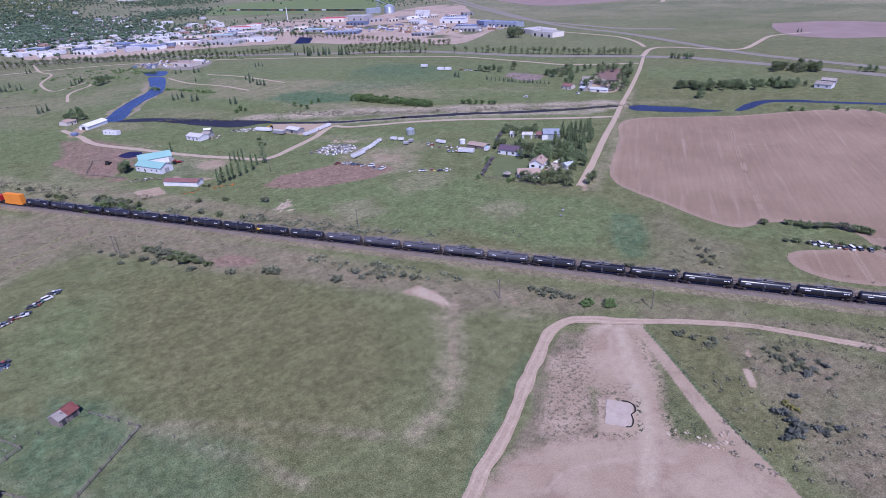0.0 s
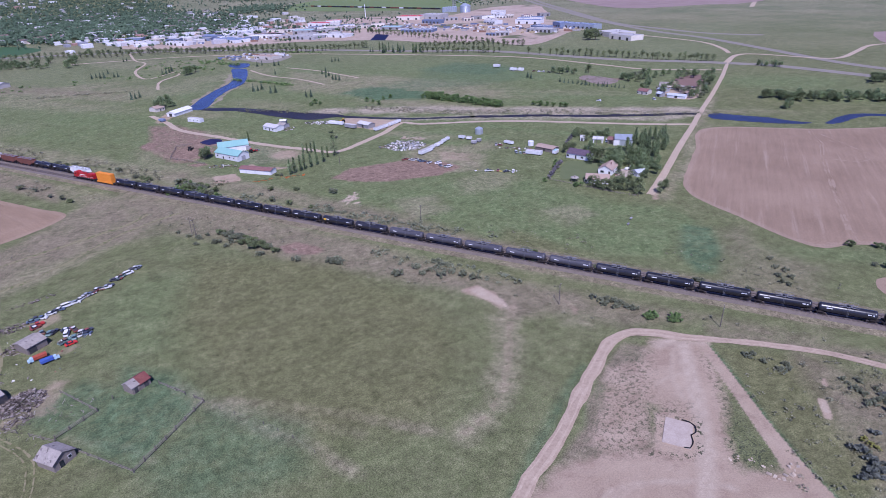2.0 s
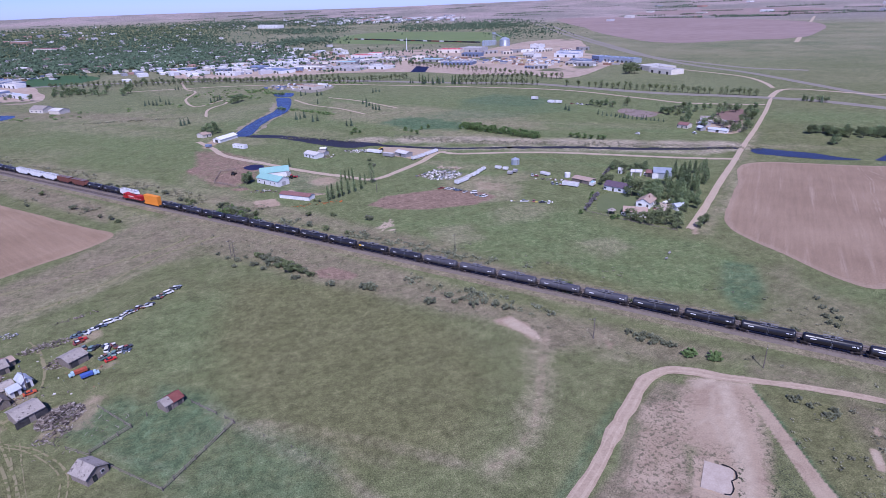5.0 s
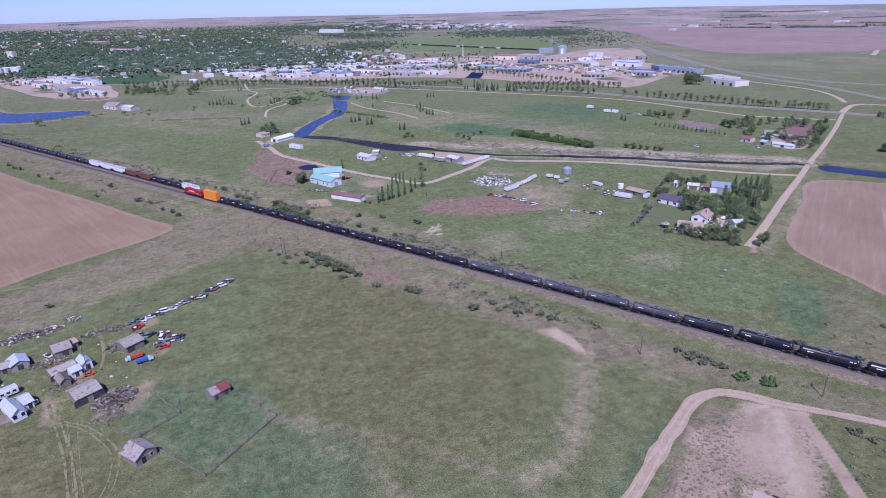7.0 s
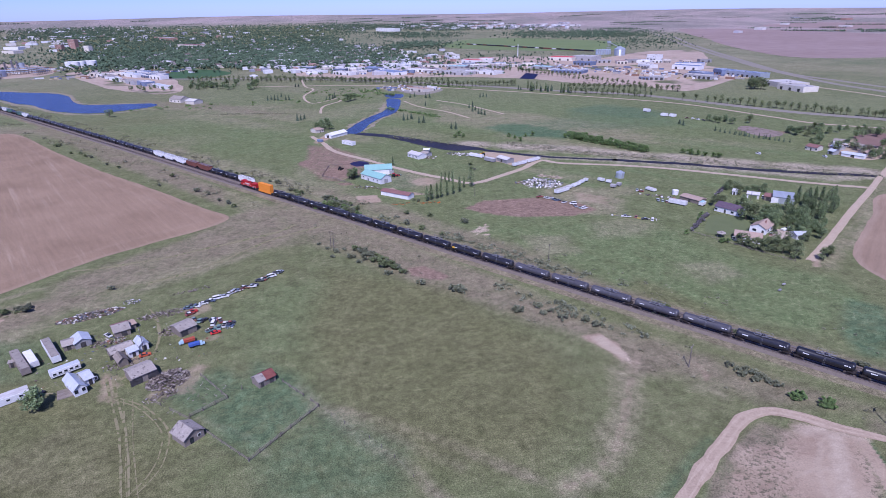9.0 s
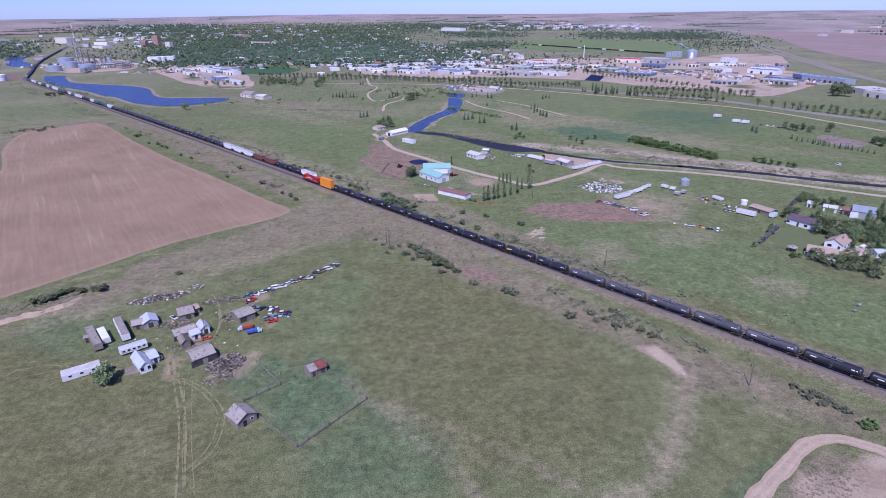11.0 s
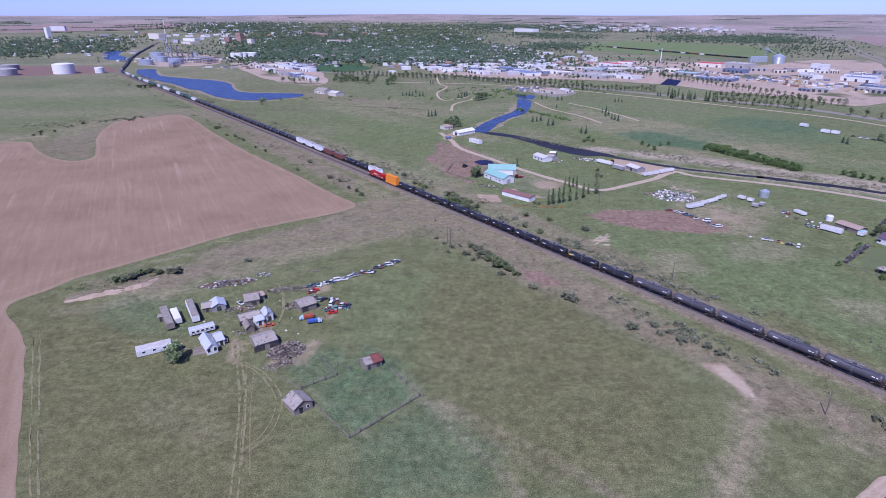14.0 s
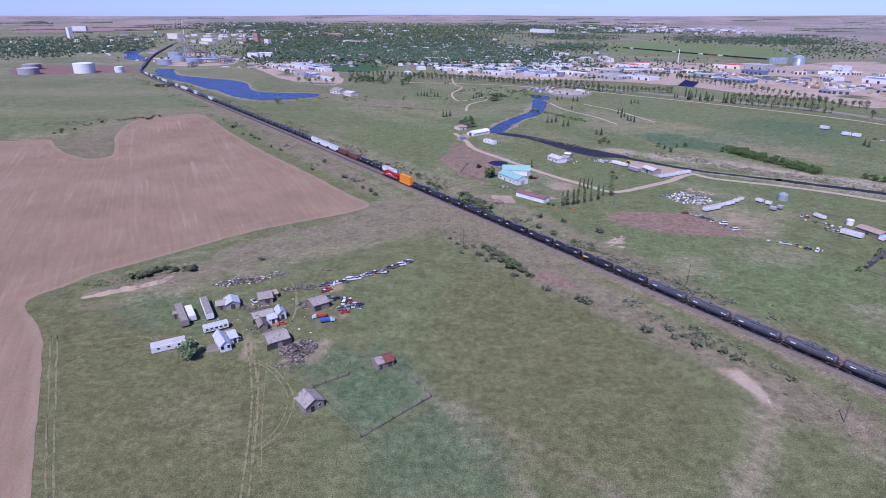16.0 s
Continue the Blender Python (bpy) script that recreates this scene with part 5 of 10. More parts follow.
# ---- railway: two tracks on one ballast bed ----
STEEL = material("worn_steel", (0.16, 0.13, 0.12), (0.26, 0.22, 0.20), 1.0, rough=0.5, metal=0.6)
SLEEPER = material("weathered_sleeper", (0.09, 0.075, 0.065), (0.15, 0.125, 0.11), 1.5)
RAIL_LINE = smooth_line([(262, -33), (161.5, 100), (131, 141.5), (-21, 347.3), (-139, 508), (-241, 645), (-333, 767), (-431, 896), (-549, 1052), (-601, 1128), (-655, 1252), (-797, 1592), (-1051, 2298)], 2.0)
RAIL_LEN = [0.0]
for a, b in zip(RAIL_LINE, RAIL_LINE[1:]):
    RAIL_LEN.append(RAIL_LEN[-1] + (b - a).length)


def rail_at(s, off=0.0):
    """Place and heading at a distance along the line; off: metres to its far side."""
    i = min(max(int(np.searchsorted(RAIL_LEN, s)) - 1, 0), len(RAIL_LINE) - 2)
    a, b = RAIL_LINE[i], RAIL_LINE[i + 1]
    d = (b - a).normalized()
    p = a + d * (s - RAIL_LEN[i])
    n = Vector((d.y, -d.x))
    return p + n * off, d


def along(name, s0, s1, step, profile, mat, label="", category="", kind="structure", parent=None):
    """A body of one cross-section (offset, height) along the railway."""
    g, m = Geo(), len(profile)
    v, f = [], []
    count = int((s1 - s0) / step)
    for i in range(count + 1):
        s = s0 + (s1 - s0) * i / count
        for o, h in profile:
            p, _ = rail_at(s, o)
            v.append((p.x, p.y, h))
    for i in range(count):
        f += [(i * m + j, i * m + j + 1, (i + 1) * m + j + 1, (i + 1) * m + j) for j in range(m - 1)]
    g.add(v, f)
    ob = new(name, g.mesh(name, mat))
    ob.parent = parent
    return tagged(ob, label, category, kind=kind)


NEAR, FAR = 1.5, 6.4
END = RAIL_LEN[-1]
bank = along("embankment", 0, END, 5, [(-5.0, 0.02), (-3.4, 0.22), (-2.0, 0.34), (10.0, 0.34), (11.4, 0.22), (13.0, 0.02)], GRASS, "low grassy railway embankment with dry weeds", "embankment")
for cover, value in (("brush", 0.85), ("dry", 0.55)):
    bank.data.attributes.new(cover, "FLOAT", "POINT").data.foreach_set("value", np.full(len(bank.data.vertices), value, np.float32))
along("ballast", 0, END, 3, [(-1.7, 0.33), (-0.4, 0.62), (8.3, 0.62), (9.6, 0.33)], BALLAST, "brownish-grey stone ballast under two tracks", "ballast")
for centre in (NEAR, FAR):
    for side in (-0.75, 0.75):
        c = centre + side
        along("rail", 0, END, 6, [(c - 0.08, 0.64), (c - 0.05, 0.94), (c + 0.05, 0.94), (c + 0.08, 0.64)], STEEL, "worn steel rail on wooden sleepers", "rail")
    g = Geo()
    for i in range(int(END / 1.2 * 0.5)):
        p, d = rail_at(i * 1.2, centre)
        g.box(-1.3, -0.14, 0.54, 1.3, 0.14, 0.74, Matrix.Translation((p.x, p.y, 0)) @ Matrix.Rotation(math.atan2(d.y, d.x) + math.pi / 2, 4, "Z"))
    tagged(new("sleepers", g.mesh("sleepers", SLEEPER)), "dark weathered wooden sleepers under the rails", "sleepers", kind="stuff")

# ---- rolling stock, built along +x, wheels on z = 0 ----
TANKBLACK = material("tank_black_paint", (0.012, 0.012, 0.016), (0.030, 0.030, 0.036), 0.4, 2.0, rough=0.32, spec=0.5, local=True, objects=0.35)
TANKGREY = material("tank_faded_paint", (0.050, 0.048, 0.058), (0.085, 0.082, 0.092), 0.4, 2.0, rough=0.45, spec=0.5, local=True)
UNDER = material("grimy_underframe", (0.018, 0.015, 0.014), (0.050, 0.042, 0.038), 1.0, rough=0.8)
GRATING = material("galvanised_grating", (0.16, 0.16, 0.17), (0.28, 0.28, 0.29), 2.0, rough=0.6, metal=0.3)
DECAL = material("white_lettering_paint", (0.62, 0.62, 0.62), (0.78, 0.78, 0.78), 1.0, rough=0.6)
LOCORED = material("locomotive_red", (0.32, 0.018, 0.022), (0.42, 0.030, 0.030), 0.6, 3, rough=0.45, local=True)
ORANGE = material("container_orange", (0.62, 0.20, 0.025), (0.74, 0.27, 0.04), 0.5, 3, rough=0.55, local=True)
HOPWHITE = material("hopper_off_white", (0.55, 0.55, 0.54), (0.72, 0.72, 0.71), 0.3, 2, rough=0.6, local=True)
HOPBROWN = material("hopper_oxide_brown", (0.13, 0.055, 0.042), (0.19, 0.082, 0.062), 0.3, 2, rough=0.7, local=True)
HOPGREEN = material("hopper_green", (0.06, 0.12, 0.10), (0.10, 0.17, 0.14), 0.3, 2, rough=0.7, local=True)
YELLOW = material("yellow_paint", (0.62, 0.36, 0.02), (0.72, 0.44, 0.04), 1.0, rough=0.6)
GLASS = material("dark_glass", (0.015, 0.02, 0.025), (0.03, 0.035, 0.045), 1.0, rough=0.08, spec=0.6)


def bogie(parent, x):
    g = Geo()
    for y in (-0.95, 0.95):
        g.extrude([(x - 1.25, 0.42), (x - 0.9, 0.30), (x - 0.4, 0.30), (x, 0.22), (x + 0.4, 0.30), (x + 0.9, 0.30), (x + 1.25, 0.42), (x + 0.6, 0.72), (x - 0.6, 0.72)], y - 0.09, y + 0.09)
    g.box(x - 0.25, -1.1, 0.45, x + 0.25, 1.1, 0.8)
    b = part("bogie", g, UNDER, parent)
    for dx in (-0.9, 0.9):
        for y in (-0.75, 0.75):
            part("wheel", Geo().lathe([(y - 0.07, 0.36), (y - 0.06, 0.46), (y + 0.06, 0.46), (y + 0.07, 0.36)], 12, "y", (x + dx, 0, 0.46)), STEEL, b)


def tank_car(mat, label, walkway=True, mark=None, near=True):
    t = tagged(new("tank_car"), label, "tank car", "tank cars of the moving train")
    L, R = 8.05, 1.42
    ends = [(-L, 0.15), (-L + 0.06, 0.75), (-L + 0.25, 1.2), (-L + 0.6, 1.48), (-L + 0.9, R)]
    part("tank", Geo().lathe(ends + [(0, R + 0.03)] + [(-d, r) for d, r in ends[::-1]], 24, "x", (0, 0, 2.50)), mat, t, smooth=True)
    for x in (-4.6, -1.5, 1.6, 4.7) if near else ():
        part("band", Geo().lathe([(x - 0.06, R + 0.02), (x - 0.05, R + 0.05), (x + 0.05, R + 0.05), (x + 0.06, R + 0.02)], 24, "x", (0, 0, 2.50)), mat, t, smooth=True)
    g = Geo().box(-8.6, -0.4, 0.85, 8.6, 0.4, 1.15)
    for x in (-7.3, 7.3):
        g.box(x - 1.1, -1.35, 0.95, x + 1.1, 1.35, 1.2)
        g.box(x - 0.5, -1.1, 1.2, x + 0.5, 1.1, 1.75)
    part("underframe", g, UNDER, t)
    for x in (-8.75, 8.75):
        part("coupler", Geo().box(x - 0.35, -0.14, 0.75, x + 0.35, 0.14, 1.05), UNDER, t)
    part("manway", Geo().lathe([(3.95, 0.55), (4.42, 0.55), (4.50, 0.42), (4.54, 0.1)], 14), mat, t)
    if walkway:
        g = Geo()
        g.box(-2.6, -1.05, 4.04, 2.6, -0.62, 4.10).box(-2.6, 0.62, 4.04, 2.6, 1.05, 4.10).box(-1.0, -1.05, 4.04, -0.62, 1.05, 4.10).box(0.62, -1.05, 4.04, 1.0, 1.05, 4.10)
        part("walkway", g, GRATING, t, "galvanised top walkway")
        g = Geo()
        for x in (-2.6, -1.3, 0, 1.3, 2.6):
            for y in (-1.05, 1.05):
                g.tube((x, y, 4.06), (x, y, 4.95), 0.03, n=5)
        for y in (-1.05, 1.05):
            g.tube((-2.6, y, 4.95), (2.6, y, 4.95), 0.03, n=5)
        part("handrail", g, GRATING, t)
    if not near:
        part("bogies", Geo().box(-7.8, -1.2, 0, -5.4, 1.2, 0.85).box(5.4, -1.2, 0, 7.8, 1.2, 0.85), UNDER, t)
        return t
    g = Geo()
    for y in (-0.2, 0.2):
        g.tube((y, -1.72, 1.1), (y, -1.15, 4.06), 0.03, n=5)
    for i in range(8):
        z = 1.3 + i * 0.38
        g.tube((-0.2, -1.70 + i * 0.07, z), (0.2, -1.70 + i * 0.07, z), 0.02, n=4)
    part("ladder", g, GRATING, t)
    for x, w in ((-5.9, 1.7), (5.2, 0.9), (6.4, 0.5)):
        part("lettering_panel", Geo().box(x, -1.52, 2.77, x + w, -1.40, 3.05), DECAL, t, "white lettering bar")
    if mark:
        part("hazard_panel", Geo().box(-7.1, -1.52, 2.3, -5.7, -1.25, 3.05), YELLOW, t, "yellow marking panel")
    for x in (-6.6, 6.6):
        bogie(t, x)
    return t


def hopper_car(mat, label, group="parked freight cars", near=True):
    t = tagged(new("hopper_car"), label, "hopper car", group)
    side = [(-7.9, 2.3), (-7.3, 3.9), (-7.3, 4.45), (7.3, 4.45), (7.3, 3.9), (7.9, 2.3), (6.2, 1.7), (4.4, 0.85), (3.4, 0.85), (1.9, 1.6), (0.4, 0.85), (-0.4, 0.85), (-1.9, 1.6), (-3.4, 0.85), (-4.4, 0.85), (-6.2, 1.7)]
    part("body", Geo().extrude(side, -1.5, 1.5), mat, t)
    g = Geo()
    for i in range(13 if near else 0):
        x = -7.2 + 1.2 * i
        for y in (-1.56, 1.5):
            g.box(x - 0.05, y, 1.9, x + 0.05, y + 0.06, 4.4)
    if near:
        part("side_ribs", g, mat, t)
    part("roof", Geo().extrude([(-7.4, 4.45), (7.4, 4.45), (7.4, 4.55), (-7.4, 4.55)], -1.55, 1.55), mat, t)
    g = Geo()
    for i in range(5):
        g.lathe([(4.55, 0.45), (4.72, 0.45), (4.76, 0.3)], 10, "z", (-5.6 + 2.8 * i, 0, 0))
    part("hatches", g, GRATING, t)
    part("walkway", Geo().box(-7.5, -1.3, 4.58, 7.5, -0.8, 4.63).box(-7.5, 0.8, 4.58, 7.5, 1.3, 4.63), GRATING, t)
    part("underframe", Geo().box(-8.5, -0.4, 0.85, 8.5, 0.4, 1.1).box(-8.3, -1.4, 1.0, -6.8, 1.4, 1.2).box(6.8, -1.4, 1.0, 8.3, 1.4, 1.2), UNDER, t)
    if not near:
        part("bogies", Geo().box(-8.0, -1.2, 0, -5.8, 1.2, 0.85).box(5.8, -1.2, 0, 8.0, 1.2, 0.85), UNDER, t)
        return t
    for x in (-6.9, 6.9):
        bogie(t, x)
    return t


def locomotive():
    t = tagged(new("locomotive"), "bright red diesel freight locomotive leading the tank train", "locomotive")
    part("frame", Geo().box(-9.4, -1.5, 1.15, 9.4, 1.5, 1.55).box(-9.7, -1.2, 0.5, -9.3, 1.2, 1.5).box(9.3, -1.2, 0.5, 9.7, 1.2, 1.5), UNDER, t)
    part("long_hood", Geo().extrude([(-5.0, 1.55), (8.9, 1.55), (8.9, 4.0), (8.5, 4.35), (-5.0, 4.35)], -0.95, 0.95), LOCORED, t)
    part("radiator", Geo().box(5.2, -1.45, 3.6, 8.6, 1.45, 4.45), LOCORED, t)
    cab = part("cab", Geo().extrude([(-7.3, 1.55), (-5.0, 1.55), (-5.0, 4.5), (-6.9, 4.6), (-7.3, 4.2)], -1.5, 1.5), LOCORED, t)
    for y in (-1.53, 1.5):
        part("window", Geo().box(-6.9, y, 3.2, -5.5, y + 0.03, 3.9), GLASS, cab)
    part("window", Geo().box(-7.34, -1.2, 3.3, -7.3, 1.2, 4.0), GLASS, cab)
    part("nose", Geo().extrude([(-9.2, 1.55), (-7.3, 1.55), (-7.3, 3.2), (-8.6, 3.1), (-9.2, 2.6)], -0.85, 0.85), LOCORED, t)
    part("fuel_tank", Geo().lathe([(-3.2, 0.6), (-3.0, 0.75), (3.0, 0.75), (3.2, 0.6)], 12, "x", (0, 0, 0.95)), UNDER, t)
    part("exhaust_stack", Geo().box(-1.2, -0.4, 4.35, 0.4, 0.4, 4.6).box(2.2, -0.7, 4.35, 3.9, 0.7, 4.5), UNDER, t)
    g = Geo()
    for y in (-1.45, 1.45):
        for i in range(8):
            g.tube((-4.6 + 1.9 * i, y, 1.5), (-4.6 + 1.9 * i, y, 2.6), 0.03, n=5)
        g.tube((-4.6, y, 2.6), (8.7, y, 2.6), 0.03, n=5)
    part("handrail", g, DECAL, t)
    part("stripe", Geo().box(-3.4, -0.98, 2.9, 1.6, -0.95, 3.35), DECAL, t, "white lettering bar")
    for x in (-6.2, 6.2):
        bogie(t, x)
    return t


def well_car():
    t = tagged(new("well_car"), "low dark flat car carrying two stacked containers", "rail car")
    part("frame", Geo().box(-7.6, -1.4, 0.6, 7.6, 1.4, 0.8).box(-8.4, -1.2, 0.9, -6.4, 1.2, 1.2).box(6.4, -1.2, 0.9, 8.4, 1.2, 1.2), UNDER, t)
    for y in (-1.45, 1.35):
        part("side_sill", Geo().box(-6.6, y, 0.7, 6.6, y + 0.1, 1.5), ORANGE, t)
    for x in (-7.3, 7.3):
        bogie(t, x)
    return t


def container(mat, label, length=12.2):
    t = tagged(new("shipping_container"), label, "container")
    h, w = length / 2, 1.22
    part("body", Geo().box(-h, -w, 0, h, w, 2.6), mat, t)
    g = Geo()
    for y, out in ((-w, -1), (w, 1)):
        g = Geo()
        n = int(length / 0.55)
        edge = [(-h + 0.3 + i * 0.275, y + out * (0.035 if (i // 2) % 2 else 0.008)) for i in range(2 * n)]
        g.v = [(a, b, z) for a, b in edge for z in (0.2, 2.4)]
        g.f = [(2 * i, 2 * i + 2, 2 * i + 3, 2 * i + 1)[::-out] for i in range(len(edge) - 1)]
        part("corrugation", g, mat, t)
    g = Geo()
    for x in (-h, h - 0.12):
        for y in (-w - 0.04, w - 0.08):
            g.box(x - 0.02, y, 0, x + 0.14, y + 0.12, 2.63)
    part("corner_posts", g, mat, t)
    for y in (-0.6, 0.6):
        part("door", Geo().box(h, y - 0.55, 0.1, h + 0.04, y + 0.55, 2.5), mat, t)
    return t


def on_rail(ob, s, off, copy=True):
    p, d = rail_at(s, off)
    m = pose(p.x, p.y, 0.94, 0, 0, math.degrees(math.atan2(-d.y, -d.x)))
    if copy:
        return copy_thing(ob, m)
    ob.matrix_world = m
    return ob


def rail_s(x, y):
    return RAIL_LEN[min(range(len(RAIL_LINE)), key=lambda i: (RAIL_LINE[i] - Vector((x, y))).length)]


ORANGE_END = rail_s(-27.5, 353.5)
black = tank_car(TANKBLACK, "glossy black railway tank car with white lettering panels")
black2 = tank_car(TANKBLACK, "glossy black railway tank car with a top walkway", True)
faded = tank_car(TANKGREY, "faded grey-black railway tank car with a top walkway")
marked = tank_car(TANKBLACK, "black railway tank car with a yellow marking panel", True, True)
first = True
used = set()
for i in range(27):
    kind = marked if i == 8 else (faded if i in (10, 11, 12, 13, 14) else (black if i < 10 else black2))
    s = ORANGE_END - 9.3 - 17.75 * i
    if s > 5:
        on_rail(kind, s, NEAR, kind in used)
        used.add(kind)
on_rail(well_car(), ORANGE_END + 7.9, NEAR, False)
for z, lab in ((0.85, "orange shipping container standing in the well car"), (3.47, "orange shipping container stacked on another one")):
    c = on_rail(container(ORANGE, lab), ORANGE_END + 7.9, NEAR, False)
    c.location.z += z
on_rail(locomotive(), ORANGE_END + 26.4, NEAR, False)

HALT = rail_s(-45.5, 377.5)
hw = hopper_car(HOPWHITE, "off-white covered hopper car parked on the far track")
hb = hopper_car(HOPBROWN, "oxide-brown covered hopper car parked on the far track")
parked = tank_car(TANKBLACK, "black railway tank car parked on the far track")
parked["group"] = "parked freight cars"
order = [hw, parked, parked, hb, hb, hw, hw, hw] + [parked] * 17
fw = hopper_car(HOPWHITE, "off-white covered hopper car far down the parked train", near=False)
fg = hopper_car(HOPGREEN, "green covered hopper car far down the parked train", near=False)
fp = tank_car(TANKBLACK, "black railway tank car far down the parked train", False, near=False)
fp["group"] = "parked freight cars"
order += [fw, fg, fp, fg, fw, fp, fp, fw, fw, fg, fw, fp, fg, fg, fw, fw, fg, fw, fp, fg, fw, fg, fw, fw, fg, fp, fp, fg, fw]
order += [fp] * 55
used = set()
for i, kind in enumerate(order):
    s = HALT + 8.9 + 17.75 * i
    if s < END - 10:
        on_rail(kind, s, FAR, kind in used)
        used.add(kind)

# ---- trees and shrubs ----
BARK = material("bark", (0.07, 0.055, 0.042), (0.13, 0.105, 0.085), 2.0, bump=0.05)
LEAF = material("leaves_mid_green", (0.15, 0.206, 0.098), (0.25, 0.312, 0.152), 0.35, 1.5, rough=0.85, islands=0.35, objects=0.18, spec=0.2, leafy=0.35)
LEAFD = material("leaves_dark_green", (0.135, 0.172, 0.08), (0.232, 0.268, 0.132), 0.35, 1.5, rough=0.85, islands=0.35, objects=0.15, spec=0.2, leafy=0.35)
LEAFB = material("leaves_bright_green", (0.13, 0.205, 0.072), (0.215, 0.3, 0.112), 0.5, 1.5, rough=0.85, islands=0.3, objects=0.1, spec=0.2, leafy=0.35)
LEAFG = material("leaves_grey_green", (0.17, 0.188, 0.118), (0.275, 0.288, 0.19), 0.5, 1.5, rough=0.9, islands=0.3, objects=0.12, spec=0.15, leafy=0.4)
LILAC = material("lilac_blossom_hedge", (0.150, 0.140, 0.140), (0.270, 0.245, 0.255), 0.8, 2.0, rough=0.9, islands=0.35, leafy=0.25)
NEEDLE = material("spruce_needles", (0.051, 0.083, 0.054), (0.099, 0.135, 0.087), 0.6, 2.0, rough=0.9, islands=0.3, objects=0.2, spec=0.15)


def leaf_quad(g, p, size, rng, up=1.7):
    n = Vector((rng.gauss(0, 1), rng.gauss(0, 1), rng.gauss(up, 0.8))).normalized()
    s = n.orthogonal().normalized()
    s.rotate(Matrix.Rotation(rng.uniform(0, 6.3), 3, n))
    u = n.cross(s)
    a, b = size * rng.uniform(0.7, 1.3), size * rng.uniform(0.5, 1.0)
    bend = n * size * rng.uniform(-0.3, 0.3)
    g.add([p - s * a, p - u * b + bend, p + s * a, p + u * b + bend], [(0, 1, 2, 3)])


def tree(height=8.0, spread=0.38, lobes=8, leaves=330, size=0.42, mat=None, seed=1, trunk=0.25, name="tree", label="", group="", stems=1, category="tree"):
    """A trunk with limbs, and a crown of leaf clumps gathered in uneven lobes; 1:1 in metres, foot at the origin."""
    rng = random.Random(seed)
    t = tagged(new(name), label, category, group)
    g = Geo()
    spots = []
    for i in range(lobes):
        a, q = rng.uniform(0, 6.3), rng.random() ** 0.6
        z = height * rng.uniform(0.30 if stems == 1 else 0.22, 0.86)
        wide = spread * height * (1.0 - 0.75 * abs(z / height - 0.5))
        spots.append((Vector((math.cos(a) * q * wide, math.sin(a) * q * wide, z)), height * rng.uniform(0.12, 0.22)))
    spots.append((Vector((0, 0, height * 0.85)), height * 0.14))
    for i in range(stems):
        off = Vector((rng.uniform(-0.3, 0.3), rng.uniform(-0.3, 0.3), 0)) * (height * 0.3 if stems > 1 else 0.1)
        top = off * 1.5 + Vector((rng.uniform(-0.3, 0.3), rng.uniform(-0.3, 0.3), height * 0.62))
        mid = (off + top) / 2 + Vector((rng.uniform(-0.2, 0.2), rng.uniform(-0.2, 0.2), 0))
        r = height * 0.022 / stems ** 0.5
        g.tube(off - Vector((0, 0, 0.2)), mid, r * 1.3, r, 7).tube(mid, top, r, r * 0.4, 6)
        for c, rad in spots[i::stems]:
            g.tube(mid.lerp(top, rng.uniform(0.0, 0.8)), c, r * 0.45, r * 0.12, 4, False)
    part("trunk", g, BARK, t)
    g = Geo()
    for i in range(leaves):
        c, rad = spots[i % len(spots)]
        d = Vector((rng.gauss(0, 1), rng.gauss(0, 1), rng.gauss(0, 1))).normalized() * rad * rng.uniform(0.55, 1.15) ** 0.7
        leaf_quad(g, c + Vector((d.x * 1.15, d.y * 1.15, d.z * 0.9)), size, rng)
    part("crown", g, mat or LEAF, t)
    return t


def poplar(height, seed, label, group, mat=None, wide=0.11):
    rng = random.Random(seed)
    t = tagged(new("poplar_tree"), label, "tree", group)
    g = Geo().tube((0, 0, -0.2), (0.1, 0, height * 0.9), height * 0.018, 0.03, 7)
    for i in range(12):
        a, z = rng.uniform(0, 6.3), height * rng.uniform(0.12, 0.7)
        g.tube((0, 0, z), (math.cos(a) * height * wide, math.sin(a) * height * wide, z + height * 0.16), 0.06, 0.02, 4, False)
    part("trunk", g, BARK, t)
    g = Geo()
    for i in range(300):
        z = rng.uniform(0.07, 1.0)
        r = height * wide * (1 - abs(z - 0.42) / 0.62) ** 0.6 * rng.uniform(0.35, 1.1) if abs(z - 0.42) < 0.62 else 0.05
        a = rng.uniform(0, 6.3)
        leaf_quad(g, Vector((math.cos(a) * r, math.sin(a) * r, z * height)), 0.36, rng)
    part("crown", g, mat or LEAF, t)
    return t


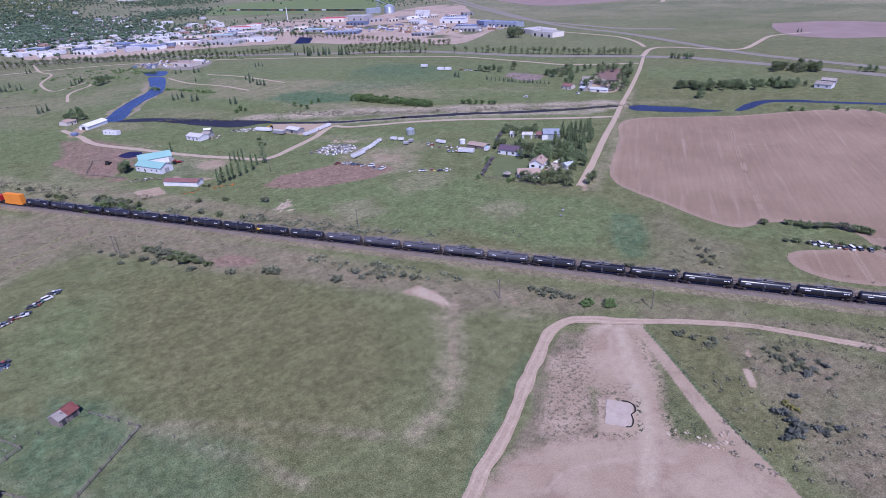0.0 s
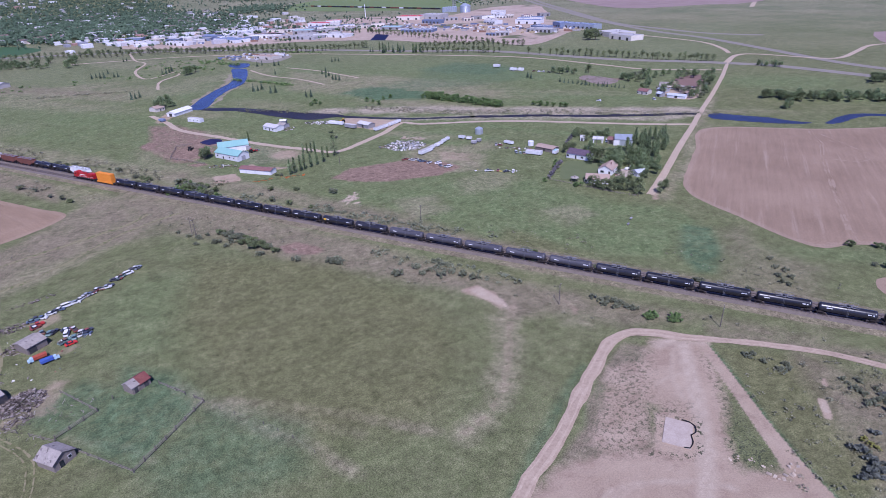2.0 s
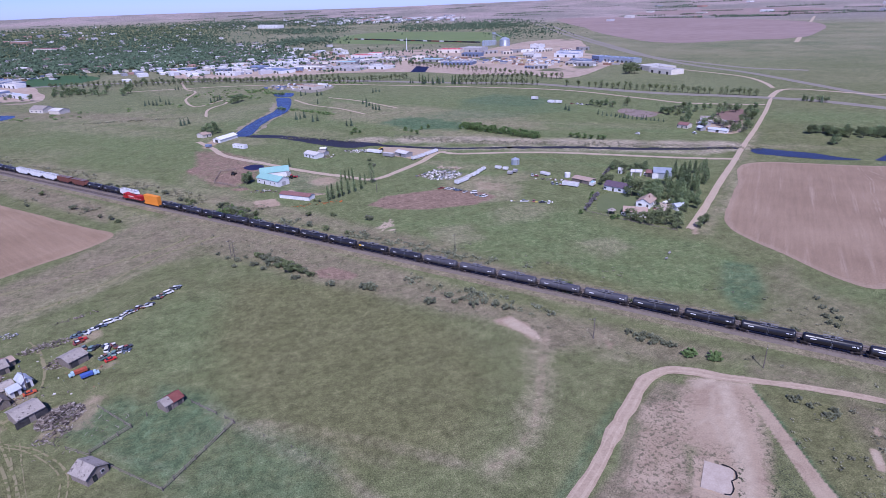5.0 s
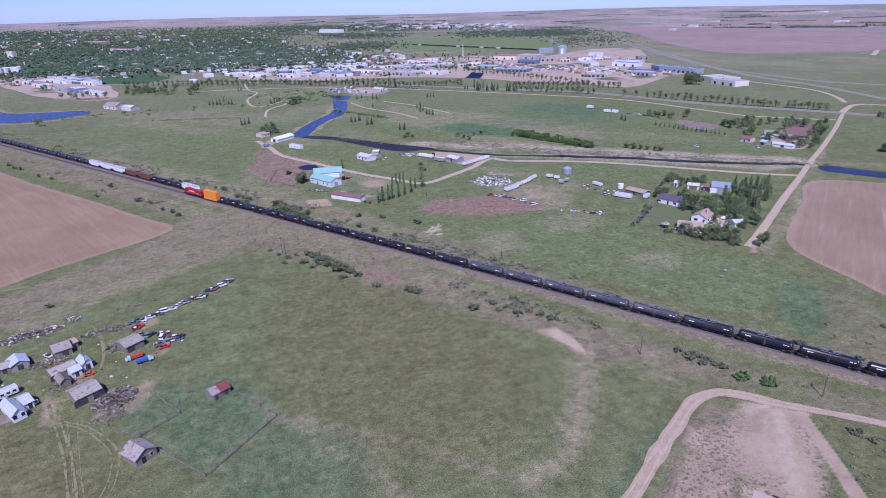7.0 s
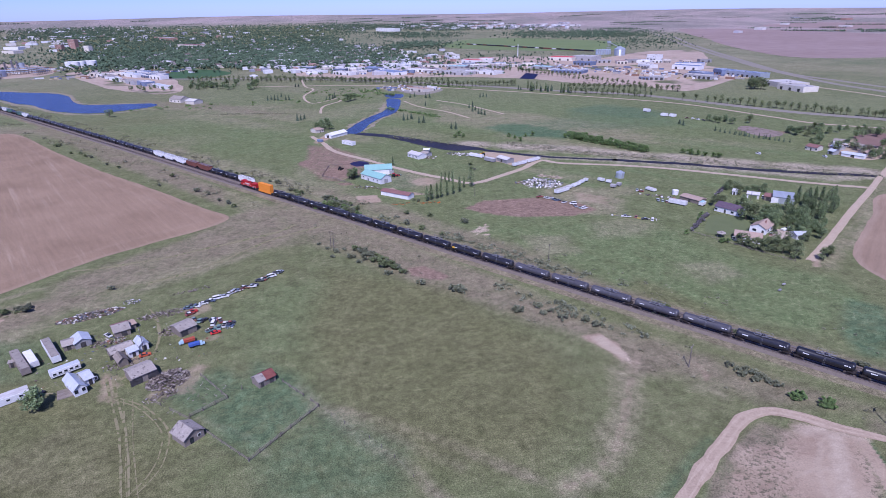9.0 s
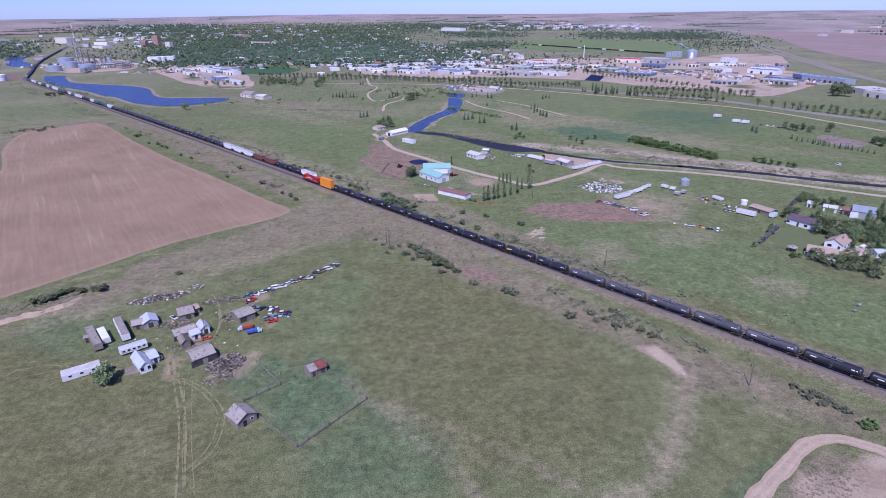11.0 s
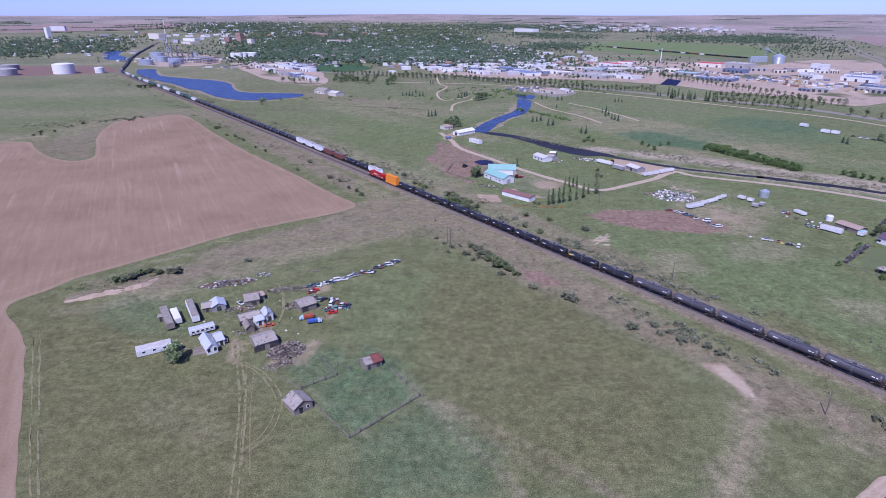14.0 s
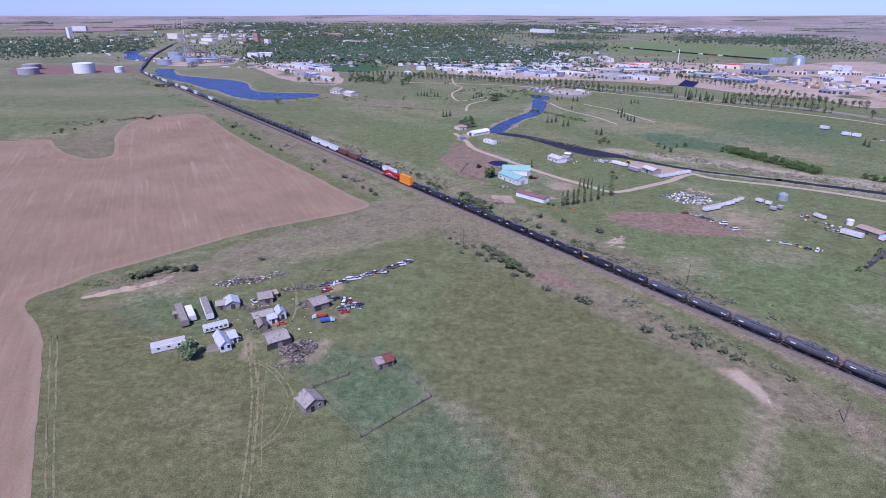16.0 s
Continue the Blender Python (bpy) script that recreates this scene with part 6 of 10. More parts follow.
def spruce(height, seed, label, group, wide=0.24):
    rng = random.Random(seed)
    t = tagged(new("spruce_tree"), label, "tree", group)
    part("trunk", Geo().tube((0, 0, -0.2), (0, 0, height * 0.95), height * 0.022, 0.03, 7), BARK, t)
    g = Geo()
    tiers = 11
    for k in range(tiers):
        z = height * (0.06 + 0.9 * k / tiers)
        r = height * wide * (1 - k / tiers) ** 0.85 + 0.15
        for i in range(max(7, 17 - k)):
            a = rng.uniform(0, 6.3)
            d = Vector((math.cos(a), math.sin(a), 0))
            s = Vector((-d.y, d.x, 0))
            q = r * rng.uniform(0.75, 1.12)
            tip = d * q + Vector((0, 0, z - q * 0.25))
            g.add([Vector((0, 0, z + height * 0.05)), d * q * 0.55 - s * q * 0.30 + Vector((0, 0, z - 0.02 * height)), tip, d * q * 0.55 + s * q * 0.30 + Vector((0, 0, z + 0.01 * height))], [(0, 1, 2, 3)])
    part("crown", g, NEEDLE, t)
    return t


PARKED_AWAY = []


def plant(kinds, spots, rng, low=0.8, high=1.2):
    """Sets one of the kinds at each spot; the first use of a kind is itself, then come copies."""
    for x, y in spots:
        ob = rng.choice(kinds)
        k = rng.uniform(low, high)
        m = pose(x, y, rise(x, y), 0, 0, rng.uniform(0, 360)) @ Matrix.Diagonal((k * rng.uniform(0.9, 1.1), k * rng.uniform(0.9, 1.1), k, 1))
        if ob.name not in PARKED_AWAY:
            PARKED_AWAY.append(ob.name)
            ob.matrix_world = m
        else:
            c = copy_thing(ob, m)
            c.matrix_world = m


def row(a, b, n, rng, jitter=0.8, gaps=0.0):
    return [(a[0] + (b[0] - a[0]) * i / (n - 1) + rng.uniform(-jitter, jitter), a[1] + (b[1] - a[1]) * i / (n - 1) + rng.uniform(-jitter, jitter)) for i in range(n) if rng.random() >= gaps]


def cluster(x, y, a, b, turn, n, rng):
    """Spots spread over an oval."""
    out, c, s = [], math.cos(radians(turn)), math.sin(radians(turn))
    for i in range(n):
        r, q = math.sqrt(rng.random()), rng.uniform(0, 6.3)
        u, v = a * r * math.cos(q), b * r * math.sin(q)
        out.append((x + u * c - v * s, y + u * s + v * c))
    return out


R = random.Random(11)
# shrubs beside the railway
SH = [tree(2.2, 0.85, 12, 620, 0.24, LEAFG if s == 4 else LEAFD, s, name="shrub", label="low dark green shrub with a ragged outline by the railway", group="railway shrubs", stems=4, category="shrub") for s in (3, 4)]
SHG = [tree(1.3, 1.1, 12, 420, 0.22, LEAFG, s, name="shrub", label="low grey-green shrub growing in dry grass", group="grey shrubs", stems=4, category="shrub") for s in (5, 6)]
SHB = [tree(3.0, 0.7, 10, 520, 0.30, LEAFB, s, name="shrub", label="bright green leafy bush beside the dirt road", group="bright bushes", stems=4, category="shrub") for s in (7, 8)]
for spot in ([(19.6, 250.9), (22.3, 245.7), (24.8, 243.3), (27.1, 238.4), (29.4, 233.6), (31.4, 227.7), (33.0, 223.4)], [(11.1, 332.9), (15.7, 328.8), (19.2, 325.2), (22.3, 315.3), (22.1, 305.2), (8.4, 340.9), (12.6, 323.5)],
             [(-12.3, 361.5), (-9.1, 355.2), (-15.6, 365.4), (-24.3, 384.7), (-29.0, 392.2), (-48.3, 411.8), (-53.2, 419.9), (-58.1, 421.9)], [(45.5, 284.3), (51.6, 274.7), (60.4, 264.2)],
             [(-129.6, 222.9), (-128.7, 225.2), (-127.3, 226.4), (-125.7, 227.5), (-124.0, 228.7), (-120.9, 226.3), (-130.9, 220.6), (-132.9, 219.0), (-135.1, 218.4)], [(-117.0, 228.7), (-114.1, 226.3), (-114.1, 229.9)],
             [(-215.3, 561.0), (-214.6, 567.0), (-193.6, 527.8), (-185.1, 522.6), (-178.3, 512.5), (-171.9, 505.2), (-152.2, 475.5), (-141.1, 462.8)], [(-100.9, 401.4), (-74.1, 380.2), (-65.8, 371.7), (-57.8, 355.8), (-51.4, 348.2), (-47.6, 341.0), (-96.4, 424.7)],
             [(-15.2, 352.2), (-10.6, 350.3), (-19.1, 351.4), (6.3, 327.5), (11.3, 325.2), (16.6, 324.7), (19.1, 314.5)], [(20.0, 248.1), (22.3, 242.2), (25.6, 236.8), (29.2, 232.6), (31.5, 228.1)],
             [(76.3, 277.5), (60.1, 293.1), (48.9, 300.6)]):
    plant(SH, spot, R, 0.7, 1.35)
plant(SH + SHG, [(117.8, 168.5), (121.7, 168.6), (123.9, 166.2), (123.6, 163.8)], R, 0.8, 1.2)
plant(SHG, [(122.9, 125.2), (124.2, 123.3), (125.7, 122.0), (126.4, 119.7), (126.9, 117.8), (128.4, 116.3), (52.2, 203.2), (54.2, 200.3), (69.3, 179.7), (70.0, 178.0), (86.1, 180.7), (88.2, 177.4), (89.2, 174.5), (135.3, 147.6), (136.5, 144.4), (129.8, 153.3)], R, 0.6, 1.1)
plant(SHB, [(128.5, 109.4), (128.6, 107.8), (130.5, 108.2), (130.3, 109.9), (133.5, 104.1), (133.9, 102.8), (135.7, 102.8), (136.1, 104.5)], R, 0.6, 0.85)
plant(SHG, [(121.6, 127.6), (122.4, 124.9), (125.1, 124.6), (125.8, 122.0), (127.0, 120.0), (127.2, 117.0), (128.4, 115.1), (121.9, 122.2), (124.0, 118.9)], R, 0.9, 1.3)
plant(SHG, [(188.8, 105.0), (194.8, 106.4), (185.8, 101.8), (186.1, 99.2), (193.9, 109.7), (198.4, 115.2), (191.7, 102.0), (171.3, 103.9), (172.9, 100.6), (174.4, 97.3), (184.0, 74.0), (187.9, 72.6)], R, 0.7, 1.2)
SHBLUE = [tree(1.6, 1.0, 12, 480, 0.24, material("leaves_blue_grey", (0.128, 0.142, 0.116), (0.212, 0.226, 0.188), 0.5, 1.5, rough=0.9, islands=0.3, objects=0.12, spec=0.1, leafy=0.3), 9, name="shrub", label="blue-grey shrub in the hollow below the dirt lot", group="hollow shrubs", stems=4, category="shrub")]
SHYELL = [tree(1.4, 1.0, 10, 420, 0.22, material("leaves_yellow_green", (0.230, 0.235, 0.070), (0.340, 0.335, 0.115), 0.5, 1.5, rough=0.9, islands=0.25, spec=0.1, leafy=0.3), 10, name="shrub", label="yellow-green flowering shrub in the hollow", group="hollow shrubs", stems=4, category="shrub")]
plant(SHG, [(138.2, 80.5), (137.9, 78.8), (140.2, 79.4), (140.4, 71.0), (140.4, 69.6), (142.6, 69.8), (143.7, 71.2), (150.4, 58.2), (150.0, 55.8), (149.7, 53.4), (148.2, 50.5), (151.0, 60.0), (154.0, 57.2), (154.5, 53.2), (139.8, 75.8)], R, 0.6, 1.0)
plant(SHBLUE, [(127.8, 40.2), (127.2, 38.6), (126.1, 36.8), (123.6, 37.0), (121.2, 37.5), (128.5, 42.8), (137.4, 43.9)], R, 0.9, 1.4)
plant(SHG + SHBLUE, cluster(152.2, 47.9, 11, 5, -45, 16, R) + cluster(130.7, 35.8, 9, 4, -50, 12, R), R, 0.5, 1.0)
plant(SHYELL, [(133.2, 44.2), (132.9, 42.7), (132.7, 41.4)], R, 0.7, 1.0)
plant(SH, [(235.4, 106.8), (244.4, 96.1), (244.8, 92.8), (247.3, 90.7), (249.8, 88.5), (252.4, 86.4), (253.8, 83.8), (254.0, 80.7), (255.3, 78.1), (256.7, 75.6), (242.1, 99.6)], R, 1.0, 1.5)
plant(SH, [(225.4, 92.2), (227.7, 88.9), (230.0, 85.7), (232.2, 82.5), (235.4, 79.8), (237.6, 76.7), (239.8, 73.6), (241.9, 70.6), (244.1, 67.5), (246.9, 65.2)], R, 0.6, 1.0)
plant(SH, [(-86.8, 239.2), (160.9, 117.5), (161.1, 115.9)], R, 0.7, 0.9)
plant(SH, cluster(-348.4, 579.4, 60, 16, 60, 22, R), R, 0.6, 1.1)
plant(SH, cluster(-438.2, 892.4, 14, 8, 0, 5, R), R, 1.8, 2.4)
plant(SHG, [(-1.0, 266.9), (2.6, 259.7), (6.2, 255.6), (10.3, 257.1), (12.5, 246.5), (15.9, 240.0), (19.2, 242.2), (4.5, 249.2)], R, 0.9, 1.6)
plant(SHB + SHG, [(0.6, 323.4), (4.7, 328.4), (8.3, 324.9), (11.9, 321.5), (15.3, 316.1), (18.6, 310.8), (21.6, 303.8), (6.0, 317.3), (13.1, 308.7), (18.6, 301.0), (11.6, 330.4)], R, 1.0, 1.7)
plant(SHG, [(52.1, 200.6), (53.2, 198.6), (69.4, 179.3), (51.3, 203.0), (26.7, 223.8), (38.8, 211.0), (77.8, 179.8), (81.4, 174.8), (83.3, 168.7), (88.0, 169.0), (90.8, 165.3), (93.1, 161.1), (77.7, 174.2)], R, 1.0, 1.6)
plant(SHG, [(118.0, 164.1), (118.8, 162.4), (119.9, 161.1), (121.0, 159.9)], R, 1.2, 1.5)
plant(SH, [(15.7, 254.6), (17.4, 251.8), (19.2, 249.6), (20.8, 246.2), (22.6, 244.1), (24.2, 241.3), (25.8, 238.7), (27.3, 235.4), (28.8, 232.2), (30.3, 229.1), (18.5, 245.8), (22.6, 238.7), (26.5, 231.9)], R, 0.9, 1.5)
plant(SHG, [(50.8, 201.9), (52.4, 200.7), (69.5, 178.5)], R, 1.5, 2.0)
plant(SH + SHG, [(5.6, 339.8), (8.4, 334.1), (11.2, 328.4), (13.9, 322.9), (16.5, 317.6), (18.5, 312.6), (9.5, 322.7), (14.5, 312.3)], R, 1.3, 2.0)
# willow thickets along the creek
WI = [tree(4.2, 0.55, 10, 320, 0.45, LEAFB, s, name="willow_bush", label="leafy green willow bush on the creek bank", group="creek willows", stems=5, category="shrub") for s in (21, 22)]
plant(WI, row([(222.2, 465.8), (256.3, 395.9)][0], [(222.2, 465.8), (256.3, 395.9)][1], 40, R, 3), R, 0.7, 1.2)
plant(WI, row([(226.5, 475.0), (260.7, 403.0)][0], [(226.5, 475.0), (260.7, 403.0)][1], 34, R, 4), R, 0.7, 1.2)
plant(WI, [(281.4, 384.7), (283.9, 379.2), (288.7, 377.0), (291.4, 371.5), (295.3, 367.6), (298.0, 364.3), (173.3, 482.8), (176.3, 476.1), (177.4, 465.1), (188.1, 481.5), (195.6, 483.7), (132.2, 501.7), (135.3, 497.5), (127.4, 495.7)], R, 0.7, 1.1)
plant(WI, [(434.3, 196.4), (437.9, 190.4), (456.5, 176.3), (459.9, 170.5), (468.2, 159.7)], R, 0.5, 0.8)
# spruces in the park
SP = [spruce(7.5, s, "dark green spruce tree standing in the park", "park spruces") for s in (31, 32, 33)]
plant(SP, [(-38.6, 795.6), (-34.5, 793.5), (-24.3, 793.5), (-20.2, 791.5), (-10.2, 629.4), (-6.8, 631.3), (-2.8, 636.4), (-11.9, 935.2), (-7.8, 940.3), (31.2, 775.9), (35.3, 784.6), (38.7, 793.9), (26.9, 772.9), (97.6, 595.8), (102.0, 597.3), (107.0, 602.0), (110.1, 576.0), (115.0, 577.1), (133.7, 535.8), (137.7, 534.0), (185.0, 654.0), (181.7, 629.0), (186.9, 635.1), (183.6, 611.3), (185.3, 606.4), (187.6, 601.3), (191.0, 660.3), (139.6, 686.0), (134.8, 761.4), (142.2, 769.0), (153.7, 751.6), (159.5, 754.3), (351.3, 492.1), (350.7, 485.5)], R, 0.8, 1.15)
plant(SP, [(-47.4, 796.7), (-43.1, 802.4), (222.2, 733.2), (227.9, 738.0), (230.7, 733.1), (-30.8, 825.9)], R, 0.8, 1.1)
# park and yard broadleaf trees
TR = [tree(8.5, 0.40, 11, 820, 0.38, LEAF, s, name="tree", label="leafy green deciduous tree with an uneven crown", group="park trees") for s in (41, 42, 43)]
TD = [tree(9.0, 0.36, 10, 820, 0.36, LEAFD, s, name="tree", label="dark green broadleaf tree near the yard", group="yard trees") for s in (44, 45)]
plant(TR, [(-172.2, 1014.0), (-166.5, 1041.4), (-154.1, 997.0), (-140.5, 975.4), (-127.4, 947.8), (-120.8, 958.0), (-110.5, 938.9), (-103.8, 948.9), (-78.1, 921.8), (-73.0, 939.5), (-311.2, 1104.0), (-309.4, 1119.0), (-56.3, 1064.5), (57.1, 757.5), (62.7, 765.2), (51.5, 750.0), (13.5, 573.5), (17.7, 583.7), (20.1, 570.5), (10.4, 563.2), (27.4, 385.8), (-215.1, 719.1)], R, 0.8, 1.3)
plant(TR, cluster(-119.8, 985.9, 60, 25, 0, 16, R), R, 0.7, 1.3)
plant(TR, cluster(-185.9, 965.3, 70, 25, 0, 14, R), R, 0.6, 1.1)
plant(TD, [(24.7, 381.0), (27.4, 385.8), (23.8, 387.3)], R, 0.7, 0.9)
# windbreak poplars at the turquoise-roofed barn
PO = [poplar(10.0, s, "slim upright poplar in a windbreak row", "windbreak poplars") for s in (51, 52)]
plant(PO, [(64.5, 321.3), (67.4, 322.5), (71.2, 323.9), (74.2, 325.7), (78.6, 328.2), (83.1, 330.7), (88.0, 333.8)], R, 0.9, 1.1)
plant([poplar(12.5, 53, "broad tall poplar at the end of the windbreak", "windbreak poplars", None, 0.2)], [(98.1, 343.0)], R, 0.95, 1.0)
plant(PO, [(83.0, 362.3), (84.8, 358.6), (87.2, 357.6), (89.6, 358.0), (93.3, 342.3), (57.8, 411.7)], R, 0.6, 0.85)
plant(SH, [(110.0, 385.7), (111.8, 381.6), (113.8, 398.2), (56.7, 323.4), (59.3, 321.1)], R, 0.7, 1.0)
# trees round the right-hand farmhouses
PF = [poplar(9.0, s, "slim poplar beside the farm drive", "farm poplars", None, 0.14) for s in (61, 62)]
plant(PF, cluster(268.3, 247.7, 30, 11, 32, 46, R), R, 0.65, 1.0)
plant(TD, [(224.5, 243.3), (225.4, 240.9), (221.5, 242.5)], R, 1.0, 1.2)
plant(TR, cluster(236.6, 235.0, 20, 11, 20, 30, R), R, 0.5, 0.9)
plant(TR, cluster(238.9, 219.4, 16, 9, 32, 20, R), R, 0.45, 0.75)
plant(TD, [(196.1, 216.8), (194.8, 212.2), (195.2, 208.8), (197.4, 206.3), (198.4, 203.5), (204.2, 205.2), (204.1, 201.2), (204.9, 198.5), (207.9, 197.4), (212.0, 198.1), (210.7, 210.9), (221.3, 205.0), (215.2, 207.4), (228.1, 208.2), (206.1, 192.0)], R, 0.5, 0.8)
plant(TR + TD, [(247.7, 292.6), (253.7, 295.8), (252.6, 290.6), (256.5, 284.7), (258.8, 282.3), (260.3, 279.0), (267.0, 281.7), (249.0, 281.0), (219.9, 267.7), (226.6, 272.2), (224.5, 265.8), (230.5, 261.0), (238.0, 265.1)], R, 0.45, 0.75)
plant(SHB, [(179.0, 232.4), (191.0, 241.7), (198.1, 248.9), (203.7, 254.0), (188.6, 218.0), (190.7, 217.2)], R, 0.6, 0.9)
plant(TD, [(217.4, 188.2), (221.9, 190.3), (225.7, 192.6)], R, 0.5, 0.7)
HG = [tree(2.2, 0.6, 8, 260, 0.28, LILAC, s, name="lilac_bush", label="grey-mauve lilac bush in a clipped hedge row", group="lilac hedge", stems=4, category="shrub") for s in (65, 66)]
plant(HG, row([(184.8, 235.6), (206.4, 254.0)][0], [(184.8, 235.6), (206.4, 254.0)][1], 16, R, 0.5), R, 0.8, 1.1)
plant(HG, [(233.5, 282.2), (237.9, 285.7), (242.1, 289.4), (246.4, 293.2)], R, 0.8, 1.1)
# trees round the far farmyard beside the gravel road
plant(TR + TD, [(390.0, 499.0), (388.8, 488.4), (400.5, 490.1), (416.0, 475.3), (417.6, 427.4), (416.1, 418.9), (426.7, 423.1), (419.1, 408.5), (440.0, 423.2), (449.7, 424.9), (447.0, 413.6), (471.5, 378.3), (484.5, 383.8), (497.2, 389.9), (450.9, 360.6), (439.1, 355.8), (455.9, 358.4), (476.1, 412.4), (485.3, 414.5), (480.5, 403.9), (482.6, 396.7), (405.3, 381.6), (392.4, 374.7), (401.8, 330.8), (412.2, 334.9)], R, 0.6, 1.0)
plant(SP, [(362.2, 453.6), (362.4, 447.3), (364.3, 443.3), (366.2, 439.3), (366.4, 433.2), (368.2, 429.4), (370.1, 425.6), (371.9, 421.9), (373.7, 418.1), (375.5, 414.5), (377.3, 410.8), (379.9, 406.8)], R, 0.5, 0.7)
plant(TR + TD, cluster(490.6, 257.9, 60, 12, -40, 80, R), R, 0.5, 0.9)
plant(TD, cluster(585.5, 270.8, 25, 14, -40, 28, R), R, 0.7, 1.1)
plant(TR, [(579.4, 398.5), (579.8, 391.6), (584.1, 386.2), (584.5, 379.5), (614.5, 227.7), (616.0, 221.5), (620.4, 216.4), (425.8, 264.8), (430.8, 265.6)], R, 0.6, 0.9)
plant(SP, [(580.1, 400.9), (579.8, 396.0), (582.6, 393.4), (582.9, 383.1), (856.9, 403.2), (859.8, 400.0)], R, 0.7, 1.0)
# rows of street trees along the highway
HT = [tree(8.5, 0.27, 8, 300, 0.42, LEAFD, s, name="street_tree", label="round-crowned dark green street tree beside the highway", group="highway trees") for s in (71, 72, 73)]
for ends, count in (([(350.1, 732.8), (426.3, 662.3)], 16), ([(368.7, 778.9), (487.5, 695.6)], 22), ([(387.5, 1016.8), (475.7, 727.7)], 30), ([(352.6, 1094.5), (387.5, 1016.8)], 9), ([(210.0, 856.6), (308.2, 837.2)], 18), ([(61.3, 974.7), (210.0, 856.6)], 26), ([(-189.3, 1086.3), (62.3, 991.6)], 34), ([(451.2, 630.9), (525.8, 510.5)], 20), ([(525.1, 501.8), (567.9, 446.7)], 13), ([(-81.9, 1027.7), (222.9, 911.7)], 40)):
    plant(HT, row(ends[0], ends[1], count, R, 0.6, 0.03), R, 0.9, 1.2)
plant(PO + SP, cluster(324.1, 763.0, 40, 14, -45, 30, R), R, 0.9, 1.3)
plant(TD, [(611.2, 705.9), (605.6, 693.4), (617.9, 702.1), (595.5, 683.8), (603.4, 679.4), (591.5, 686.0)], R, 1.3, 1.8)
# the big tree at the homestead
plant([tree(7.0, 0.42, 12, 900, 0.34, LEAF, 81, name="tree", label="broad leafy tree shading the end of the white trailer", group="")], [(-84.9, 158.3)], R, 0.98, 1.02)


# ---- low scrub and grass tufts ----
SCRUB = material("scrub_leaves", (0.185, 0.190, 0.118), (0.300, 0.290, 0.195), 0.15, 1.0, rough=0.9, islands=0.4, spec=0.1, leafy=0.4)


def scrub(name, label, spots, seed, mat, low, high, leaves=12):
    rng = random.Random(seed)
    g = Geo()
    for x, y in spots:
        h = rng.uniform(low, high)
        for j in range(leaves):
            a, q = rng.uniform(0, 6.3), math.sqrt(rng.random()) * h * 0.9
            leaf_quad(g, Vector((x + math.cos(a) * q, y + math.sin(a) * q, h * rng.uniform(0.1, 0.9) * (1.1 - q / h * 0.6))), h * 0.26, rng, 1.6)
    tagged(new(name, g.mesh(name, mat)), label, "scrub", kind="stuff")


LANE = smooth_line([(73.0, 84.1), (84.4, 92.3), (96.7, 99.3), (106.5, 104.1), (116.2, 104.4), (124.0, 101.2), (131.8, 94.7), (138.6, 89.7), (145.7, 83.0), (156.6, 71.9), (164.4, 63.0), (170.6, 52.8)], 3.0)


def beside_rail(n, o0, o1, s0, s1, rng):
    out = []
    for i in range(n):
        p, _ = rail_at(rng.uniform(s0, s1), rng.uniform(o0, o1) if rng.random() < 0.6 else rng.triangular(o0, o1, (o0 + o1) / 2))
        clear = min((Vector(q) - p.to_2d()).length for q in LANE)
        if clear > 6 and noise.noise(Vector((p.x * 0.03, p.y * 0.03, 5.0))) > -0.05:
            out.append((p.x, p.y))
    return out


RS = random.Random(77)
scrub("scrub", "low grey-green scrub beside the railway", beside_rail(420, -34, -9, 60, 620, RS) + beside_rail(360, 15, 34, 60, 700, RS), 1, SCRUB, 0.3, 1.0, 16)
scrub("scrub", "low scrub along the far railway bank", beside_rail(700, -30, -9, 500, 1400, RS) + beside_rail(1100, 12, 30, 420, 1400, RS), 2, SCRUB, 0.8, 2.0)
scrub("reeds", "grey-tan reeds and bushes along the creek", cluster(195.9, 423.0, 60, 9, -48, 260, RS) + cluster(297.2, 342.5, 110, 8, -38, 420, RS) + cluster(114.2, 476.2, 60, 5, -42, 120, RS), 3, SCRUB, 0.6, 1.6)
scrub("scrub", "dark scrub in the ravine below the field", cluster(-129.2, 224.6, 14, 4, 14, 60, RS) + cluster(-144.4, 214.7, 14, 3, 14, 30, RS), 4, LEAFD, 0.6, 1.4)
scrub("scrub", "grey-green scrub in the hollow beside the lot", cluster(126.0, 34.0, 22, 14, -40, 90, RS) + cluster(143.1, 55.8, 26, 16, -40, 90, RS) + cluster(175.1, 47.7, 30, 8, -50, 60, RS), 5, SCRUB, 0.4, 1.2)

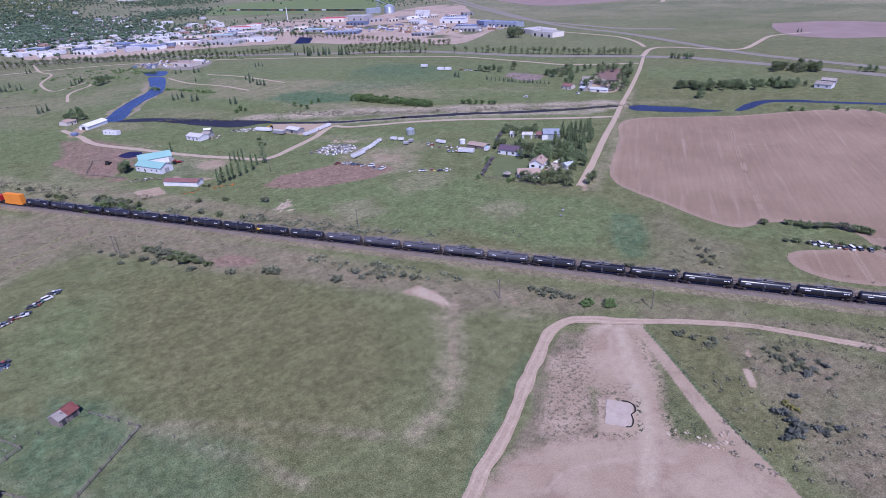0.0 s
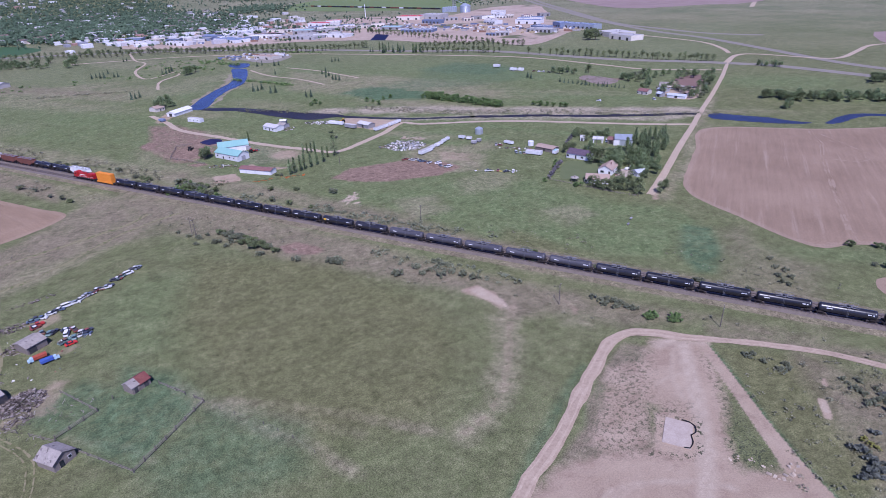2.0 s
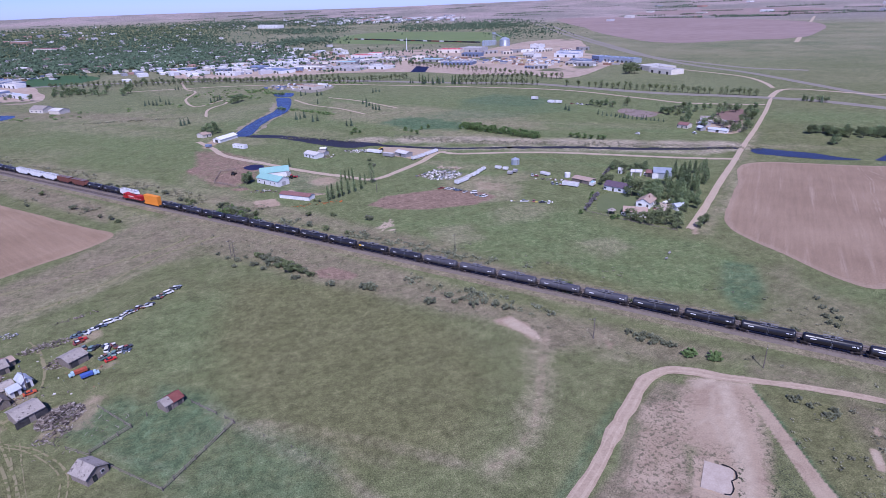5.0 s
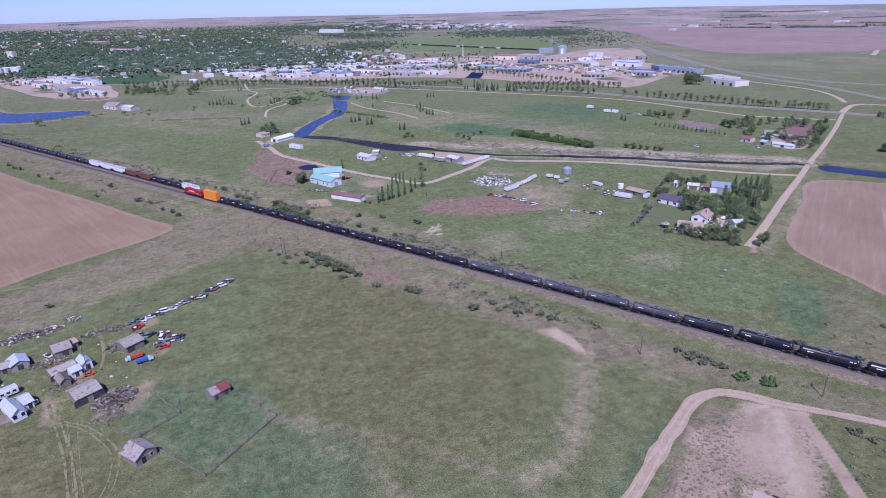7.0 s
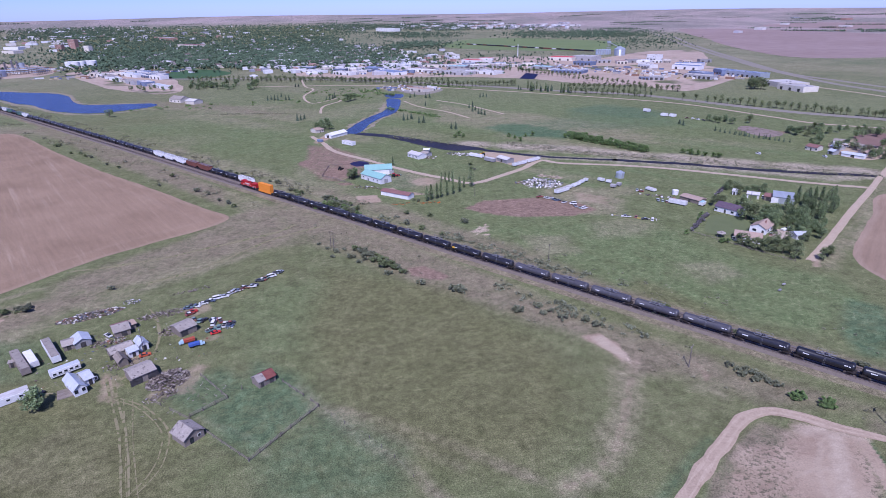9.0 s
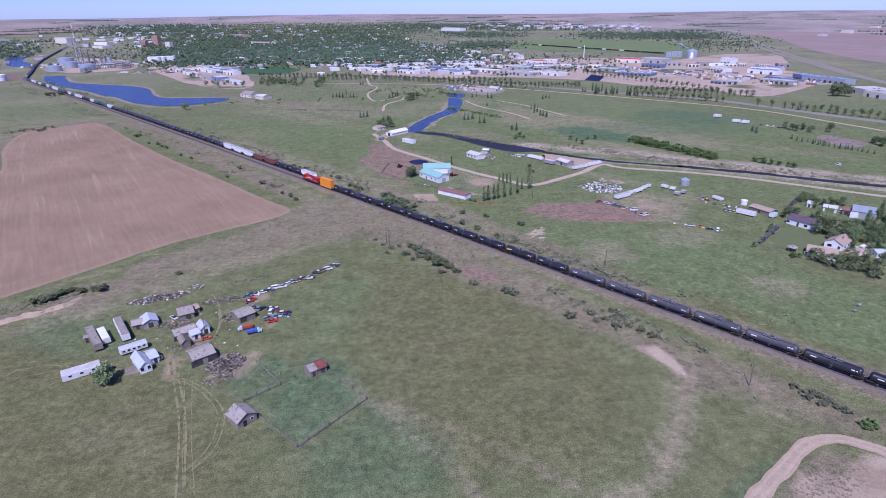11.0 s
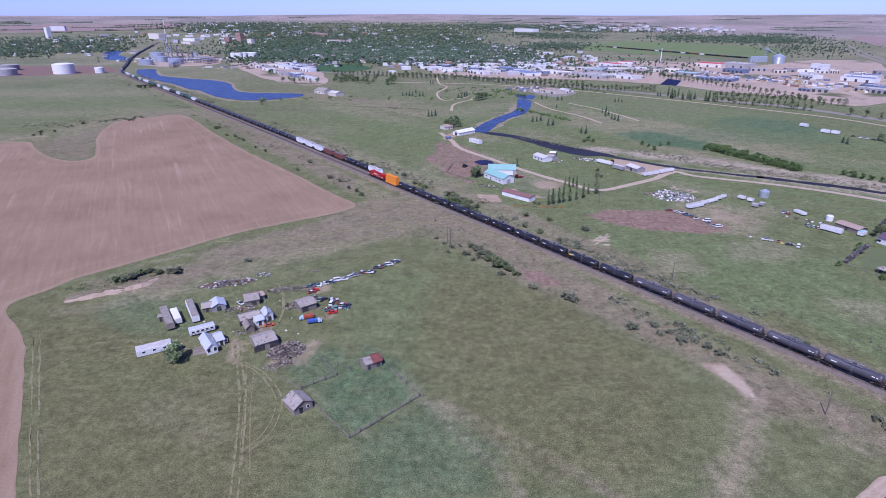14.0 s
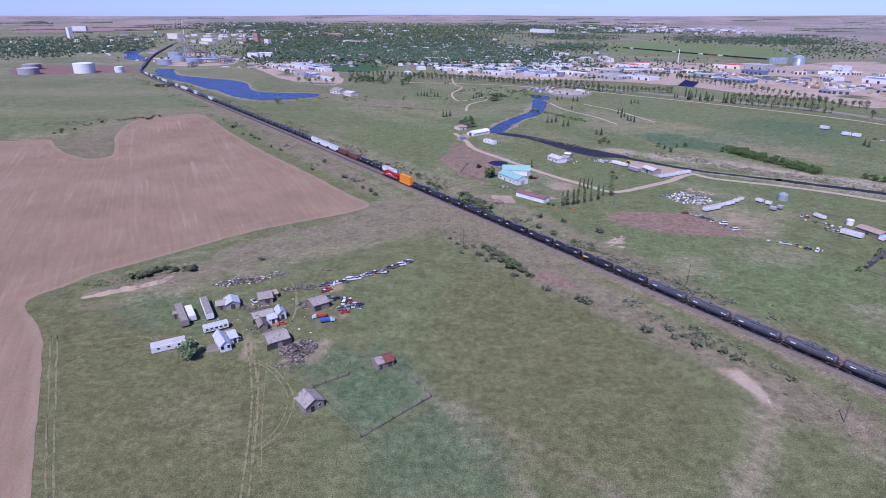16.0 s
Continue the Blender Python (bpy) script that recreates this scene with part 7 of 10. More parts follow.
# grey-leaved trees and conifers crowding the far farmyard
TG = [tree(6.5, 0.45, 10, 420, 0.42, LEAFG, s, name="tree", label="grey-green leafy tree crowding the far farmyard", group="farmyard trees") for s in (91, 92)]
plant(TG + TR, [(403.6, 368.0), (400.9, 359.8), (418.8, 371.5), (415.9, 363.1), (413.8, 354.8), (407.8, 344.0), (418.4, 348.5), (408.3, 335.4), (418.8, 339.7), (408.7, 327.0), (431.6, 343.4), (427.4, 336.4), (447.3, 355.5), (459.1, 360.5), (478.3, 373.0), (450.1, 389.5), (462.8, 395.4), (472.3, 397.1), (473.8, 391.0), (417.0, 425.2), (413.8, 415.1), (431.0, 425.4), (444.0, 432.2), (432.1, 413.3), (420.1, 396.2), (458.5, 414.2), (473.3, 420.3), (405.5, 494.5), (398.1, 476.7), (428.1, 488.7), (391.2, 486.4)], R, 0.6, 1.0)
plant(SP, [(371.9, 437.6), (372.0, 431.8), (372.2, 426.1), (378.7, 418.1), (380.6, 411.9), (381.5, 408.9), (382.0, 403.5), (383.4, 400.4), (385.1, 397.1), (387.7, 393.6)], R, 0.45, 0.6)
scrub("bushes", "olive-green bushes along the river and park paths", cluster(95.9, 825.6, 40, 10, -60, 40, RS) + cluster(59.0, 807.9, 30, 12, -30, 26, RS) + cluster(118.3, 636.0, 50, 4, -60, 40, RS) + cluster(54.2, 857.1, 60, 30, 0, 30, RS) + cluster(210.0, 856.6, 60, 6, -50, 30, RS) + cluster(-69.6, 769.4, 160, 20, 0, 40, RS), 6, LEAFB, 1.5, 3.2, 26)
scrub("bushes", "low olive thicket beside the freight cars", beside_rail(160, 11, 20, 260, 420, RS) + beside_rail(60, -20, -10, 240, 330, RS), 8, LEAFG, 0.9, 2.0, 26)
scrub("bushes", "dark hedge thicket across the meadow", cluster(-56.0, 688.3, 60, 3, -14, 50, RS) + cluster(-366.9, 602.0, 60, 14, 30, 70, RS), 9, SCRUB, 0.8, 2.0, 20)

# ---- building and vehicle kinds ----
WHITE = material("white_siding", (0.56, 0.56, 0.56), (0.74, 0.73, 0.72), 0.4, 3.0, rough=0.7, stretch=(0, 0.3, 1.0), objects=0.08)
CREAM = material("cream_wall", (0.52, 0.47, 0.40), (0.66, 0.61, 0.54), 0.3, 2.0, rough=0.8, objects=0.12)
WOOD = material("weathered_grey_boards", (0.15, 0.125, 0.105), (0.28, 0.240, 0.205), 0.8, 4.0, bump=0.05, stretch=(0.6, 3.0, 0.6), objects=0.15)
OLDROOF = material("weathered_grey_roof", (0.235, 0.205, 0.180), (0.360, 0.325, 0.290), 0.6, 3.0, bump=0.04, objects=0.15, wear=((0.13, 0.11, 0.10), 0.9, 0.60))
PALEROOF = material("pale_metal_roof", (0.42, 0.45, 0.48), (0.60, 0.62, 0.64), 0.3, 3.0, rough=0.45, metal=0.2, stretch=(0.3, 2.0, 0.4))
RUSTROOF = material("rusty_red_roof", (0.13, 0.045, 0.040), (0.22, 0.085, 0.072), 0.6, 3.0, rough=0.8, bump=0.03)
TURQ = material("turquoise_metal_roof", (0.19, 0.36, 0.33), (0.27, 0.45, 0.41), 0.1, 2.0, rough=0.5, stretch=(0.3, 2.5, 0.3))
BROWNROOF = material("red_brown_roof", (0.17, 0.085, 0.080), (0.25, 0.135, 0.125), 0.3, 3.0, rough=0.8)
PURPLEROOF = material("plum_shingle_roof", (0.085, 0.060, 0.085), (0.135, 0.100, 0.130), 0.8, 4.0, rough=0.85, bump=0.03)
TANROOF = material("tan_shingle_roof", (0.30, 0.22, 0.175), (0.40, 0.305, 0.25), 0.8, 4.0, rough=0.9, bump=0.03)
SILVER = material("galvanised_sheet", (0.38, 0.42, 0.47), (0.54, 0.58, 0.62), 0.2, 3.0, rough=0.35, metal=0.5, stretch=(0.4, 3.0, 0.3))
BLUE = material("blue_sheet", (0.13, 0.16, 0.24), (0.19, 0.23, 0.32), 0.2, 2.0, rough=0.5, objects=0.2)
REDROOF = material("bright_red_roof", (0.42, 0.055, 0.060), (0.55, 0.09, 0.09), 0.1, 1.0, rough=0.6)
TEALROOF = material("pale_teal_roof", (0.26, 0.42, 0.44), (0.36, 0.52, 0.54), 0.1, 1.0, rough=0.6)
GREYWALL = material("grey_wall", (0.24, 0.235, 0.24), (0.36, 0.35, 0.35), 0.3, 2.0, rough=0.8, objects=0.25)
FLATROOF = material("pale_flat_roof", (0.34, 0.325, 0.315), (0.52, 0.50, 0.49), 0.08, 1.0, rough=0.85, objects=0.2)
BRICKRED = material("brick_red_wall", (0.27, 0.165, 0.135), (0.35, 0.22, 0.18), 0.3, 2.0, rough=0.85, objects=0.15)
DOORDARK = material("dark_door", (0.045, 0.042, 0.042), (0.085, 0.080, 0.078), 1.0, rough=0.6)
CONCRETE = material("concrete", (0.34, 0.28, 0.225), (0.46, 0.39, 0.325), 0.5, 3.0, rough=0.9, bump=0.01)
RUBBER = material("black_rubber", (0.012, 0.012, 0.012), (0.03, 0.03, 0.03), 2.0, rough=0.8)
POLE = material("weathered_pole_wood", (0.10, 0.085, 0.075), (0.17, 0.145, 0.13), 2.0)
CARPAINT = mixed("scrap_car_paint", [(0.62, 0.62, 0.62), (0.06, 0.065, 0.07), (0.24, 0.06, 0.05), (0.09, 0.12, 0.18), (0.66, 0.65, 0.60), (0.20, 0.10, 0.06), (0.30, 0.33, 0.36), (0.05, 0.05, 0.06), (0.60, 0.60, 0.58), (0.16, 0.24, 0.22)], 0.4, objects=True, spec=0.5)
JUNK = mixed("mixed_scrap", [(0.24, 0.21, 0.17), (0.36, 0.33, 0.28), (0.13, 0.09, 0.06), (0.05, 0.045, 0.04), (0.20, 0.18, 0.15), (0.22, 0.11, 0.07), (0.08, 0.07, 0.06), (0.10, 0.12, 0.16), (0.62, 0.60, 0.55), (0.15, 0.12, 0.09)], 0.8)
BOARDS = mixed("grey_loose_boards", [(0.20, 0.165, 0.14), (0.29, 0.25, 0.22), (0.10, 0.08, 0.065), (0.36, 0.32, 0.28), (0.05, 0.04, 0.035), (0.14, 0.115, 0.095)], 0.85)
WHITEJUNK = mixed("white_scrap", [(0.72, 0.71, 0.68), (0.50, 0.47, 0.42), (0.12, 0.13, 0.09), (0.36, 0.33, 0.30), (0.74, 0.73, 0.70), (0.07, 0.06, 0.055), (0.16, 0.19, 0.24)], 0.7)


def window(parent, x, y, z, w, h, side):
    """A framed pane set on a wall; side: the way it faces, f(ront), b(ack), l(eft) or r(ight)."""
    d = 0.05
    def slab(a, b, c, e, t):
        if side in "fb":
            s = -1 if side == "f" else 1
            return Geo().box(a, min(y, y + s * t), c, b, max(y, y + s * t), e)
        s = -1 if side == "l" else 1
        return Geo().box(min(x, x + s * t), a, c, max(x, x + s * t), b, e)
    mid = x if side in "fb" else y
    f = part("window", slab(mid - w / 2 - 0.1, mid + w / 2 + 0.1, z - 0.1, z + h + 0.1, d), WHITE, parent)
    part("pane", slab(mid - w / 2, mid + w / 2, z, z + h, d + 0.02), GLASS, f)


def door(parent, x, y, w, h, side, mat=None):
    d = 0.06
    if side in "fb":
        g = Geo().box(x - w / 2, y - (d if side == "f" else 0), 0.02, x + w / 2, y + (0 if side == "f" else d), h)
    else:
        g = Geo().box(x - (d if side == "l" else 0), y - w / 2, 0.02, x + (0 if side == "l" else d), y + w / 2, h)
    return part("door", g, mat or DOORDARK, parent)


def site(edge, depth):
    """The middle, turn and length of a building whose front edge runs from left to right as one looks at it."""
    a, b = Vector(edge[0]), Vector(edge[1])
    d = b - a
    n = Vector((-d.y, d.x)).normalized()
    c = (a + b) / 2 + n * depth / 2
    return c, math.degrees(math.atan2(d.y, d.x)), d.length


def gable(name, label, category, edge, depth, h, rh, wall, roof, ridge="x", eave=0.35, doors=(), windows=(), chimney=False, group="", length=None, roof2=None, sag=0.0):
    """A house or shed: walls with gable ends, two roof slopes, doors (side, place, width, height) and windows (side, place, sill, width, height)."""
    c, rz, L = site(edge, depth)
    L = length or L
    t = thing(name, label, category, c.x, c.y, rz, group=group)
    x, y = L / 2, depth / 2
    if ridge == "x":
        g = Geo().extrude([(-y, 0), (y, 0), (y, h), (0, h + rh), (-y, h)], -x, x)
        g.v = [(q[1], q[0], q[2]) for q in g.v]
        g.f = [f[::-1] for f in g.f]
    else:
        g = Geo().extrude([(-x, 0), (x, 0), (x, h), (0, h + rh), (-x, h)], -y, y)
    part("wall", g, wall, t)
    half, run = (y, x) if ridge == "x" else (x, y)
    k = 0.10
    for s, m in ((-1, roof), (1, roof2 or roof)):
        drop = rh / half * eave
        prof = [(s * (half + eave), h - drop + 0.02), (0, h + rh + 0.02), (0, h + rh + k + 0.04), (s * (half + eave), h - drop + k + 0.03)]
        g = Geo().extrude(prof if s > 0 else prof[::-1], -run - eave, run + eave)
        if ridge == "x":
            g.v = [(q[1], q[0], q[2]) for q in g.v]
        if sag:
            g.v = [(q[0], q[1], q[2] - sag * (1 - (abs(q[0]) / (x + eave)) ** 2)) for q in g.v]
        part("roof", g, m, t)
    sides = {"f": (0, -y), "b": (0, y), "l": (-x, 0), "r": (x, 0)}
    for s, u, w, hh, *m in doors:
        px, py = sides[s]
        door(t, px + (u if s in "fb" else 0), py + (u if s in "lr" else 0), w, hh, s, m[0] if m else None)
    for s, u, z, w, hh in windows:
        px, py = sides[s]
        window(t, px + (u if s in "fb" else 0), py + (u if s in "lr" else 0), z, w, hh, s)
    if chimney:
        part("chimney", Geo().box(x * 0.3, -0.3, h, x * 0.3 + 0.6, 0.3, h + rh + 0.9), BRICKRED, t)
    return t


def block(name, label, category, edge, depth, h, wall, roof, doors=3, group="", units=2, bands=None, windows=0):
    """A flat-roofed shed or block: walls with a parapet, a sunk roof, doors, windows and roof units."""
    c, rz, L = site(edge, depth)
    t = thing(name, label, category, c.x, c.y, rz, group=group)
    x, y = L / 2, depth / 2
    g = Geo()
    e = 0.3
    g.box(-x, -y, 0, x, -y + e, h).box(-x, y - e, 0, x, y, h).box(-x, -y + e, 0, -x + e, y - e, h).box(x - e, -y + e, 0, x, y - e, h)
    part("wall", g, wall, t)
    part("roof", Geo().box(-x + e, -y + e, h - 0.5, x - e, y - e, h - 0.25), roof, t)
    rng = random.Random(int(abs(c.x * 7 + c.y)))
    for i in range(doors):
        u = -x + (i + 0.5) * L / doors
        door(t, u, -y, min(4.0, L / doors * 0.6), min(4.0, h * 0.7), "f")
    for i in range(windows):
        for z in np.arange(1.2, h - 1.5, 3.0):
            window(t, -x + (i + 0.5) * L / windows, -y, z, 1.4, 1.3, "f")
    for i in range(units):
        u, v = rng.uniform(-x * 0.7, x * 0.7), rng.uniform(-y * 0.6, y * 0.6)
        part("roof_unit", Geo().box(u - 1, v - 0.8, h - 0.25, u + 1, v + 0.8, h + 0.8), GREYWALL, t)
    if bands:
        for i in range(6):
            u = -x + (i + 0.5) * L / 6
            part("roof_panel", Geo().box(u - L / 26, -y + 0.5, h - 0.25, u + L / 26, y - 0.5, h - 0.1), bands, t)
    return t


def trailer(name, label, category, edge, depth, h, wall, roof, group="", wheels=True, windows=0, stripe=None, length=None):
    """A box trailer, mobile home or camper, on wheels: body with rounded edges, roof skin, windows and hitch."""
    c, rz, L = site(edge, depth)
    L = length or L
    t = thing(name, label, category, c.x, c.y, rz, group=group)
    x, y, z0 = L / 2, depth / 2, 0.7 if wheels else 0.25
    r = 0.12
    g = Geo().extrude([(-y, z0), (y, z0), (y, h - r), (y - r, h), (-y + r, h), (-y, h - r)], -x, x)
    g.v = [(q[1], q[0], q[2]) for q in g.v]
    g.f = [f[::-1] for f in g.f]
    part("body", g, wall, t)
    part("roof", Geo().box(-x + 0.03, -y + r, h - 0.02, x - 0.03, y - r, h + 0.05), roof, t)
    longest = "x" if x > y else "y"
    for i in range(windows):
        u = -x + (i + 0.7) * L / (windows + 0.4)
        window(t, u, -y, h * 0.5, 0.9, 0.6, "f")
    if stripe:
        part("stripe", Geo().box(-x + 0.1, -y - 0.03, h * 0.38, x - 0.1, -y, h * 0.44), stripe, t)
    if wheels:
        ends = (-0.55, -0.42, 0.5) if max(x, y) > 5 else (-0.2, 0.2)
        for e in ends:
            for s in (-1, 1):
                if longest == "x":
                    part("wheel", Geo().lathe([(s * (y - 0.15) - 0.13, 0.45), (s * (y - 0.15) + 0.13, 0.45)], 10, "y", (e * x * 1.6, 0, 0.45)), RUBBER, t)
                else:
                    part("wheel", Geo().lathe([(s * (x - 0.15) - 0.13, 0.45), (s * (x - 0.15) + 0.13, 0.45)], 10, "x", (0, e * y * 1.6, 0.45)), RUBBER, t)
        part("chassis", Geo().box(-x * 0.9, -y * 0.6, 0.5, x * 0.9, y * 0.6, 0.72), UNDER, t)
    return t


def car(kind="sedan", paint=None, label="", group="", category="car"):
    """A scrap car, van or pickup, nose to +x."""
    t = tagged(new("car" if kind == "sedan" else kind), label, category, group)
    paint = paint or CARPAINT
    if kind == "sedan":
        body = [(-2.25, 0.35), (2.2, 0.35), (2.25, 0.7), (2.05, 0.88), (0.95, 0.95), (-1.5, 0.98), (-2.15, 0.92), (-2.3, 0.7)]
        top, roof = [(0.95, 0.95), (0.35, 1.42), (-0.95, 1.44), (-1.6, 0.97)], (-0.95, 0.35, 1.43)
    elif kind == "van":
        body = [(-2.5, 0.4), (2.4, 0.4), (2.45, 0.9), (2.2, 1.15), (1.6, 1.25), (-2.45, 1.25), (-2.55, 0.9)]
        top, roof = [(1.6, 1.25), (1.0, 1.95), (-2.35, 1.98), (-2.45, 1.25)], (-2.35, 1.0, 1.96)
    else:
        body = [(-2.7, 0.5), (2.6, 0.5), (2.65, 0.95), (2.45, 1.1), (1.3, 1.18), (-2.65, 1.15), (-2.75, 0.8)]
        top, roof = [(1.2, 1.17), (0.75, 1.78), (-0.5, 1.8), (-0.65, 1.16)], (-0.5, 0.75, 1.79)
    part("body", Geo().extrude(body, -0.88, 0.88), paint, t)
    part("window", Geo().extrude(top, -0.76, 0.76), GLASS, t)
    part("roof", Geo().box(roof[0], -0.74, roof[2] - 0.02, roof[1], 0.74, roof[2] + 0.04), paint, t)
    if kind == "pickup":
        g = Geo().box(-2.6, -0.8, 1.12, -0.8, 0.8, 1.17)
        part("bed", g, DOORDARK, t)
    for x in (-1.4, 1.4):
        for y in (-0.8, 0.8):
            part("wheel", Geo().lathe([(y - 0.1, 0.34), (y + 0.1, 0.34)], 10, "y", (x, 0, 0.34)), RUBBER, t)
    return t


def place_car(ob, x, y, rz):
    k = 0.80
    m = pose(x, y, 0, 0, 0, rz) @ Matrix.Diagonal((k, k, k, 1))
    if ob.name in PARKED_AWAY:
        c = copy_thing(ob, m)
        c.matrix_world = m
        return c
    PARKED_AWAY.append(ob.name)
    ob.matrix_world = m
    return ob


def heap(label, x, y, a, b, turn, n, mat, size=1.0, tall=1.2, seed=1, name="junk_heap", boards=0.5):
    """A heap of scrap: tumbled boxes, panels and boards over an oval."""
    rng = random.Random(seed)
    g = Geo()
    for px, py in cluster(0, 0, a, b, 0, n, rng):
        q = max(0.05, 1 - math.hypot(px / a, py / b))
        z = rng.random() * tall * q
        m = pose(px, py, z, rng.uniform(-25, 25), rng.uniform(-25, 25), rng.uniform(0, 360))
        if rng.random() < boards:
            g.box(-rng.uniform(0.5, 1.6) * size, -0.12 * size, 0, rng.uniform(0.5, 1.6) * size, 0.12 * size, 0.06, m)
        else:
            s = size * rng.uniform(0.25, 0.8)
            g.box(-s, -s * rng.uniform(0.4, 1), 0, s, s * rng.uniform(0.4, 1), s * rng.uniform(0.1, 0.8), m)
    ob = tagged(new(name, g.mesh(name, mat)), label, "junk heap", kind="stuff")
    ob.matrix_world = pose(x, y, 0.05, 0, 0, turn)
    return ob


def fence(label, pts, gap=3.0, height=1.3, rails=(0.5, 0.95), post=0.09, lean=0.06, seed=5, board=0.05):
    """A post-and-rail fence along a line: each post and each rail a part."""
    rng = random.Random(seed)
    f = thing("fence", label, "fence", *pts[0], z=0)
    o = Vector(pts[0])
    for a, b in zip(pts, pts[1:]):
        a, b = Vector(a) - o, Vector(b) - o
        n = max(1, int((b - a).length / gap))
        tops = []
        for i in range(n + 1):
            p = a.lerp(b, i / n)
            dx, dy = rng.uniform(-lean, lean), rng.uniform(-lean, lean)
            h = height * rng.uniform(0.85, 1.15)
            part("post", Geo().tube((p.x, p.y, -0.1), (p.x + dx, p.y + dy, h), post, post * 0.8, 6), POLE, f)
            tops.append(p)
        for p, q in zip(tops, tops[1:]):
            if rng.random() < 0.93:
                for z in rails:
                    part("rail", Geo().tube((p.x, p.y, z + rng.uniform(-0.08, 0.08)), (q.x, q.y, z + rng.uniform(-0.08, 0.08)), board, n=4), WOOD, f)
    return f


def utility_pole(x, y, h=8.0, turn=0):
    t = thing("utility_pole", "weathered wooden utility pole with a crossarm", "utility pole", x, y, turn, group="utility poles")
    part("post", Geo().tube((0, 0, -0.3), (0.05, 0, h), 0.16, 0.10, 8), POLE, t)
    part("crossarm", Geo().box(-1.2, -0.06, h - 0.6, 1.2, 0.06, h - 0.48), POLE, t)
    for u in (-1.05, 0, 1.05):
        part("insulator", Geo().lathe([(h - 0.48, 0.05), (h - 0.3, 0.06), (h - 0.25, 0.03)], 6, "z", (u, 0, 0)), WHITE, t)
    return t


def storage_tank(label, x, y, r, h, mat, group="storage tanks", rail=True):
    t = thing("storage_tank", label, "storage tank", x, y, group=group)
    part("shell", Geo().lathe([(0, r), (h, r)], 32), mat, t, smooth=False)
    part("roof", Geo().lathe([(h, r * 1.01), (h + r * 0.08, r * 0.6), (h + r * 0.11, 0.2)], 32), mat, t)
    if rail:
        g = Geo()
        for i in range(24):
            a = 2 * math.pi * i / 24
            g.tube((r * math.cos(a), r * math.sin(a), h), (r * math.cos(a), r * math.sin(a), h + 1.1), 0.05, n=4)
        part("railing", g, GREYWALL, t)
        g = Geo()
        for i in range(14):
            a = -2.2 + i * 0.1
            g.box(-0.5, -0.15, 0, 0.5, 0.15, 0.1, pose((r + 0.5) * math.cos(a), (r + 0.5) * math.sin(a), h * i / 14, 0, 0, math.degrees(a)))
        part("stair", g, GREYWALL, t)
    return t


def grain_bin(label, x, y, r, h, group="grain bins"):
    t = thing("grain_bin", label, "grain bin", x, y, group=group)
    rings = []
    for i in range(int(h / 0.8)):
        rings += [(i * 0.8, r), (i * 0.8 + 0.4, r * 1.012)]
    part("shell", Geo().lathe(rings + [(h, r)], 20), SILVER, t)
    part("roof", Geo().lathe([(h, r * 1.03), (h + r * 0.45, r * 0.15), (h + r * 0.5, 0.1)], 20), SILVER, t)
    part("ladder", Geo().box(-0.25, -r - 0.12, 0, 0.25, -r - 0.04, h), GREYWALL, t)
    return t

# ---- the cut bank of the gully below the ploughed field ----
def cut_bank(line, run, mat, label, step=1.0):
    """A low eroded bank: rows of (offset up the slope, height) along a line, with an uneven lip."""
    pts = smooth_line(line, step)
    v, f, m = [], [], len(run)
    for i, p in enumerate(pts):
        d = (pts[min(i + 1, len(pts) - 1)] - pts[max(i - 1, 0)]).normalized()
        fade = min(1, i / 8, (len(pts) - 1 - i) / 8)
        for o, h in run:
            j = noise.noise(Vector((p.x * 0.35, p.y * 0.35, o))) + noise.noise(Vector((p.x * 1.1, p.y * 1.1, o + 4))) * 0.5
            q = p + Vector((-d.y, d.x)) * (o + j * 0.9)
            v.append((q.x, q.y, 0.03 + h * fade * (1 + 0.4 * j)))
    for i in range(len(pts) - 1):
        f += [(i * m + j, i * m + m + j, i * m + m + j + 1, i * m + j + 1)[::-1] for j in range(m - 1)]
    ob = tagged(new("cut_bank", Geo().add(v, f).mesh("cut_bank", mat)), label, "bank", kind="structure")
    for cover, value in (("brush", 0.9), ("dry", 0.6)):
        ob.data.attributes.new(cover, "FLOAT", "POINT").data.foreach_set("value", np.full(len(v), value, np.float32))


GULLY = [(-146.6, 199.8), (-138.1, 203.0), (-133.0, 206.4), (-127.5, 209.4), (-121.4, 214.0), (-119.2, 222.1)]
cut_bank(GULLY, [(0, 0), (0.6, 0.2), (1.2, 0.7), (1.7, 1.1), (1.9, 1.2)], DIRT, "pale eroded earth face of the gully bank")
cut_bank(GULLY, [(2.0, 1.22), (3.5, 1.1), (6.0, 0.6), (9, 0)], GRASS, "grassy back of the gully bank")

# ---- old homestead with sheds, trailers and scrap ----
gable("farmhouse", "small white farmhouse with a pale blue-grey metal roof", "house", [(-76.5, 162.3), (-73.7, 164.3)], 9.0, 2.4, 1.5, WHITE, PALEROOF, "y", windows=(("f", -1.1, 1.0, 0.9, 1.2), ("f", 0.9, 1.0, 0.9, 1.2), ("l", 1.5, 1.0, 1.0, 1.2), ("r", -2, 1.0, 1.0, 1.2)), chimney=False)
gable("farmhouse_wing", "white side wing of the farmhouse with a pale metal roof", "house wing", [(-75.0, 167.5), (-73.1, 168.9)], 6.0, 2.3, 1.2, WHITE, PALEROOF, "x", doors=(("f", 0.2, 1.0, 2.0),), windows=(("f", 1.8, 1.0, 0.8, 1.0),))
deck = thing("wooden_deck", "low weathered wooden deck beside the farmhouse", "deck", -79.6, 165.0, 18)
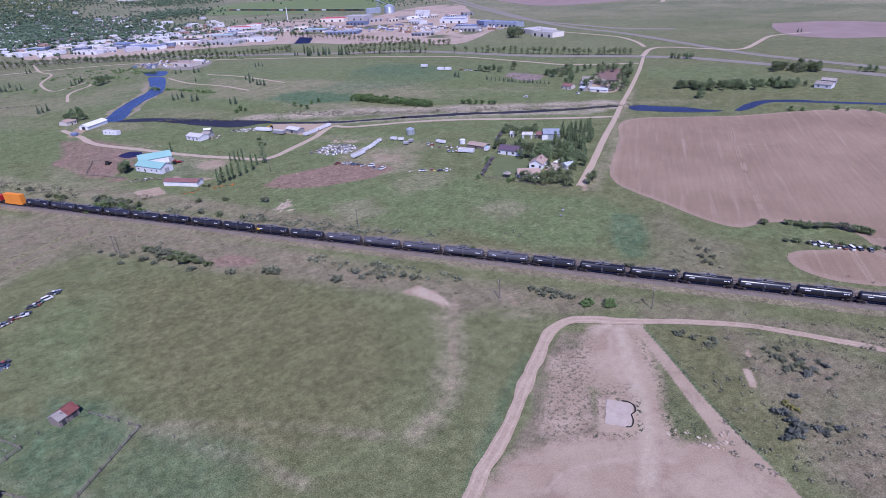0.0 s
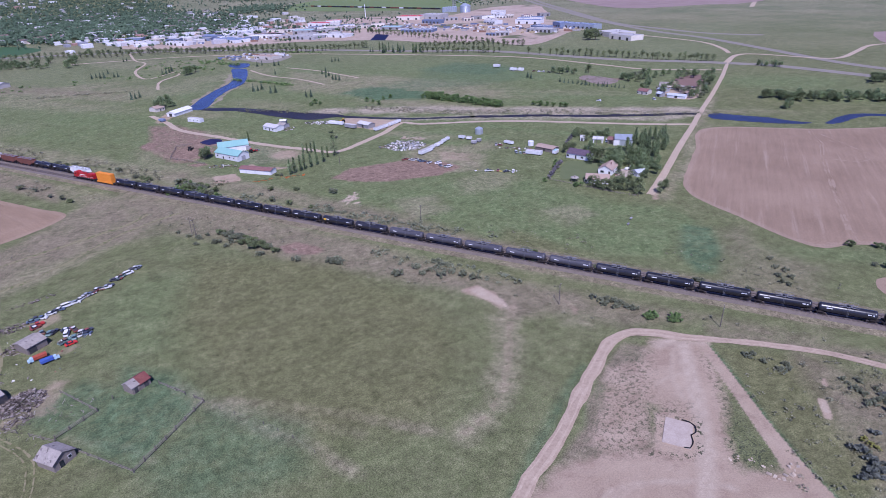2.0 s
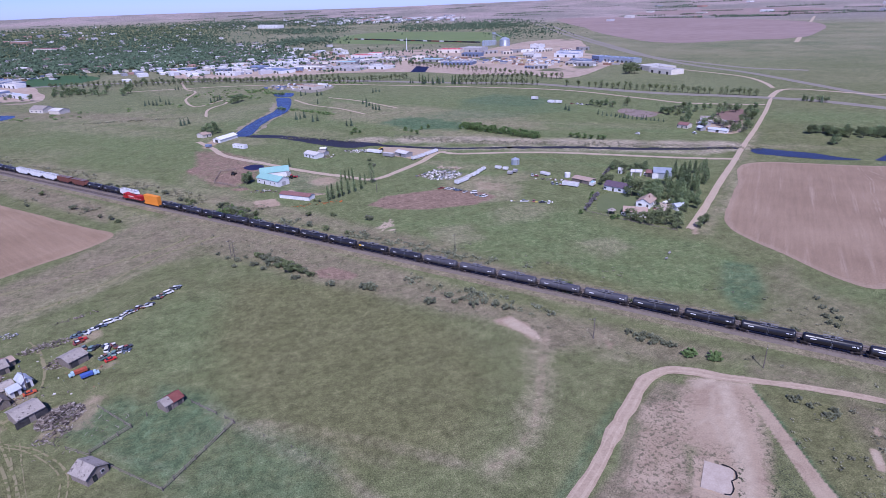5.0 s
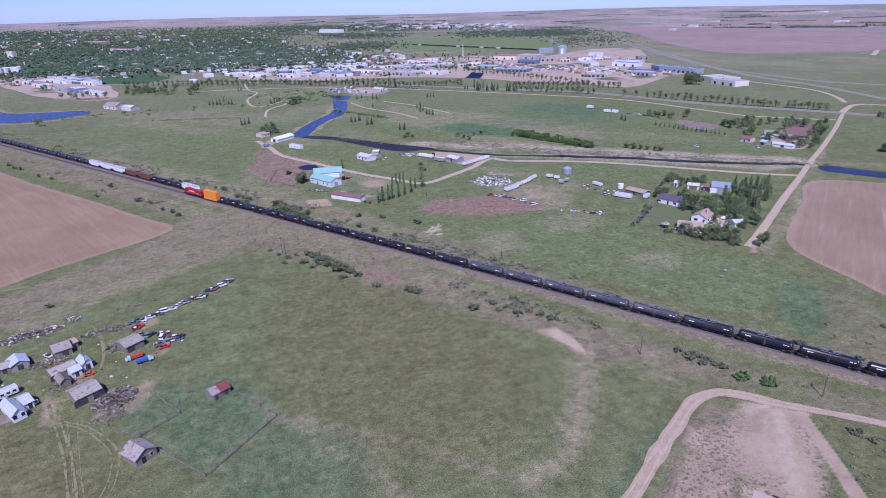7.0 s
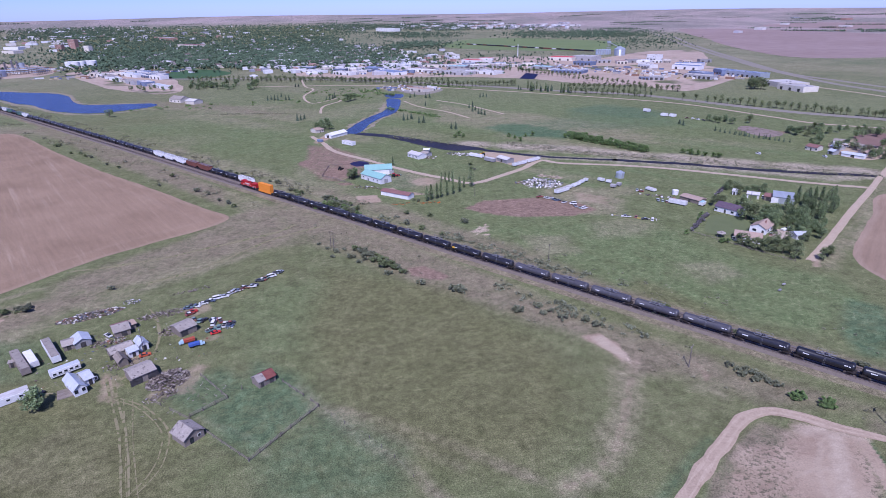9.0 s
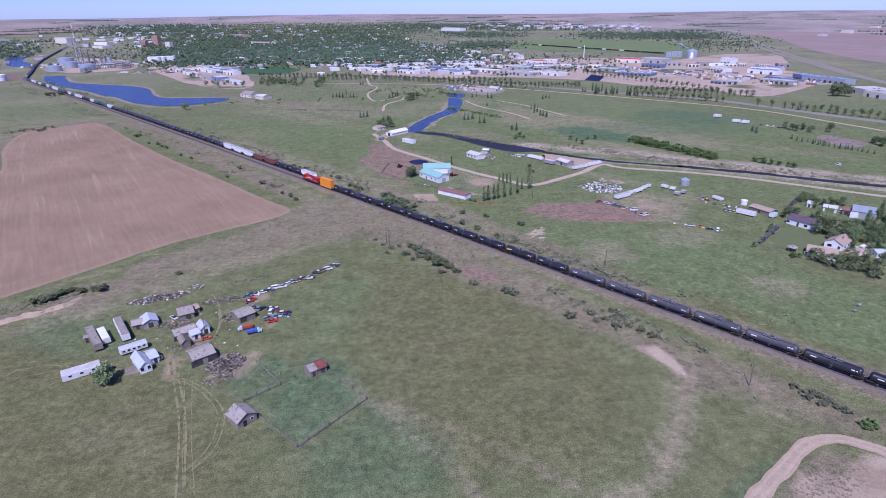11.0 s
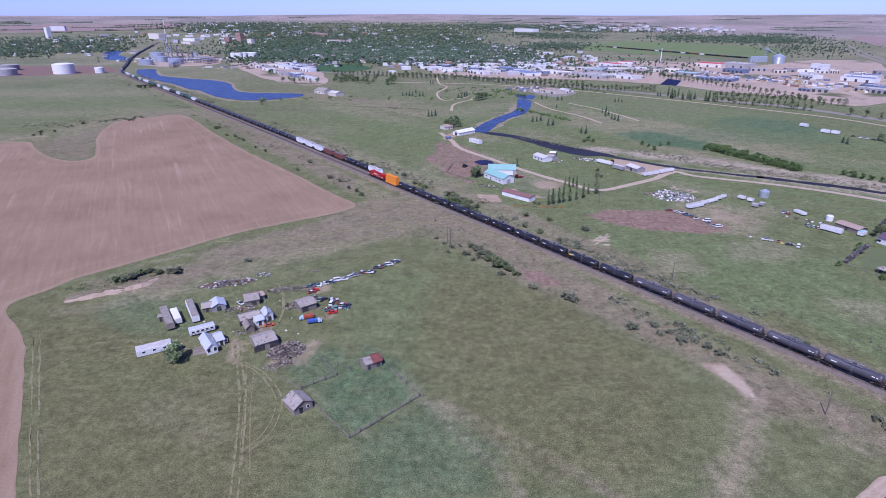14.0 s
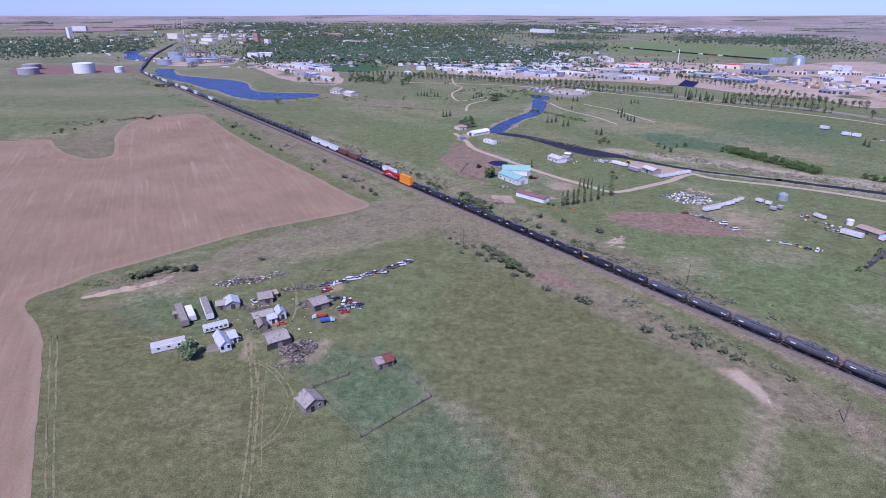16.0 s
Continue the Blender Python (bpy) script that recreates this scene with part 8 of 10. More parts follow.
for i in range(14):
    part("plank", Geo().box(-2.6, -2.4 + i * 0.35, 0.05, 2.6, -2.4 + i * 0.35 + 0.32, 0.40), WOOD, deck)
trailer("motorhome", "white motorhome with dark windows parked by the farmhouse", "motorhome", [(-86.7, 173.7), (-79.6, 178.2)], 2.4, 2.8, WHITE, PALEROOF, windows=5, stripe=GREYWALL)
trailer("semi_trailer", "grey-brown-roofed box semi trailer with a white rear end", "trailer", [(-94.2, 179.2), (-102.6, 192.2)], 2.6, 3.0, WOOD, OLDROOF, group="box trailers")
trailer("semi_trailer", "grey-roofed box semi trailer with a white rear end", "trailer", [(-87.3, 184.4), (-95.2, 197.7)], 2.6, 3.0, HOPWHITE, OLDROOF, group="box trailers")
trailer("camper_van", "rounded white camper parked between trailers", "camper", [(-93.3, 183.2), (-98.5, 191.3)], 2.5, 2.6, WHITE, WHITE)
trailer("mobile_home", "long white mobile home with a flat pale roof", "mobile home", [(-99.1, 160.9), (-89.7, 166.1)], 3.6, 2.5, WHITE, FLATROOF, wheels=False, windows=3)
gable("shed", "blue-grey shed with one bright white gable", "shed", [(-85.5, 191.7), (-81.1, 194.0)], 6.0, 2.2, 1.2, GREYWALL, PALEROOF, "y", doors=(("f", 0, 1.6, 2.0),), group="homestead sheds")
gable("shed", "low weathered lean-to shed with a patched pale roof", "shed", [(-89.0, 191.3), (-86.0, 192.6)], 5.0, 2.0, 0.8, WOOD, OLDROOF, "x", sag=0.2, doors=(("f", 0, 1.2, 1.7),), group="homestead sheds")
gable("shed", "decaying board shed with a broken grey roof", "shed", [(-74.2, 196.0), (-69.6, 198.1)], 7.0, 2.4, 1.3, WOOD, OLDROOF, "x", sag=0.45, doors=(("f", 0.5, 1.8, 1.8),), group="homestead sheds", roof2=BROWNROOF)
gable("shed", "small shed with a pale tan roof", "shed", [(-70.8, 200.9), (-68.8, 202.4)], 4.0, 2.0, 0.7, WOOD, TANROOF, "x", group="homestead sheds")
gable("shed", "long low shed with a grey-brown roof", "shed", [(-71.3, 181.5), (-65.4, 185.3)], 5.0, 2.2, 1.0, WOOD, OLDROOF, "x", sag=0.15, doors=(("f", -3, 2.4, 1.8), ("f", 2, 1.2, 1.8)), group="homestead sheds")
gable("shed", "small white shed with a pale roof", "shed", [(-65.9, 181.1), (-63.5, 182.8)], 3.6, 2.2, 1.0, WHITE, PALEROOF, "x", doors=(("f", 0, 1.0, 1.8),), group="homestead sheds")
gable("shed", "taller white shed with a steep pale blue roof", "shed", [(-63.4, 184.4), (-61.0, 185.9)], 5.0, 2.6, 1.2, WHITE, PALEROOF, "y", doors=(("f", 0, 1.4, 2.0),), group="homestead sheds")
gable("shed", "unpainted grey board shed, leaning and half collapsed", "shed", [(-67.8, 176.0), (-65.4, 177.4)], 5.0, 2.2, 1.3, WOOD, WOOD, "y", sag=0.2, group="homestead sheds")
# Its two dark front slabs stand in for the shade inside open bays.
gable("shed", "big open-fronted grey shed with a weathered roof", "shed", [(-60.7, 164.0), (-54.9, 167.8)], 7.0, 2.8, 1.2, WOOD, OLDROOF, "x", sag=0.2, doors=(("f", -2.5, 3.6, 2.2), ("f", 2.5, 3.2, 2.2)), group="homestead sheds")
gable("shed", "small board shed under a rusty red roof", "shed", [(-21.0, 154.3), (-18.3, 156.1)], 4.4, 2.1, 1.2, WOOD, RUSTROOF, "x", doors=(("f", 0.3, 1.3, 1.6), ("r", 0, 1.2, 1.6)), group="homestead sheds")
gable("shed", "grey-roofed end of the small red-roofed shed", "shed", [(-23.0, 152.9), (-21.1, 154.2)], 4.2, 2.2, 1.2, WOOD, OLDROOF, "x", eave=0.2, doors=(("f", 0, 1.0, 1.7),), group="homestead sheds")
gable("shed", "pale grey shed at the corral with a dark doorway", "shed", [(-40.6, 131.1), (-36.3, 134.9)], 6.0, 2.4, 1.6, WOOD, OLDROOF, "y", doors=(("f", -0.8, 1.1, 1.9, GLASS), ("r", -1.2, 1.4, 1.8)), windows=(("f", 1.4, 1.0, 0.8, 0.8),), group="homestead sheds")
gable("shed", "wide grey shed among scrap cars with a board front", "shed", [(-51.7, 190.8), (-46.8, 194.6)], 6.5, 2.6, 1.0, WOOD, OLDROOF, "x", sag=0.1, doors=(("f", -1.5, 2.4, 2.0),), group="homestead sheds")
heap("collapsed roof boards and rubble over the ruined barn", -51.0, 164.6, 6.4, 5.4, 30, 760, BOARDS, 0.6, 2.2, 3, boards=0.7)
heap("grey boards and rubble strewn beside the ruined barn", -51.7, 156.3, 5.0, 2.2, 25, 90, BOARDS, 0.6, 0.8, 4, boards=0.75)
heap("long heap of mixed white and dark household scrap", -88.2, 216.8, 11.5, 3.6, 18, 620, JUNK, 0.6, 1.3, 5, boards=0.25)
heap("small round heap of pale scrap", -75.6, 225.1, 3.4, 2.4, 0, 90, WHITEJUNK, 0.4, 0.9, 6, boards=0.3)
heap("scattered old lumber and machinery parts", -61.6, 210.9, 9.0, 3.0, 15, 170, BOARDS, 0.7, 0.8, 7, boards=0.7)
heap("scattered scrap beside the grey shed", -56.2, 196.7, 4.0, 3.5, 15, 110, BOARDS, 0.6, 0.7, 8, boards=0.6)
heap("scrap and boards round the decaying shed", -74.3, 193.5, 4.0, 4.0, 15, 100, JUNK, 0.6, 0.7, 9)
heap("scrap heap between the parked cars", -39.1, 194.8, 5.5, 3.0, 15, 110, WHITEJUNK, 0.4, 0.7, 10, boards=0.3)
heap("loose boards beside the long shed", -67.4, 178.0, 6.0, 3.0, 15, 80, BOARDS, 0.6, 0.5, 11, boards=0.8)
heap("boards and scrap beside the blue-grey shed", -78.9, 194.4, 4.0, 3.0, 15, 60, BOARDS, 0.6, 0.4, 12, boards=0.8)
heap("dark rusty implements rusting in the grass", -53.3, 229.8, 12.0, 1.2, 20, 46, BOARDS, 0.6, 0.5, 13, boards=0.6)
heap("loose scrap and boards scattered through the homestead yard", -66, 186, 30, 22, 20, 190, JUNK, 0.45, 0.1, 14, boards=0.5)
heap("broken boards scattered below the ruined barn", -44, 152, 12, 8, 20, 60, BOARDS, 0.45, 0.1, 15, boards=0.8)
sedans = car("sedan", None, "scrapped sedan rusting in a row in the grass", "scrap cars")
pickups = car("pickup", None, "scrapped pickup truck in a row of cars", "scrap cars", "pickup truck")
vans = car("van", WHITE, "old white van in a row of scrap cars", "scrap cars", "van")
RC = random.Random(4)
for i, (x, y) in enumerate([(-52.8, 213.0), (-51.9, 214.0), (-50.0, 214.0), (-47.5, 215.6), (-46.0, 216.7), (-44.9, 217.3), (-42.6, 218.9), (-41.5, 220.0), (-40.1, 220.0), (-38.4, 221.7), (-37.4, 222.8), (-36.6, 224.0)]):
    place_car(vans if i == 6 else RC.choice((sedans, sedans, pickups)), x, y, RC.uniform(-30, 60))
for i, (x, y) in enumerate([(-35.1, 224.0), (-33.4, 225.7), (-32.2, 226.3), (-30.2, 226.3), (-29.1, 227.4), (-27.3, 231.6), (-26.1, 232.2), (-24.9, 232.8), (-23.8, 234.1), (-22.3, 234.7), (-18.8, 238.4), (-20.0, 237.8)]):
    place_car(vans if i == 9 else RC.choice((sedans, sedans, pickups)), x, y, RC.uniform(-30, 60))
for i, (x, y) in enumerate([(-49.3, 203.3), (-46.9, 201.4), (-45.5, 201.4), (-41.9, 200.9), (-41.6, 198.1), (-39.4, 194.4), (-37.5, 195.8), (-35.5, 196.7), (-41.8, 193.0), (-36.1, 194.8), (-39.6, 199.5), (-51.3, 207.8), (-77.2, 198.6)]):
    place_car(vans if i == 4 else RC.choice((sedans, sedans, pickups)), x, y, RC.uniform(0, 180))
place_car(car("pickup", material("faded_red_paint", (0.36, 0.03, 0.03), (0.46, 0.06, 0.05), 1.0, rough=0.5), "faded red pickup truck by the shed", "", "pickup truck"), -50.9, 209.3, 20)
place_car(car("sedan", material("bright_red_paint", (0.46, 0.03, 0.03), (0.55, 0.06, 0.05), 1.0, rough=0.4), "bright red scrapped car beside dark ones", "", "car"), -40.1, 190.8, 20)
place_car(car("sedan", material("orange_red_paint", (0.40, 0.08, 0.04), (0.50, 0.11, 0.05), 1.0, rough=0.4), "orange-red car parked by the white shed", "", "car"), -61.3, 181.5, 20)
place_car(car("sedan", material("black_car_paint", (0.015, 0.015, 0.02), (0.03, 0.03, 0.035), 1.0, rough=0.3), "black car beside the big tree", "", "car"), -87.4, 166.1, 60)


def flat_truck(label, cab, box, x, y, rz):
    t = thing("truck", label, "truck", x, y, rz)
    t.scale = (0.66, 0.66, 0.66)
    part("cab", Geo().extrude([(1.6, 0.6), (3.9, 0.6), (3.9, 1.5), (3.0, 1.7), (2.7, 2.4), (1.6, 2.4)], -1.0, 1.0), cab, t)
    part("window", Geo().box(2.85, -0.85, 1.72, 2.92, 0.85, 2.25), GLASS, t)
    part("box", Geo().box(-4.0, -1.15, 1.0, 1.4, 1.15, 2.3).box(-4.05, -1.2, 2.3, 1.45, 1.2, 2.4), box, t)
    part("chassis", Geo().box(-4.0, -0.5, 0.6, 3.6, 0.5, 1.0), UNDER, t)
    for u in (-3.0, -2.0, 2.9):
        for v in (-0.95, 0.95):
            part("wheel", Geo().lathe([(v - 0.14, 0.48), (v + 0.14, 0.48)], 10, "y", (u, 0, 0.48)), RUBBER, t)
    return t


SKY = material("pale_blue_paint", (0.35, 0.50, 0.58), (0.45, 0.58, 0.65), 1.0, rough=0.5)
flat_truck("old truck with a red box and pale blue cab", SKY, material("faded_red_box", (0.30, 0.06, 0.04), (0.40, 0.10, 0.06), 1.0, rough=0.6), -49.0, 186.5, 200)
flat_truck("old truck with a bright blue box", SKY, material("bright_blue_box", (0.05, 0.09, 0.30), (0.08, 0.13, 0.38), 1.0, rough=0.5), -45.3, 183.6, 15)
fence("weathered grey corral rails round the green pen", [(-16.2, 154.4), (-5.9, 139.8)], 3.4, 1.4, (0.5, 1.0), 0.11, board=0.065)
fence("dark weathered corral rails round the green pen", [(-5.9, 139.6), (-23.9, 121.7)], 3.6, 1.5, (0.4, 0.8, 1.2), 0.15, board=0.06, seed=6)
fence("weathered corral rails leading to the grey shed", [(-23.9, 121.7), (-36.3, 136.2)], 3.4, 1.4, (0.5, 1.0), 0.11, board=0.065, seed=7)
fence("dark corral rails across the pen", [(-41.5, 144.0), (-32.0, 150.3), (-28.2, 153.9)], 3.4, 1.5, (0.4, 0.8, 1.2), 0.15, board=0.06, seed=8)
fence("thin corral rails beside the ruined barn", [(-32.0, 150.3), (-41.5, 164.6)], 3.4, 1.3, (0.5, 1.0), 0.11, board=0.065, seed=9)
fence("corral rails behind the grey shed", [(-41.4, 142.6), (-53.6, 154.4)], 3.4, 1.3, (0.5, 1.0), 0.11, board=0.065, seed=10)
fence("old wire fence posts through dry grass", [(-5.7, 139.3), (0.9, 130.2), (6.9, 122.7), (12.3, 113.7), (15.8, 106.2)], 5.0, 1.1, (0.9,), 0.07, board=0.012, seed=11)
fence("old wire fence posts beside the field track", [(-10.1, 303.9), (-47.2, 284.6), (-78.9, 271.9), (-110.4, 261.4)], 6.0, 1.1, (0.9,), 0.06, board=0.012, seed=12)
place = thing("yard_pole", "thin wooden yard light pole beside the white shed", "pole", -62.3, 184.4)
part("post", Geo().tube((0, 0, 0), (0, 0, 9), 0.11, 0.08, 7), POLE, place)
part("lamp", Geo().box(-0.1, -0.6, 8.7, 0.1, 0.1, 8.9), GREYWALL, place)
hut = thing("outhouse", "tiny grey outhouse with a flat roof", "outhouse", -102.1, 185.7, 15)
part("wall", Geo().box(-0.9, -0.9, 0, 0.9, 0.9, 2.0), WOOD, hut)
part("roof", Geo().box(-1.1, -1.1, 2.0, 1.1, 1.1, 2.12), OLDROOF, hut)
part("door", Geo().box(-0.4, -0.95, 0.05, 0.4, -0.9, 1.8), DOORDARK, hut)
for xy in ([(5.8, 260.4)] + [(108.9, 130.4)] + [(144.0, 93.8)] + [(99.6, 220.2)] + [(4.5, 263.0)] + [(94.8, 322.7)] + [(242.4, 264.5)]):
    utility_pole(*xy, 8.0, 36)
# concrete pad with a black hose, and small pump gear in the meadow
pad = thing("concrete_pad", "pale concrete slab with a black hose lying on it", "concrete slab", 96.8, 67.8, -52)
part("slab", Geo().box(-3.3, -4.6, 0, 3.3, 4.6, 0.22), CONCRETE, pad)
g = Geo()
ring = [(0.5, 4.9), (2.4, 4.7), (3.7, 3.8), (4.0, 1.5), (3.0, 0.2), (3.6, -2), (3.0, -4.4), (1.8, -4.7)]
line = smooth_line(ring, 0.8)
for i, p in enumerate(line):
    d = (line[min(i + 1, len(line) - 1)] - line[max(i - 1, 0)]).normalized()
    g.v += [(p.x - d.y * 0.15 * math.cos(q * 1.047), p.y + d.x * 0.15 * math.cos(q * 1.047), 0.34 + 0.15 * math.sin(q * 1.047)) for q in range(6)]
g.f = [(i * 6 + q, i * 6 + (q + 1) % 6, i * 6 + 6 + (q + 1) % 6, i * 6 + 6 + q) for i in range(len(line) - 1) for q in range(6)]
part("hose", g, RUBBER, pad, "thick black hose")
for x, y in [(175.9, 167.4), (181.3, 171.3)]:
    t = thing("pump_box", "small white pump box on short legs in the meadow", "pump", x, y, 20, group="pump boxes")
    part("box", Geo().box(-0.7, -0.35, 0.4, 0.7, 0.35, 0.9), GREYWALL, t)
    part("pipe", Geo().tube((0.4, 0, 0.9), (0.4, 0, 1.9), 0.08, n=6), STEEL, t)
    for u in (-0.8, 0.8):
        for v in (-0.5, 0.5):
            part("leg", Geo().box(u - 0.05, v - 0.05, 0, u + 0.05, v + 0.05, 0.4), STEEL, t)
fence("wire fence along the field edge", [(-157.8, 206.9), (-136.0, 172.3), (-120.2, 146.0), (-108.1, 125.5), (-98.6, 109.0), (-93.7, 100.2)], 4.0, 1.1, (0.9,), 0.06, board=0.012, seed=13)

heap("pale stones strewn at the end of the dirt strip", 108.7, 46.7, 6, 3, -40, 16, PALE, 0.7, 0.1, 41, name="stones", boards=0.0)
heap("small pale stones beside the weeds", 102.1, 55.0, 4, 2, -40, 10, PALE, 0.5, 0.1, 42, name="stones", boards=0.0)

# ---- turquoise-roofed barn and its neighbours ----
gable("barn", "white barn with a bright turquoise metal roof", "barn", [(31.6, 382.5), (42.6, 364.3)], 9.0, 3.6, 2.2, WHITE, TURQ, "x", doors=(("r", 0, 3.0, 2.8, GREYWALL), ("f", -3, 1.0, 2.0)), windows=(("f", 3, 1.4, 1.0, 0.8), ("f", 7, 1.4, 1.0, 0.8), ("f", -8, 1.4, 1.0, 0.8)))
gable("barn", "long white barn wing under the same turquoise roof", "barn", [(35.1, 390.1), (53.8, 388.4)], 11.0, 3.6, 2.4, WHITE, TURQ, "x", doors=(("f", 9, 3.0, 2.6, GREYWALL), ("r", 0, 2.0, 2.4)), windows=(("r", 3, 1.4, 1.0, 0.8),))
gable("stable", "long low white stable with a red-brown roof", "stable", [(39.5, 341.3), (54.2, 326.2)], 6.0, 2.6, 0.9, WHITE, BROWNROOF, "x", doors=(("f", -6, 1.2, 2.0, WHITE), ("f", 0, 1.2, 2.0, WHITE), ("f", 6, 1.2, 2.0, WHITE)))
gable("hall", "long white tent-like hall beside the river", "hall", [(19.2, 524.5), (34.8, 539.4)], 8.0, 2.6, 1.8, WHITE, WHITE, "x", doors=(("l", 0, 3.0, 2.6),))
gable("house", "small brown-roofed house among bushes by the hall", "house", [(6.9, 553.5), (14.3, 558.6)], 9.0, 2.8, 1.6, CREAM, TANROOF, "x", doors=(("f", 0, 1.0, 2.0),), windows=(("f", 3, 1.0, 1.2, 1.0),))
trailer("mobile_home", "white mobile home beside the lane", "mobile home", [(26.9, 498.6), (34.8, 488.0)], 4.0, 3.2, WHITE, FLATROOF, wheels=False, windows=3)
trailer("stock_trailer", "small bright blue stock trailer at the lane's end", "trailer", [(6.2, 512.6), (9.3, 508.8)], 3.0, 2.4, BLUE, BLUE)
gable("house", "white bungalow with a pale grey roof in a fenced garden", "house", [(73.4, 436.8), (79.7, 424.3)], 8.0, 2.8, 1.4, WHITE, FLATROOF, "x", doors=(("f", 0, 1.0, 2.0),), windows=(("f", 4, 1.0, 1.4, 1.0), ("f", -4, 1.0, 1.4, 1.0)))
gable("shed", "dark-walled garden shed behind the bungalow", "shed", [(83.6, 436.3), (87.3, 430.7)], 6.0, 2.4, 1.0, GREYWALL, OLDROOF, "x", doors=(("f", 0, 1.4, 2.0),))
gable("canopy", "small white canopy roof on a dark frame", "canopy", [(87.9, 445.8), (92.1, 444.0)], 5.0, 2.4, 0.7, GREYWALL, WHITE, "x")
trailer("semi_trailer", "long white trailer beside the creek yard", "trailer", [(119.5, 423.6), (126.9, 413.3)], 2.8, 2.6, WHITE, FLATROOF)
trailer("semi_trailer", "white trailer parked along the farm lane", "trailer", [(142.1, 382.4), (153.8, 388.2)], 2.6, 2.5, WHITE, FLATROOF, group="lane trailers")
trailer("semi_trailer", "white trailer parked farther along the lane", "trailer", [(155.6, 389.3), (167.7, 396.4)], 2.6, 2.4, WHITE, FLATROOF, group="lane trailers")
trailer("semi_trailer", "grey trailer in the creek yard", "trailer", [(126.3, 405.8), (131.3, 398.0)], 3.0, 3.0, GREYWALL, FLATROOF)
gable("shed", "pale grey building beside the creek yard", "shed", [(135.5, 403.7), (139.7, 392.5)], 7.0, 2.8, 1.2, GREYWALL, FLATROOF, "x", doors=(("f", 0, 2.0, 2.2),))


def tractor(label, mat, x, y, rz):
    t = thing("tractor", label, "tractor", x, y, rz)
    part("bonnet", Geo().extrude([(0.2, 0.8), (2.2, 0.8), (2.25, 1.4), (0.2, 1.6)], -0.4, 0.4), mat, t)
    c = part("cab", Geo().extrude([(-1.3, 0.9), (0.2, 0.9), (0.1, 2.5), (-1.2, 2.5)], -0.7, 0.7), GLASS, t)
    part("roof", Geo().box(-1.4, -0.8, 2.5, 0.25, 0.8, 2.65), mat, c)
    part("bucket", Geo().extrude([(2.8, 0.2), (3.6, 0.2), (3.4, 1.0), (2.8, 0.9)], -1.0, 1.0).box(1.2, -0.65, 0.8, 2.9, -0.5, 0.95).box(1.2, 0.5, 0.8, 2.9, 0.65, 0.95), mat, t)
    for u, r, v in ((-0.9, 0.85, 0.85), (1.7, 0.55, 0.7)):
        for s in (-1, 1):
            part("wheel", Geo().lathe([(s * v - 0.2, r), (s * v + 0.2, r)], 14, "y", (u, 0, r)), RUBBER, t)
    return t


tractor("red tractor with a front loader beside the barn", LOCORED, 54.2, 380.5, 20)
tractor("yellow front loader in the creek yard", YELLOW, 131.1, 423.6, 100)
tractor("dark tractor standing in the trampled paddock", UNDER, 19.3, 409.6, 60)
place_car(sedans, 57.6, 382.1, 30), place_car(pickups, 49.8, 382.3, 10)
sheet("water", [(27.2, 426.7), (35.2, 432.3), (41.6, 425.9), (38.7, 416.4), (31.4, 416.1)], 0.07, material("dark_pond_liner", (0.018, 0.018, 0.05), (0.030, 0.030, 0.075), 0.2, rough=0.5, spec=0.03), "dark still farm dugout beside the barn", "pond", ragged=0.8)
fence("wooden paddock rails beside the barn", [(5.7, 395.0), (13.3, 385.8), (19.8, 375.9), (23.6, 370.1)], 4.0, 1.4, (0.5, 0.9, 1.3), 0.1, board=0.07, seed=21)
fence("wooden paddock rails round trampled soil", [(5.7, 395.0), (11.9, 422.8), (22.0, 423.6)], 5.0, 1.4, (0.5, 0.9, 1.3), 0.1, board=0.07, seed=22)
fence("dark wooden fence round the meadow", [(48.2, 345.2), (64.0, 334.9), (73.2, 328.6)], 5.0, 1.2, (0.6, 1.0), 0.08, seed=23)
heap("old implements and white scrap beside the barn", 32.5, 359.6, 9, 3, -30, 60, JUNK, 0.8, 0.8, 21, boards=0.4)
heap("orange and dark scrap along the lane bend", 58.6, 317.9, 16, 2.0, -10, 60, mixed("orange_scrap", [(0.45, 0.13, 0.03), (0.36, 0.10, 0.03), (0.10, 0.11, 0.05)], 0.8), 0.7, 0.6, 22)
heap("white and grey scrap in the creek yard", 115.4, 430.5, 14, 4, -35, 120, WHITEJUNK, 1.2, 1.5, 23, boards=0.3)
heap("dark scrap round the bungalow", 87.7, 428.5, 8, 5, -35, 60, JUNK, 0.9, 1.0, 24, boards=0.4)

# ---- open-air store of white trailers, tanks and scrap ----
heap("broad field of white salvage, boats and panels", 144.7, 337.2, 13, 12, -20, 520, WHITEJUNK, 0.95, 1.5, 31, boards=0.3)
heap("pale boards and lumber stacked behind the salvage", 155.6, 349.8, 9, 2.2, -40, 70, mixed("pale_lumber", [(0.42, 0.34, 0.24), (0.52, 0.44, 0.33), (0.30, 0.24, 0.18)], 0.8), 1.5, 1.0, 32, boards=0.8)
heap("grey scrap beside the salvage field", 133.0, 341.1, 6, 3, -20, 60, JUNK, 1.0, 1.2, 33)
trailer("semi_trailer", "pale green-grey semi trailer at the head of a row", "trailer", [(144.3, 311.6), (154.6, 316.6)], 2.8, 2.8, HOPWHITE, FLATROOF)
